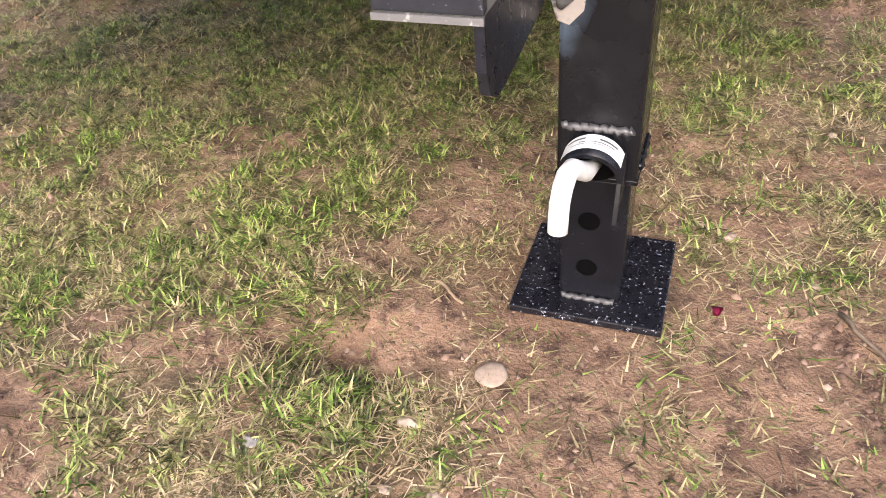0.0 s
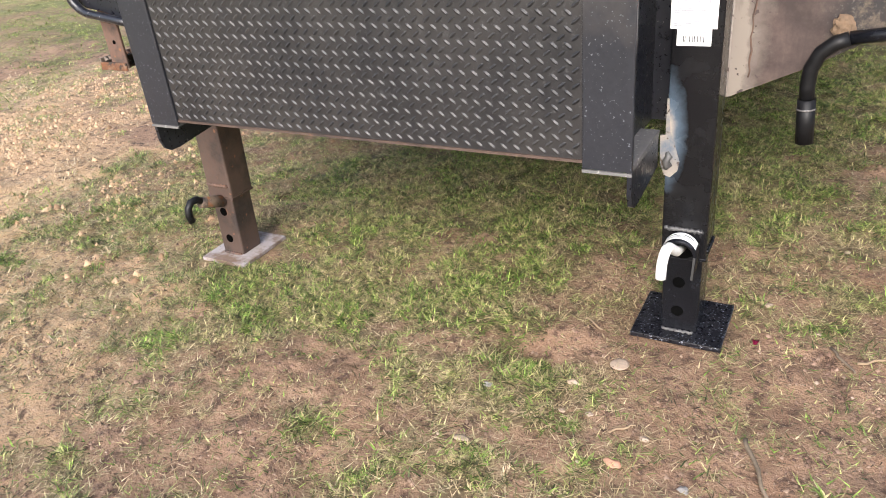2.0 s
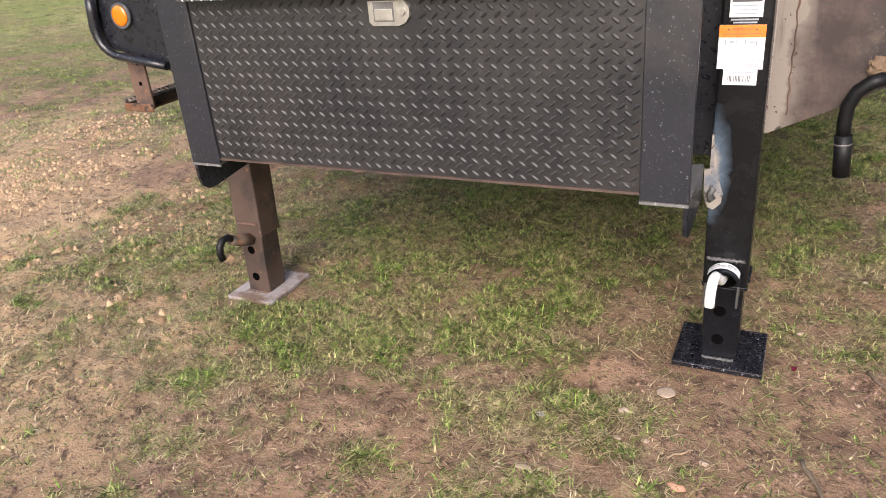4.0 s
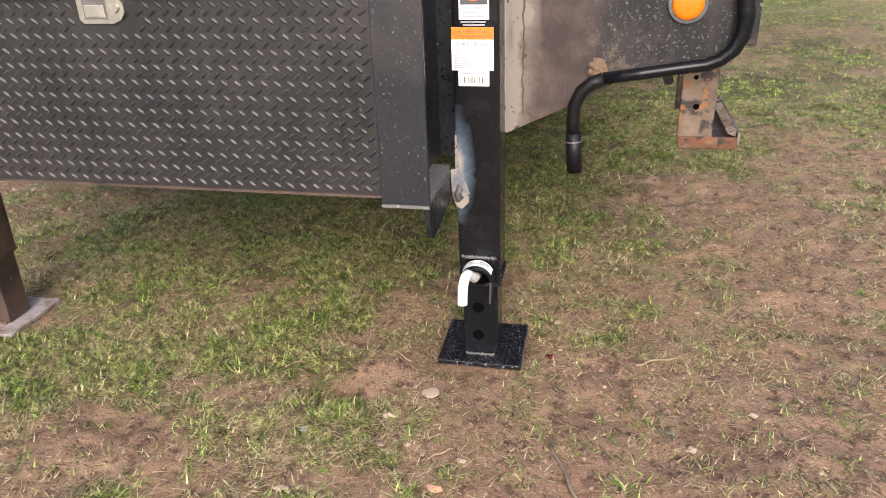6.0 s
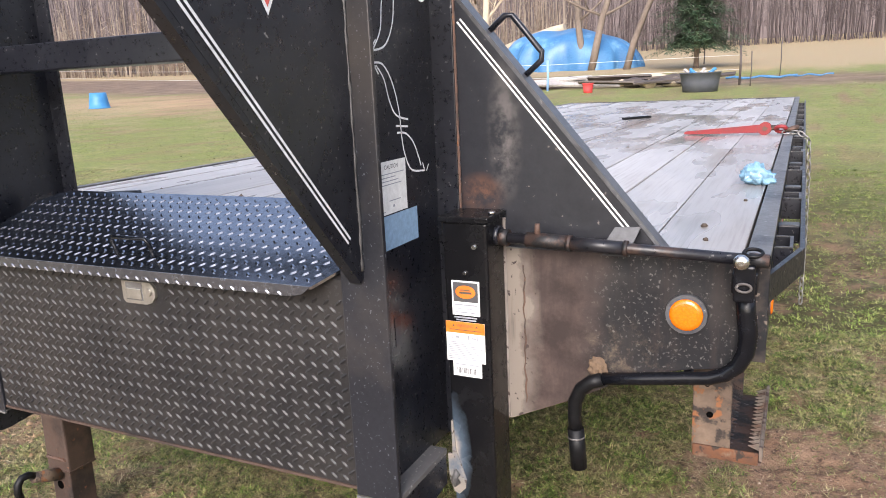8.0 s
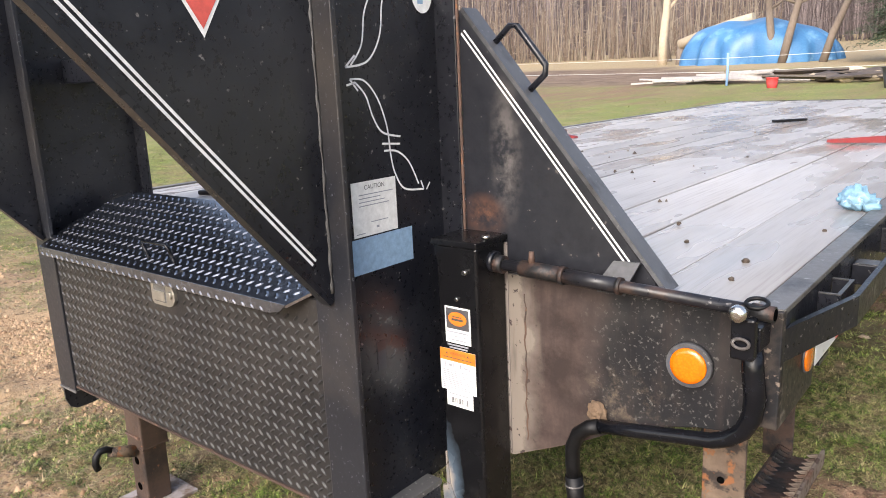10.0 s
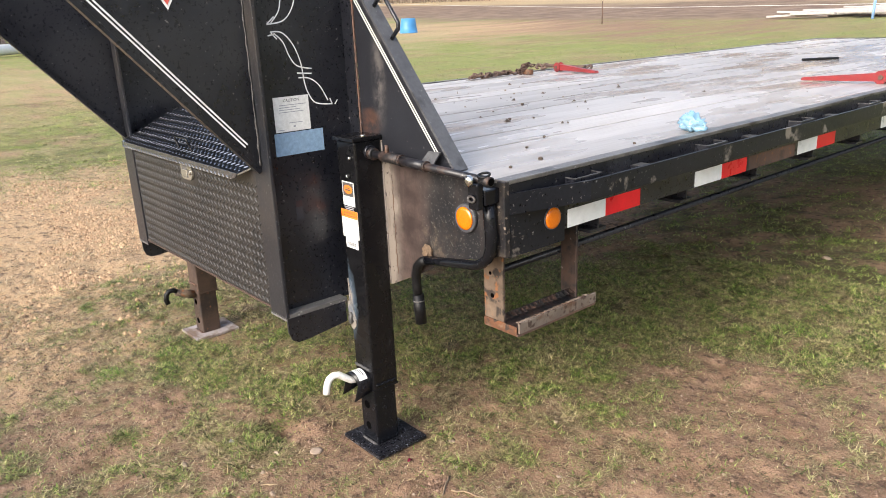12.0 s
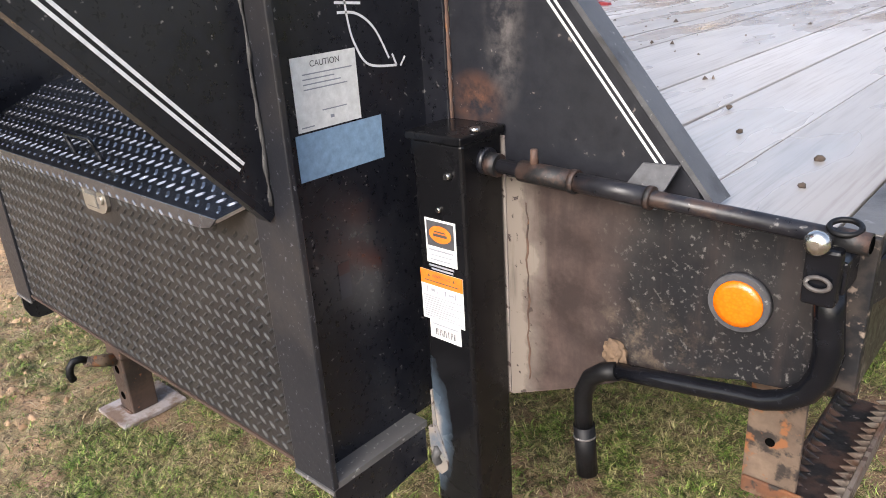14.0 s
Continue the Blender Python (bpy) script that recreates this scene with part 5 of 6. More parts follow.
def on_web(rows, name, mat, parent, dx=0.0):
    for y0, y1, z0, z1 in rows:
        bm_ = bmesh.new()
        bm_.faces.new([bm_.verts.new((WX + dx, y, z)) for y, z in ((y0, z0), (y1, z0), (y1, z1), (y0, z1))])
        part(name, bm_, mat, parent)


cs = part("caution_label", B(WX - 0.0003, WX + 0.0004, 0.560, 0.663, 0.937, 1.026), M['label_old'], col_r, "aged white caution label")
part_data("caution_word", text_mesh("CAUTION", 0.0105, Matrix.Translation((WX + 0.0009, 0.612, 1.016)) @ Matrix.Rotation(radians(90), 4, 'Z') @ Matrix.Rotation(radians(90), 4, 'X')), M['print'], cs)
on_web([(0.575, 0.655 - 0.01 * ((i * 3) % 4), 1.004 - i * 0.006, 1.0055 - i * 0.006) for i in range(4)] + [(0.60, 0.64, 0.958, 0.9595), (0.612, 0.618, 0.947, 0.951), (0.565, 0.585, 0.9415, 0.9430)], "label_line", M['grey_print'], cs, 0.0007)
bs = part("blue_sticker", B(WX - 0.0003, WX + 0.0005, 0.554, 0.698, 0.876, 0.9345), M['blue_tape'], col_r, "faded plain blue sticker")
fs = part("faded_sticker", B(WX - 0.0003, WX + 0.0004, 0.594, 0.614, 0.700, 0.752), M['sticker_faded'], col_r, "small faded dark blue and red sticker")
on_web([(0.594, 0.614, 0.735, 0.752)], "sticker_band", M['sticker_red'], fs, 0.0007)
oval = bmesh.new()
bmesh.ops.create_circle(oval, cap_ends=True, segments=28, radius=1.0)
oval.transform(Matrix.Translation((WX + 0.0004, 0.754, 1.321)) @ Matrix.Rotation(radians(90), 4, 'Y') @ Matrix.Diagonal((0.031, 0.026, 1, 1)))
osx = part("oval_sticker", oval, M['label'], col_r, "white oval sticker with red and blue marks")
on_web([(0.737, 0.771, 1.327, 1.338), (0.742, 0.756, 1.305, 1.312)], "sticker_mark", M['blue_tape'], osx, 0.0007)
on_web([(0.741, 0.768, 1.316, 1.3225)], "sticker_mark", M['red_sticker'], osx, 0.0007)


def scroll(pts, w=0.0033):
    """A smooth flat painted line through pts (y, z) on the outer web."""
    out_ = []
    P = [pts[0]] + list(pts) + [pts[-1]]
    for i in range(1, len(P) - 2):
        for k in range(8):
            t = k / 8
            q = []
            for c in (0, 1):
                p0, p1, p2, p3 = P[i - 1][c], P[i][c], P[i + 1][c], P[i + 2][c]
                q.append(0.5 * (2 * p1 + (p2 - p0) * t + (2 * p0 - 5 * p1 + 4 * p2 - p3) * t * t + (3 * p1 - p0 - 3 * p2 + p3) * t ** 3))
            out_.append((WX + 0.0005, q[0], q[1]))
    out_.append((WX + 0.0005, *pts[-1]))
    return ribbon(bmesh.new(), out_, w, (1, 0, 0))


SCROLLS = [
    [(0.574, 1.186), (0.605, 1.183), (0.632, 1.155), (0.650, 1.11), (0.656, 1.06), (0.664, 1.03), (0.685, 1.002), (0.735, 0.994)],
    [(0.585, 1.181), (0.606, 1.160), (0.620, 1.125), (0.640, 1.100), (0.682, 1.090)],
    [(0.640, 1.070), (0.672, 1.066), (0.700, 1.045), (0.722, 1.005)],
    [(0.637, 1.082), (0.680, 1.078)],
    [(0.735, 0.994), (0.728, 1.010)], [(0.742, 0.992), (0.752, 1.004)], [(0.574, 1.186), (0.590, 1.168)], [(0.566, 1.177), (0.586, 1.181)],
    [(0.566, 1.204), (0.615, 1.213), (0.645, 1.250), (0.655, 1.30), (0.668, 1.345)],
    [(0.578, 1.207), (0.604, 1.238), (0.616, 1.29), (0.645, 1.325), (0.70, 1.335)],
    [(0.566, 1.204), (0.588, 1.222)], [(0.635, 1.318), (0.69, 1.322)],
    [(0.668, 1.345), (0.69, 1.40), (0.74, 1.43), (0.70, 1.46)]]
for p in SCROLLS:
    part("painted_scroll", scroll(p), M['white_line'], col_r, "hand-painted white scroll line")

# sign on the neck plate
NX = -0.2154
sg = part("maker_sign", B(NX - 0.0003, NX + 0.0004, 0.232, 0.432, 1.306, 1.375), M['label'], neck_r, "red and white sign over a red triangle")
sb = bmesh.new()
sb.faces.new([sb.verts.new((NX + 0.0007, y, z)) for y, z in ((0.2355, 1.3095), (0.4285, 1.3095), (0.4285, 1.372), (0.2355, 1.372))])
part("sign_ground", sb, M['red_sticker'], sg)
part_data("sign_word", text_mesh("TRAILERS", 0.034, Matrix.Translation((NX + 0.001, 0.332, 1.3265)) @ Matrix.Rotation(radians(90), 4, 'Z') @ Matrix.Rotation(radians(90), 4, 'X')), M['label'], sg)
for grow, mt, dx in ((0.0, M['label'], 0.0002), (0.005, M['red_sticker'], 0.0006)):
    sb = bmesh.new()
    sb.faces.new([sb.verts.new((NX + dx, y, z)) for y, z in ((0.292 + grow, 1.3058), (0.329, 1.244 + grow * 2.2), (0.366 - grow, 1.3058))])
    part("sign_triangle", sb, mt, sg)


# ---- loose things on the ground near the jack ----
def lump(c, r, flat, seed, sub=2, rough=0.25):
    bm_ = bmesh.new()
    bmesh.ops.create_icosphere(bm_, subdivisions=sub, radius=1.0)
    o = Vector((seed * 3.1, seed * 1.7, seed * 0.9))
    for v in bm_.verts:
        k = 1 + rough * noise.noise(v.co * 1.3 + o) + rough * 0.4 * noise.noise(v.co * 3.1 + o)
        v.co = Vector((c[0] + v.co.x * r[0] * k, c[1] + v.co.y * r[1] * k, c[2] + v.co.z * flat * k))
    for f in bm_.faces:
        f.smooth = True
    return bm_


def gz(x, y):
    return float(height(x, y))


M['stone_tan'] = surface("tan_field_stone", (0.26, 0.19, 0.138), (0.35, 0.27, 0.205), (0.6, 0.85), big=30, fine=200, speck=(0.2, 0.16, 0.12), speck_scale=160, relief=0.2)
M['stone_grey'] = surface("grey_field_stone", (0.17, 0.155, 0.14), (0.25, 0.235, 0.22), (0.6, 0.85), big=30, fine=200, relief=0.2)
M['stone_orange'] = surface("orange_field_stone", (0.30, 0.14, 0.09), (0.38, 0.22, 0.14), (0.6, 0.85), big=30, fine=200, relief=0.2)
STONES = [(-0.188, 0.567, 0.0185, 0.0195, 'stone_tan', "flat round tan stone beside the jack foot"), (-0.124, 0.296, 0.018, 0.013, 'stone_orange', "small orange-brown stone on the dirt"),
          (0.024, 0.278, 0.011, 0.010, 'stone_tan', "small pale pebble on the dirt"), (-0.003, 0.290, 0.013, 0.010, 'stone_grey', "small grey pebble on the dirt"),
          (0.052, 0.886, 0.013, 0.010, 'stone_tan', "small pale pebble behind the jack foot"), (-0.250, 0.395, 0.010, 0.008, 'stone_tan', "small tan pebble in the grass"),
          (-0.197, 0.399, 0.009, 0.008, 'stone_tan', "small tan pebble in the grass"), (-0.254, 0.475, 0.015, 0.009, 'stone_tan', "pale flat pebble in the grass"),
          (-0.390, 0.249, 0.017, 0.012, 'stone_tan', "pale tan stone in the grass"), (-0.088, 0.371, 0.012, 0.009, 'stone_tan', "small tan pebble on the dirt"),
          (-0.406, 0.403, 0.013, 0.009, 'stone_grey', "grey flat pebble in the grass"), (0.157, 0.812, 0.009, 0.007, 'stone_tan', "small pale pebble on the dirt"),
          (0.290, 0.525, 0.011, 0.009, 'stone_grey', "grey stone sunk in the dirt"), (0.386, 0.983, 0.010, 0.008, 'stone_tan', "small tan pebble on the dirt"),
          (0.196, 1.190, 0.011, 0.009, 'stone_tan', "small tan pebble on the dirt"), (0.120, 3.266, 0.03, 0.024, 'stone_tan', "pale stone in the grass under the deck edge"),
          (0.325, 0.475, 0.013, 0.010, 'stone_tan', "tan pebble on the dirt"), (0.45, 0.594, 0.012, 0.010, 'stone_tan', "tan pebble on the dirt")]
for i, (x, y, rx, ry, mk, lab_) in enumerate(STONES):
    x, y = x - 0.015, y + 0.004
    single("stone", lump((x, y, gz(x, y) + rx * (0.16 if i == 0 else 0.06)), (rx * (1.0 if i == 0 else 0.75), ry * (1.0 if i == 0 else 0.75)), rx * (0.3 if i == 0 else 0.42), i + 1, 3, 0.15 if i == 0 else 0.5), M[mk], lab_, "stone", "stones on the ground")
M['twig'] = surface("dry_twig_bark", (0.30, 0.22, 0.13), (0.20, 0.14, 0.09), (0.7, 0.9), big=40, fine=200, relief=0.3)
M['twig_dark'] = surface("dark_twig_bark", (0.10, 0.075, 0.05), (0.17, 0.13, 0.09), (0.7, 0.9), big=40, fine=200, relief=0.3)
TWIGS = [((0.179, 0.767), (0.228, 0.702), 'twig_dark', 0.0030), ((0.225, 0.733), (0.328, 0.778), 'twig', 0.0030), ((-0.158, 0.375), (-0.112, 0.403), 'twig', 0.0026), ((0.066, 0.438), (0.117, 0.325), 'twig_dark', 0.0046), ((-0.30, 0.70), (-0.262, 0.672), 'twig', 0.0028)]
for i, (a, c, mk, r) in enumerate(TWIGS):
    pts = []
    for k in range(7):
        t = k / 6
        x, y = a[0] - 0.012 + (c[0] - a[0]) * t + 0.004 * math.sin(k * 1.7 + i), a[1] + (c[1] - a[1]) * t + 0.003 * math.cos(k * 2.1 + i)
        pts.append((x, y, gz(x, y) + r * 1.3))
    single("twig", S(pts, [r * (1 - 0.05 * k) for k in range(7)], 6), M[mk], "thin dry twig lying on the dirt", "twig", "twigs on the ground")
pet = bmesh.new()
cx, cy = 0.031, 0.739
ctr = pet.verts.new((cx, cy, gz(cx, cy) + 0.006))
rim = [pet.verts.new((cx + 0.007 * math.cos(a) * (1 + 0.2 * math.sin(3 * a)), cy + 0.009 * math.sin(a), gz(cx, cy) + 0.006 + 0.003 * math.cos(2 * a))) for a in [2 * math.pi * k / 12 for k in range(12)]]
for k in range(12):
    pet.faces.new((ctr, rim[k], rim[(k + 1) % 12])).smooth = True
bmesh.ops.solidify(pet, geom=pet.faces[:], thickness=0.0008)
single("petal", pet, plain("magenta_petal", (0.28, 0.012, 0.06), 0.5), "curled magenta flower petal on the dirt", "petal")


# soil crumbs: small faceted clods
def crumbs(name, n, area, seed, keep, size, cols, label, category, base=None):
    rng = np.random.default_rng(seed)
    x, y = rng.uniform(area[0], area[1], n), rng.uniform(area[2], area[3], n)
    k = keep(x, y) > rng.uniform(0, 1, n)
    x, y = x[k], y[k]
    n = len(x)
    s = size[0] * (size[1] / size[0]) ** (rng.uniform(0, 1, n) ** 2.2)
    z = (height(x, y) if base is None else base) + s * 0.25
    unit = np.array([(1, 0, -0.35), (0, 1, -0.35), (-1, 0, -0.35), (0, -1, -0.35), (0, 0, 0.8)], float)
    v = unit[None] * s[:, None, None] * rng.uniform(0.55, 1.25, (n, 5, 3))
    a = rng.uniform(0, 2 * np.pi, n)
    vx = v[..., 0] * np.cos(a)[:, None] - v[..., 1] * np.sin(a)[:, None] + rng.uniform(-0.3, 0.3, (n, 5)) * s[:, None]
    vy = v[..., 0] * np.sin(a)[:, None] + v[..., 1] * np.cos(a)[:, None] + rng.uniform(-0.3, 0.3, (n, 5)) * s[:, None]
    co = np.stack([vx + x[:, None], vy + y[:, None], v[..., 2] + z[:, None]], 2).reshape(-1, 3)
    tri = np.array([(0, 1, 4), (1, 2, 4), (2, 3, 4), (3, 0, 4)])
    t = (tri[None] + (np.arange(n) * 5)[:, None, None]).reshape(-1, 3)
    me = bpy.data.meshes.new(name)
    me.vertices.add(len(co))
    me.vertices.foreach_set("co", co.ravel())
    me.loops.add(t.size)
    me.loops.foreach_set("vertex_index", t.ravel())
    me.polygons.add(len(t))
    me.polygons.foreach_set("loop_start", np.arange(0, t.size, 3))
    me.update(calc_edges=True)
    m, nt, b = nodes_of(name)
    geo = nt.nodes.new("ShaderNodeNewGeometry")
    nt.links.new(ramp(nt, geo.outputs["Random Per Island"], cols), b.inputs["Base Color"])
    b.inputs["Roughness"].default_value = 0.9
    me.materials.append(m)
    return tagged(new(name, me), label=label, category=category, kind="stuff")


SOIL = [(0.0, (0.075, 0.044, 0.030)), (0.35, (0.12, 0.07, 0.048)), (0.75, (0.22, 0.145, 0.10)), (0.96, (0.27, 0.185, 0.13)), (1.0, (0.38, 0.30, 0.23))]
crumbs("soil_crumbs", 100000, (-2.2, 1.7, -0.45, 2.6), 21, lambda x, y: np.clip(1.0 - 1.1 * greenness(x, y), 0.08, 1) * (0.35 + 0.65 * (vnoise(x, y, 0.13, 77) > 0.5)) * off_feet(x, y), (0.0012, 0.006), SOIL, "small brown soil crumbs and grit", "soil")

CLOD = [(0.0, (0.10, 0.058, 0.04)), (0.5, (0.19, 0.115, 0.08)), (1.0, (0.29, 0.19, 0.135))]
crumbs("soil_clods", 60000, (-2.2, 1.7, -0.45, 2.6), 22, lambda x, y: np.clip(1.1 - 1.2 * greenness(x, y), 0.05, 1) * (np.clip((fbm(x, y, 0.22, 87, 3) - 0.55) * 6, 0.03, 1) + 0.9 * blob(x, y, -0.38, 0.57, 0.13, 0.06) + 0.7 * blob(x, y, -0.62, 0.10, 0.07, 0.14)) * off_feet(x, y), (0.0025, 0.0075), CLOD, "rough brown clods of trampled soil", "soil")

SAND = [(0.0, (0.22, 0.13, 0.07)), (0.4, (0.40, 0.26, 0.15)), (1.0, (0.56, 0.38, 0.23))]
crumbs("sand_clods", 90000, (-6.2, -1.4, -1.2, 2.4), 24, lambda x, y: np.clip((dryness(x, y) - 0.45) * 2.5, 0, 1) * np.clip((fbm(x, y, 0.5, 97, 3) - 0.48) * 5, 0.06, 1), (0.004, 0.016), SAND, "loose pale sandy clods and grit", "soil")

# ---- things on the deck ----
crumbs("deck_clods", 520, (-1.5, 0.30, 0.95, 4.6), 33, lambda x, y: 0.05 + 0.85 * blob(x, y, -0.75, 2.1, 0.45, 0.7), (0.003, 0.011), [(0.0, (0.05, 0.035, 0.025)), (0.6, (0.12, 0.085, 0.06)), (1.0, (0.22, 0.17, 0.12))], "small dark mud clods scattered on the planks", "mud", base=DECK)
M['mud_dark'] = surface("dark_damp_mud", (0.045, 0.032, 0.024), (0.08, 0.058, 0.042), (0.7, 0.95), fine=120, relief=0.5)
for x, y, r in ((0.244, 1.056, 0.009), (0.262, 0.93, 0.007), (0.10, 1.16, 0.007), (0.02, 1.32, 0.008), (0.30, 1.38, 0.006), (-0.35, 1.55, 0.009), (-0.30, 1.62, 0.007), (-0.62, 1.9, 0.010)):
    single("mud_clod", lump((x, y, DECK + r * 0.35), (r * 0.7, r * 0.55), r * 0.55, x * 10, 2, 0.45), M['mud_dark'], "dark lump of mud on the planks", "mud clod", "mud clods on the deck")

gl = bmesh.new()
bmesh.ops.create_icosphere(gl, subdivisions=4, radius=1.0)
for v in gl.verts:
    d = v.co.normalized()
    k = 1 + 0.35 * noise.noise(d * 2.4 + Vector((5, 0, 0))) + 0.34 * noise.noise(d * 6.0) + 0.16 * abs(noise.noise(d * 12))
    x, y, z = d.x * 0.034 * k, d.y * 0.027 * k, d.z * 0.028 * k
    if d.x > 0.55:
        x += 0.03 * (d.x - 0.55)
        z -= 0.012
    v.co = Vector((0.305 + x, 1.655 + y, DECK + 0.026 + max(z, -0.0255)))
for f in gl.faces:
    f.smooth = True
M['glove'] = surface("light_blue_nitrile", (0.12, 0.25, 0.37), (0.22, 0.38, 0.50), (0.35, 0.5), big=25, fine=160, speck=(0.62, 0.78, 0.9), speck_at=(0.62, 0.7), speck_scale=45, relief=0.4)
single("glove", gl, M['glove'], "crumpled light blue disposable glove on the planks", "glove")


def chain_links(parent, name, pts, size, mat):
    """Interlocked oval links along pts; every second link is turned a quarter."""
    pts = [Vector(p) for p in pts]
    for i, (a, c) in enumerate(zip(pts, pts[1:])):
        d = (c - a).normalized()
        u = d.orthogonal().normalized()
        if i % 2:
            u = d.cross(u)
        mid = (a + c) / 2
        ring = []
        for k in range(14):
            t = 2 * math.pi * k / 14
            ring.append(mid + d * math.cos(t) * size * 0.95 + u * math.sin(t) * size * 0.55)
        ring.append(ring[0])
        part(name, S(ring, size * 0.2, 6, close=False), mat, parent)


def path_points(pts, step):
    pts = [Vector(p) for p in pts]
    out_ = [pts[0]]
    for a, c in zip(pts, pts[1:]):
        n = max(1, round((c - a).length / step))
        out_ += [a + (c - a) * k / n for k in range(1, n + 1)]
    return out_


def binder(at, yaw, label, reach, second):
    """A lever load binder: tapering red channel handle, pivot plates, yoke rod with an eye and hook, and a second rod."""
    e = thing("load_binder", at, label, "load binder", "load binders on the deck")
    R = Matrix.Translation(at) @ Matrix.Rotation(radians(yaw), 4, 'Z')
    bm_ = bmesh.new()
    prism(bm_, [(0.0, 0.046), (0.04, 0.044), (0.35, 0.016), (0.355, 0.004), (0.33, 0.003), (0.0, 0.010)], 'y', -0.013, 0.013)
    bm_.transform(R)
    part("lever", bm_, M['red_paint'], e, "scratched red lever")
    for o in (-0.019, 0.015):
        bm_ = S([(-0.002, o, 0.028), (-0.002, o + 0.005, 0.028)], 0.029, 16)
        bm_.transform(R)
        part("pivot_plate", bm_, M['red_paint'], e)
    bm_ = S([(-0.004, -0.026, 0.028), (-0.004, 0.026, 0.028)], 0.010, 10)
    bm_.transform(R)
    part("pivot_pin", bm_, M['chain'], e)
    bm_ = S([(-0.02, 0.0, 0.030), (-0.06, 0.006, 0.034), (-reach, 0.012, 0.030)], [0.013, 0.011, 0.011], 10)
    bm_.transform(R)
    part("yoke_rod", bm_, M['rust'], e, "dark rusty yoke rod")
    bm_ = S(arc((-reach - 0.022, 0.012, 0.026), 0.022, 0, 360, 16, (1, 0, 0), (0, 0.8, 0.6)), 0.009, 8, close=False)
    bm_.transform(R)
    part("eye", bm_, M['red_paint'] if reach < 0.1 else M['chain'], e)
    hk = [(-reach - 0.04, 0.012, 0.020), (-reach - 0.07, 0.02, 0.030), (-reach - 0.085, 0.004, 0.034), (-reach - 0.075, -0.016, 0.022), (-reach - 0.05, -0.022, 0.014)]
    bm_ = S(hk, [0.010, 0.011, 0.011, 0.009, 0.007], 8)
    bm_.transform(R)
    part("hook", bm_, M['chain'], e, "rusty hook")
    if second:
        bm_ = S([(0.01, 0.03, 0.030), (0.10, 0.05, 0.030), (0.17, 0.07, 0.026)], [0.011, 0.010, 0.013], 8)
        bm_.transform(R)
        part("second_rod", bm_, M['rust'], e, "dark rusty second rod")
        bm_ = S(arc((0.195, 0.078, 0.024), 0.020, 0, 360, 14, (1, 0, 0), (0, 0.6, 0.7)), 0.008, 8, close=False)
        bm_.transform(R)
        part("second_eye", bm_, M['chain'], e)
    return e


b1 = binder((0.255, 3.235, DECK), 176, "scratched red lever load binder beside the deck edge", 0.05, False)
b2 = binder((-1.665, 3.335, DECK), -10, "scratched red lever load binder with a rusty chain beside it", 0.14, True)
ch1 = thing("chain", (0.43, 3.2, 0.0), "dull steel chain hanging over the rub rail to the grass", "chain")
chain_links(ch1, "link", path_points([(0.33, 3.215, DECK + 0.012), (0.40, 3.20, DECK + 0.012), (0.440, 3.20, 0.825), (0.446, 3.20, 0.70), (0.450, 3.205, 0.40), (0.450, 3.21, 0.06)], 0.030), 0.019, M['chain_zinc'])
ch2 = thing("chain", (-1.7, 3.0, DECK), "heap of rusty chain on the planks", "chain")
rng = random.Random(8)
heap = [(-1.79 + 0.07 * rng.random(), 2.64 + 0.36 * k / 40 + 0.02 * rng.random(), DECK + 0.012 + 0.016 * rng.random()) for k in range(40)]
heap += [(-1.78 + 0.09 * rng.random(), 3.03 + 0.11 * rng.random(), DECK + 0.012 + 0.055 * k / 26) for k in range(26)]
chain_links(ch2, "link", heap, 0.020, M['chain'])
hb_ = bmesh.new()
box(hb_, -1.735, -1.665, 3.07, 3.10, DECK, DECK + 0.032, 0.006)
single("shackle", hb_, M['rust_orange'], "rusty steel shackle block beside the chain", "shackle")
for (x0, y0), (x1, y1), lab_ in (((-0.66, 4.50), (-0.52, 4.68), "short black rubber strip on the planks"), ((-1.545, 1.135), (-1.450, 1.180), "short black rubber strip on the planks near the neck")):
    bm_ = bmesh.new()
    d = Vector((x1 - x0, y1 - y0, 0))
    n = Vector((-d.y, d.x, 0)).normalized() * 0.016
    p = [Vector((x0, y0, 0)) - n, Vector((x1, y1, 0)) - n, Vector((x1, y1, 0)) + n, Vector((x0, y0, 0)) + n]
    prism(bm_, [(q.x, q.y) for q in p], 'z', DECK, DECK + 0.014)
    bmesh.ops.bevel(bm_, geom=bm_.edges[:], offset=0.003, segments=1, affect='EDGES')
    single("rubber_strip", bm_, M['rubber'], lab_, "rubber strip", "rubber strips on the deck")

# ---- paddock and beyond ----
M['blue_plastic'] = surface("blue_plastic", (0.035, 0.17, 0.38), (0.055, 0.22, 0.44), (0.35, 0.55), relief=0.05)
M['red_plastic'] = surface("red_plastic", (0.70, 0.05, 0.06), (0.78, 0.09, 0.09), (0.35, 0.55), relief=0.05)
M['tub'] = surface("dark_grey_rubber_tub", (0.055, 0.06, 0.075), (0.085, 0.09, 0.105), (0.5, 0.7), relief=0.08)
M['tarp'] = surface("blue_tarpaulin", (0.028, 0.115, 0.27), (0.07, 0.20, 0.38), (0.3, 0.5), big=1.2, fine=20, stain=(0.24, 0.42, 0.58), stain_at=(0.56, 0.75), stain_scale=0.9, relief=0.3)
M['bark'] = surface("grey_brown_bark", (0.13, 0.10, 0.08), (0.21, 0.17, 0.135), (0.8, 0.95), big=3, fine=25, stretch=(1, 1, 0.25), relief=0.6)
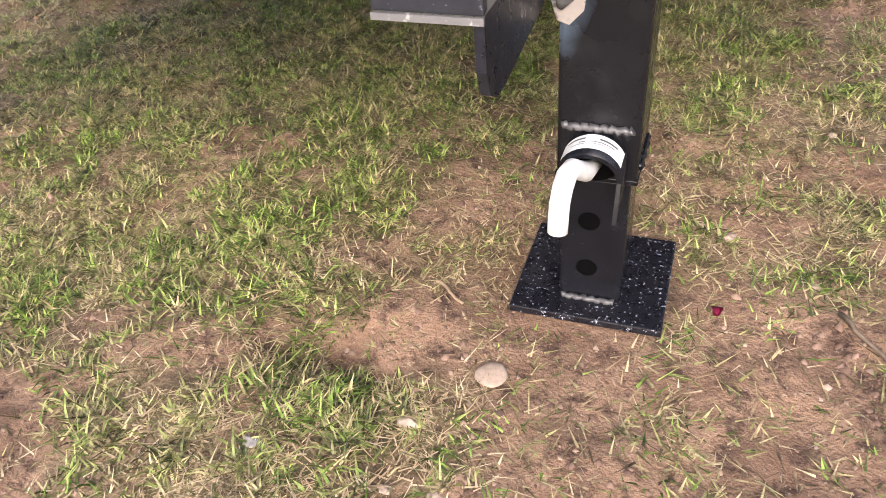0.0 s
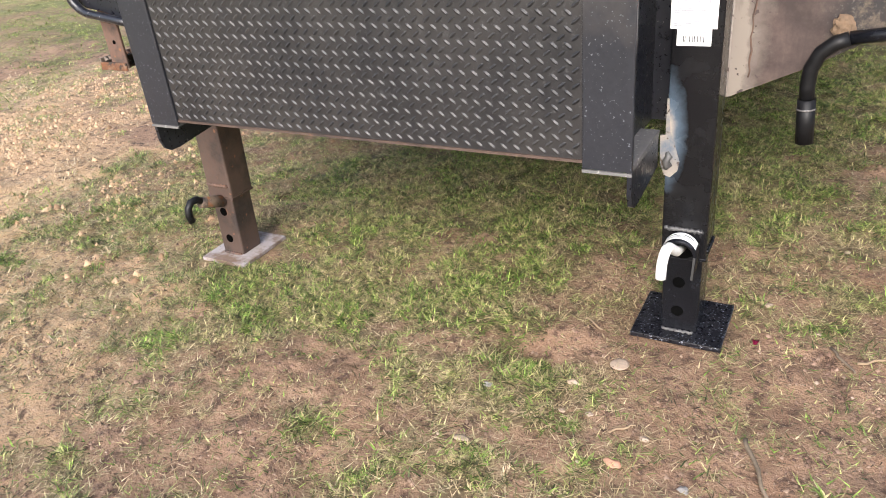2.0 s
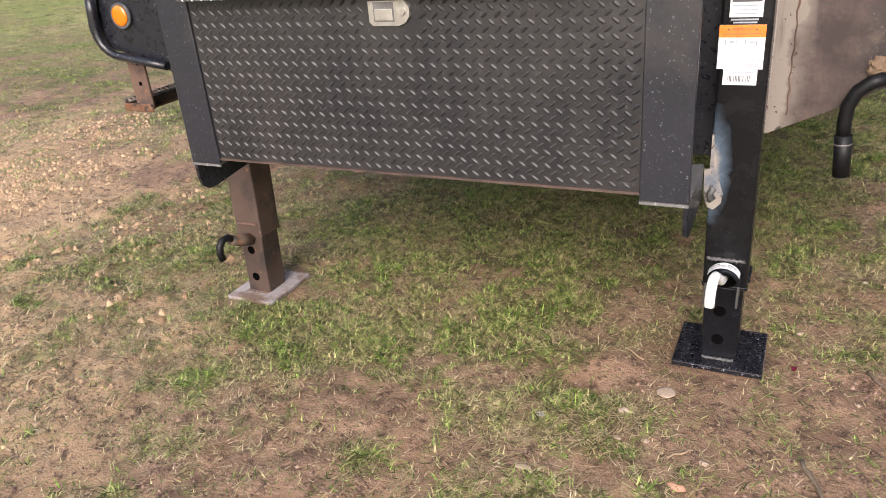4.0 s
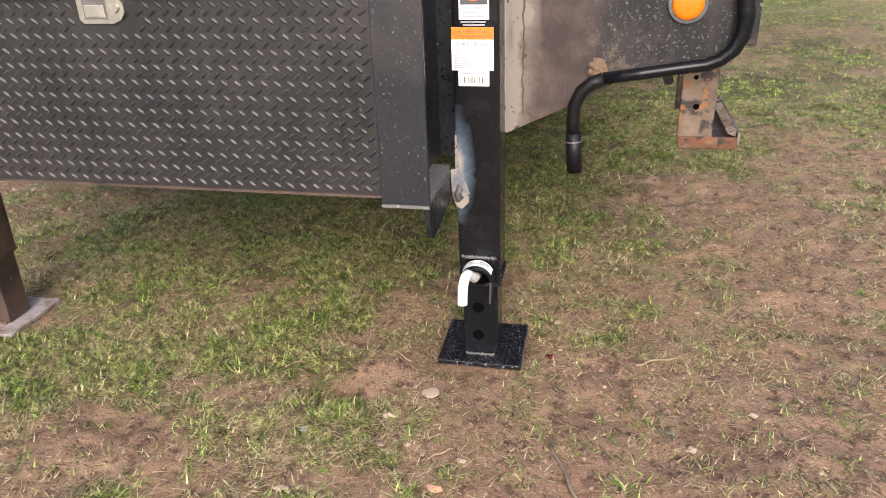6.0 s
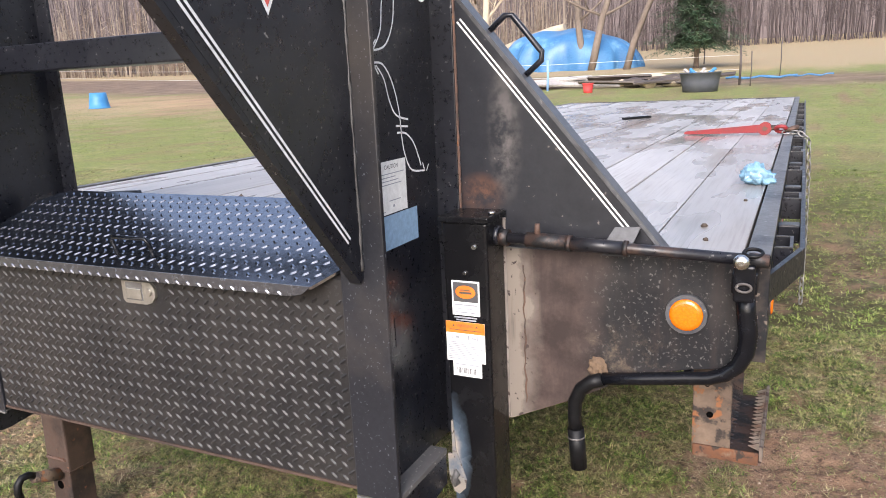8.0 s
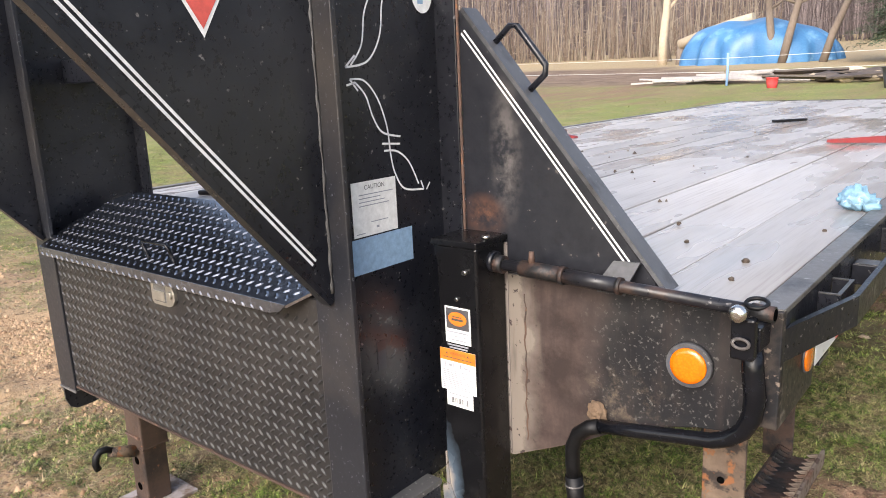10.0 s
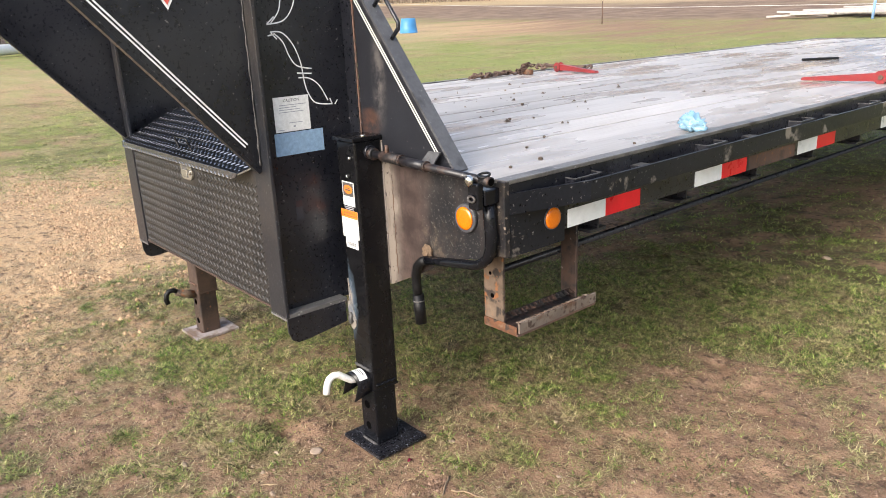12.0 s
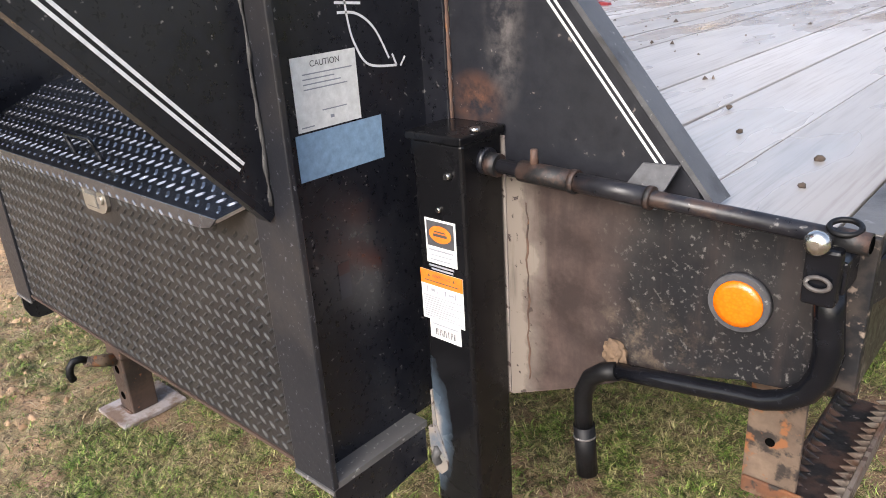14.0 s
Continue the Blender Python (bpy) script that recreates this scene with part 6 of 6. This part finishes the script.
M['bark_pale'] = surface("pale_bark", (0.42, 0.34, 0.24), (0.52, 0.44, 0.33), (0.7, 0.9), big=3, fine=25, relief=0.4)
M['board'] = surface("weathered_board", (0.30, 0.27, 0.25), (0.42, 0.39, 0.36), (0.6, 0.85), big=1.5, fine=15, relief=0.3)
M['board_dark'] = surface("dark_wet_board", (0.055, 0.045, 0.04), (0.10, 0.08, 0.068), (0.5, 0.8), big=1.5, fine=15, relief=0.3)


def vessel(x, y, r0, r1, h, mat, name, label, category, oval=1.0, flip=False):
    """An open tapered bucket or tub with a rolled rim and thickness; flip stands it on its mouth."""
    z0 = gz(x, y) - 0.01
    e = thing(name, (x, y, z0), label, category)
    n = 28
    prof = [(r0, 0.0), (r0 + (r1 - r0) * 0.5, h * 0.5), (r1, h * 0.94), (r1 * 1.05, h * 0.95), (r1 * 1.05, h), (r1 * 0.96, h), (r0 * 0.95, 0.03)]
    if flip:
        prof = [(r, h - z) for r, z in prof]
    bm_ = bmesh.new()
    rings = [[bm_.verts.new((x + r * oval * math.cos(2 * math.pi * k / n), y + r * math.sin(2 * math.pi * k / n), z0 + z)) for k in range(n)] for r, z in prof]
    for a, c in zip(rings, rings[1:]):
        for k in range(n):
            bm_.faces.new((a[k], a[(k + 1) % n], c[(k + 1) % n], c[k])).smooth = True
    bm_.faces.new(rings[0])
    bm_.faces.new(rings[-1])
    bmesh.ops.recalc_face_normals(bm_, faces=bm_.faces)
    part("shell", bm_, mat, e)
    return e, z0


e, z0 = vessel(-5.36, 21.45, 0.125, 0.165, 0.30, M['red_plastic'], "bucket", "red plastic bucket on the paddock edge", "bucket")
part("bail", S(arc((-5.36, 21.45, z0 + 0.29), 0.165, 200, 340, 12, (1, 0, 0), (0, 0.35, 1)), 0.006, 6), M['chrome'], e)
e, z0 = vessel(-2.14, 20.9, 0.40, 0.47, 0.52, M['tub'], "water_tub", "dark grey oval rubber tub full of scrap", "tub", oval=1.12)
for i in range(7):
    a = i * 0.9
    single("scrap_board", S([(-2.14 + 0.25 * math.cos(a), 20.9 + 0.2 * math.sin(a), z0 + 0.42), (-2.14 + 0.42 * math.cos(a + 0.6), 20.9 + 0.3 * math.sin(a + 0.6), z0 + 0.62)], [0.05, 0.04], 5), M['board'] if i % 2 else M['blue_plastic'], "piece of scrap sticking out of the tub", "scrap", "scrap in the tub")
vessel(-20.0, 16.45, 0.25, 0.32, 0.5, M['blue_plastic'], "upturned_tub", "blue plastic tub standing upside down in the grass", "tub", flip=True)


def post(x, y, h, r, mat, label):
    z = gz(x, y)
    single("fence_post", S([(x, y, z - 0.05), (x + 0.02 * h, y, z + h * 0.5), (x + 0.01, y, z + h)], [r, r * 0.95, r * 0.9], 8), mat, label, "post", "fence posts")


post(-1.30, 22.9, 1.12, 0.035, M['board_dark'], "dark wooden fence post")
post(-0.97, 22.3, 0.95, 0.016, M['board_dark'], "thin dark fence stake")
post(-0.33, 26.1, 1.08, 0.016, M['board_dark'], "thin dark fence stake")
post(-4.10, 38.6, 0.95, 0.03, M['board_dark'], "thin dark fence stake")
post(-6.94, 22.5, 0.95, 0.04, plain("pale_blue_plastic", (0.22, 0.36, 0.62), 0.5), "pale blue plastic fence post")
post(-15.1, 21.1, 0.75, 0.02, M['rust'], "thin rusty fence stake leaning in the paddock")
post(-15.8, 2.54, 0.80, 0.025, M['board_dark'], "thin dark fence stake on the sandy patch")
FW = [(-45, 31.5), (-30, 27.5), (-15.1, 21.1 + 1.5), (-6.94, 22.5), (-1.30, 22.9)]
for zo in (0.45, 0.85):
    single("fence_tape", S([(x, y, gz(x, y) + zo - 0.05 * (i % 2)) for i, (x, y) in enumerate(FW)], 0.005, 6), M['label_old'], "white electric fence tape strung between posts", "fence tape", "fence tapes")

# lumber and scrap before the tarp
rng = random.Random(15)
for i in range(22):
    x, y = rng.uniform(-9.5, -2.6), rng.uniform(22.6, 26.5)
    L, a = rng.uniform(1.2, 3.6), rng.uniform(-0.22, 0.22)
    h = gz(x, y) + 0.06 + 0.35 * rng.random() * (1 - abs(x + 5) / 5)
    bm_ = B(-L / 2, L / 2, -0.09, 0.09, -0.03, 0.03, bev=0.006)
    bm_.transform(Matrix.Translation((x, y, h)) @ Matrix.Rotation(a, 4, 'Z') @ Matrix.Rotation(rng.uniform(-0.06, 0.06), 4, 'Y') @ Matrix.Rotation(rng.uniform(-0.5, 0.5), 4, 'X'))
    dark = x > -5.2 or rng.random() < 0.3
    single("board", bm_, M['board_dark'] if dark else M['board'], "dark wet board in the scrap pile" if dark else "grey weathered board in the lumber pile", "board", "boards in the pile")
for i in range(16):
    x, y = rng.uniform(-4.9, -2.7), rng.uniform(23, 25.2)
    r = rng.uniform(0.14, 0.3)
    single("scrap_lump", lump((x, y, gz(x, y) + r * 0.5), (r * 1.3, r), r * 0.6, i + 40, 2, 0.5), M['board_dark'] if i % 4 else M['bark_pale'], "dark heap of scrap by the lumber", "scrap", "scrap by the lumber")
bm_ = bmesh.new()
for x0, y0, x1, y1, r in ((-1.9, 25.5, 0.2, 25.2, 0.045), (-0.2, 25.6, 1.2, 25.4, 0.03)):
    sweep(bm_, [(x0 + (x1 - x0) * k / 8, y0 + (y1 - y0) * k / 8, gz(x0 + (x1 - x0) * k / 8, y0) + 0.06 + 0.03 * math.sin(k * 1.9)) for k in range(9)], [r * (0.7 + 0.3 * math.sin(k * 2.2) ** 2) for k in range(9)], 8)
single("rolled_tarp", bm_, M['tarp'], "rolled blue tarpaulin lying on the grass", "tarp")

# tarp over a heap
tx, ty = -11.0, 38.6
bm_ = bmesh.new()
n, rows = 72, 22
grid = []
for j in range(rows + 1):
    t = j / rows
    row = []
    for k in range(n):
        a = 2 * math.pi * k / n
        rr = math.sin(t * math.pi / 2) ** 0.8
        fold = 0.16 * math.sin(a * 11 + 2 * math.sin(a * 3)) * t ** 2.5 + 0.05 * math.sin(a * 23) * t ** 3
        px_ = 3.7 * rr * (1 + fold * 0.5) * math.cos(a)
        py_ = 2.0 * rr * (1 + fold) * math.sin(a)
        h = 2.15 * (math.cos(t * math.pi / 2) ** 0.75) * (1 + 0.14 * noise.noise(Vector((px_ * 0.7, py_ * 0.7, 3)))) * (1 - 0.10 * px_ / 3.7)
        row.append(bm_.verts.new((tx + px_, ty + py_, gz(tx, ty) - 0.15 + h)))
    grid.append(row)
for a, c in zip(grid, grid[1:]):
    for k in range(n):
        bm_.faces.new((a[k], a[(k + 1) % n], c[(k + 1) % n], c[k])).smooth = True
bmesh.ops.remove_doubles(bm_, verts=bm_.verts[:], dist=0.001)
bmesh.ops.recalc_face_normals(bm_, faces=bm_.faces)
single("tarp", bm_, M['tarp'], "bright blue tarpaulin draped over a heap", "tarp")
single("log", S([(-15.1, 39.5, 2.5), (-13.6, 39.2, 3.0), (-12.0, 39.0, 3.45), (-11.2, 38.9, 3.6)], [0.30, 0.26, 0.22, 0.2], 10), M['bark_pale'], "pale bare log leaning on the tarp heap", "log")
single("log", S([(-15.1, 39.5, 1.2), (-15.1, 39.5, 2.0), (-15.05, 39.5, 2.6)], [0.26, 0.23, 0.2], 10), M['bark'], "upright log holding the leaning log", "log")


# bare trees
def limb(bm_, p, d, length, r, depth, rng):
    pts, rad = [p.copy()], [r]
    q, dd = p.copy(), d.copy()
    steps = 4
    for k in range(steps):
        dd = (dd + Vector((rng.uniform(-1, 1), rng.uniform(-1, 1), rng.uniform(-0.3, 0.8))) * 0.13).normalized()
        q = q + dd * length / steps
        pts.append(q.copy())
        rad.append(r * (1 - 0.5 * (k + 1) / steps))
    sweep(bm_, pts, rad, 6 if depth > 1 else 4)
    if depth > 0:
        for k in range(rng.randint(2, 4)):
            i = rng.randint(1, steps)
            nd = (dd + Vector((rng.uniform(-1, 1), rng.uniform(-1, 1), rng.uniform(-0.1, 0.9)))).normalized()
            limb(bm_, pts[i], nd, length * rng.uniform(0.45, 0.7), rad[i] * 0.55, depth - 1, rng)


def bare_tree(x, y, h, r, lean, seed, label, mat):
    rng = random.Random(seed)
    z = gz(x, y) - 0.1
    e = thing("bare_tree", (x, y, z), label, "tree", "bare trees")
    pts, rad = [], []
    for k in range(7):
        t = k / 6
        pts.append(Vector((x + lean[0] * h * t + 0.12 * math.sin(k * 1.3 + seed), y + lean[1] * h * t, z + h * t)))
        rad.append(r * (1.15 - 0.75 * t))
    part("trunk", S(pts, rad, 10), mat, e)
    cr = bmesh.new()
    for k in range(9):
        i = rng.randint(2, 6)
        d = Vector((rng.uniform(-1, 1), rng.uniform(-1, 1), rng.uniform(0.2, 1.0))).normalized()
        limb(cr, pts[i], d, h * rng.uniform(0.22, 0.4), rad[i] * 0.5, 2, rng)
    part("crown", cr, mat, e)


bare_tree(-9.9, 37.0, 7.5, 0.17, (0.0, 0.0), 1, "bare grey-brown tree in front of the tarp", M['bark'])
bare_tree(-9.3, 36.6, 8.0, 0.17, (0.30, 0.0), 2, "bare grey-brown tree leaning over the tarp", M['bark'])
bare_tree(-7.4, 36.2, 8.0, 0.15, (0.36, 0.0), 3, "bare grey-brown tree leaning over the tarp", M['bark'])
bare_tree(-16.0, 39.5, 8.5, 0.22, (0.01, 0.0), 4, "slim bare pale tree beside the tarp", M['bark_pale'])
bare_tree(-17.5, 44.0, 8.0, 0.20, (-0.25, 0.0), 5, "bare grey-brown tree at the paddock edge", M['bark'])
bare_tree(-24.5, 5.2, 6.0, 0.17, (0.02, 0.0), 6, "bare grey-brown tree beside the pale log", M['bark'])
bare_tree(-29.0, 3.5, 7.0, 0.22, (0.1, 0.0), 7, "bare grey-brown tree behind the pale log", M['bark'])
bare_tree(-27.5, 8.5, 6.5, 0.18, (-0.1, 0.0), 10, "bare grey-brown tree behind the pale log", M['bark'])
single("fallen_log", S([(-21.5, 1.2, gz(-21.5, 1.2) + 0.16), (-22.8, 3.4, gz(-22.8, 3.4) + 0.2), (-23.6, 5.4, gz(-23.6, 5.4) + 0.2)], [0.15, 0.17, 0.14], 10), M['label_old'], "pale peeled log lying before the trees", "log")

# spruce
sx, sy = -4.0, 34.9
sz = gz(sx, sy)
e = thing("spruce", (sx, sy, sz), "dark green young spruce with a bare lower trunk", "tree")
part("trunk", S([(sx, sy, sz - 0.1), (sx, sy, sz + 1.6), (sx + 0.05, sy, sz + 6.6)], [0.12, 0.10, 0.02], 10), M['bark'], e)
rng = np.random.default_rng(12)
N = 52000
hh = rng.uniform(0, 1, N) ** 1.3
az = rng.uniform(0, 2 * np.pi, N)
tier = 0.5 + 0.5 * np.cos(hh * 2 * np.pi * 10)
lob = 0.75 + 0.25 * np.cos(az * 7 + hh * 40)
R = (2.9 * (1 - hh) ** 0.8 + 0.05) * (0.6 + 0.4 * tier) * lob * np.sqrt(rng.uniform(0.12, 1, N))
cx, cy = sx + R * np.cos(az), sy + R * np.sin(az)
cz = sz + 1.15 + 5.4 * hh - 0.22 * R + rng.normal(0, 0.05, N)
L = rng.uniform(0.08, 0.19, N)
dx, dy, dz = np.cos(az + rng.normal(0, 0.5, N)) * L, np.sin(az + rng.normal(0, 0.5, N)) * L, rng.uniform(-0.5, 0.25, N) * L
w = rng.uniform(0.02, 0.04, N)
p0 = np.stack([cx - np.sin(az) * w, cy + np.cos(az) * w, cz], 1)
p1 = np.stack([cx + np.sin(az) * w, cy - np.cos(az) * w, cz], 1)
p2 = np.stack([cx + dx, cy + dy, cz + dz], 1)
co = np.stack([p0, p1, p2], 1).reshape(-1, 3)
me = bpy.data.meshes.new("crown")
me.from_pydata(co.tolist(), [], np.arange(3 * N).reshape(-1, 3).tolist())
m, nt, b = nodes_of("spruce_needles")
geo = nt.nodes.new("ShaderNodeNewGeometry")
nt.links.new(ramp(nt, geo.outputs["Random Per Island"], [(0.0, (0.025, 0.06, 0.03)), (0.6, (0.06, 0.11, 0.055)), (1.0, (0.11, 0.16, 0.08))]), b.inputs["Base Color"])
b.inputs["Roughness"].default_value = 0.7
part_data("crown", me, m, e)

# woods: many thin bare trunks and brush, with a dim wooded slope far behind
rng = np.random.default_rng(77)


def trunks(name, n, place, hts, radii, twigs, seed, cols, label):
    rng = np.random.default_rng(seed)
    V, Fc = [], []
    def rod(p, q, r0, r1):
        d = q - p
        a = np.cross(d, (0.3, 1, 0.2))
        a /= np.linalg.norm(a) + 1e-9
        c = np.cross(d, a)
        c /= np.linalg.norm(c) + 1e-9
        s = len(V)
        for k in range(3):
            o = a * math.cos(2.094 * k) + c * math.sin(2.094 * k)
            V.append(p + o * r0)
            V.append(q + o * r1)
        for k in range(3):
            j = (k + 1) % 3
            Fc.append((s + 2 * k, s + 2 * j, s + 2 * j + 1, s + 2 * k + 1))
    for i in range(n):
        x, y = place(rng)
        h, r = rng.uniform(*hts), rng.uniform(*radii)
        p = np.array((x, y, gz(x, y) - 0.2))
        q = p + np.array((rng.normal(0, 0.07) * h, rng.normal(0, 0.05) * h, h))
        rod(p, q, r, r * 0.35)
        for k in range(twigs):
            t = rng.uniform(0.12, 0.95)
            s0 = p + (q - p) * t
            L = rng.uniform(0.12, 0.35) * h * (1.1 - t)
            d = np.array((rng.normal(0, 1), rng.normal(0, 1), rng.uniform(0.1, 1.4)))
            rod(s0, s0 + d / np.linalg.norm(d) * L, r * 0.4, r * 0.12)
    me = bpy.data.meshes.new(name)
    me.from_pydata([tuple(v) for v in V], [], Fc)
    m, nt, b = nodes_of(name)
    geo = nt.nodes.new("ShaderNodeNewGeometry")
    nt.links.new(ramp(nt, geo.outputs["Random Per Island"], cols), b.inputs["Base Color"])
    b.inputs["Roughness"].default_value = 0.9
    me.materials.append(m)
    return tagged(new(name, me), label=label, category="woods", kind="stuff")


def far_edge(rng):
    x = rng.uniform(-95, 60)
    edge = 76 + 0.02 * x if x > -14 else 76 - 0.75 * (-14 - x)
    return x, max(edge, 30 + 0.1 * x) + rng.exponential(9)


def verge(rng):
    return rng.uniform(-46, -26), rng.uniform(-12, 12)


def brush_edge(rng):
    t = rng.uniform(0, 1)
    x = -16 - 60 * t
    return x, 56 - 26 * t + rng.exponential(3)


BARK = [(0.0, (0.075, 0.058, 0.057)), (0.4, (0.115, 0.090, 0.088)), (0.75, (0.160, 0.128, 0.125)), (1.0, (0.25, 0.21, 0.205))]
trunks("woods", 3000, far_edge, (7, 15), (0.02, 0.07), 11, 41, BARK, "bare grey-brown winter woods behind the field")
trunks("brush", 1500, brush_edge, (1.5, 7), (0.02, 0.07), 8, 42, [(0.0, (0.17, 0.12, 0.09)), (0.5, (0.28, 0.22, 0.17)), (1.0, (0.42, 0.36, 0.28))], "tangled bare brush along the paddock")
trunks("thicket", 1100, verge, (1.2, 6.5), (0.015, 0.06), 9, 43, BARK, "bare brown thicket behind the pale log")

bd = bmesh.new()
n = 60
ring = []
for i in range(n + 1):
    a = radians(-30 + 240 * i / n)
    r = 118
    x, y = r * math.cos(a), r * math.sin(a)
    ring.append((bd.verts.new((x, y, -2)), bd.verts.new((x * 1.03, y * 1.03, 24 + 2.5 * noise.noise(Vector((i * 0.7, 0, 0)))))))
for (a, c), (d, f) in zip(ring, ring[1:]):
    bd.faces.new((a, d, f, c))
m, nt, b = nodes_of("distant_woods")
hz = noise_node(nt, 0.9, 8, 0.75, stretch=(1, 1, 0.12))
hz2 = noise_node(nt, 0.05, 4, 0.6)
nt.links.new(mix(nt, ramp(nt, hz2, [(0.4, 0.0), (0.6, 0.5)]), ramp(nt, hz, [(0.35, (0.105, 0.084, 0.081)), (0.5, (0.150, 0.121, 0.117)), (0.65, (0.20, 0.166, 0.160))]), (0.21, 0.175, 0.168)), b.inputs["Base Color"])
b.inputs["Roughness"].default_value = 1.0
b.inputs["Specular IOR Level"].default_value = 0.0
single("backdrop", bd, m, "dim grey-brown wooded slope in the distance", "backdrop", kind="structure")
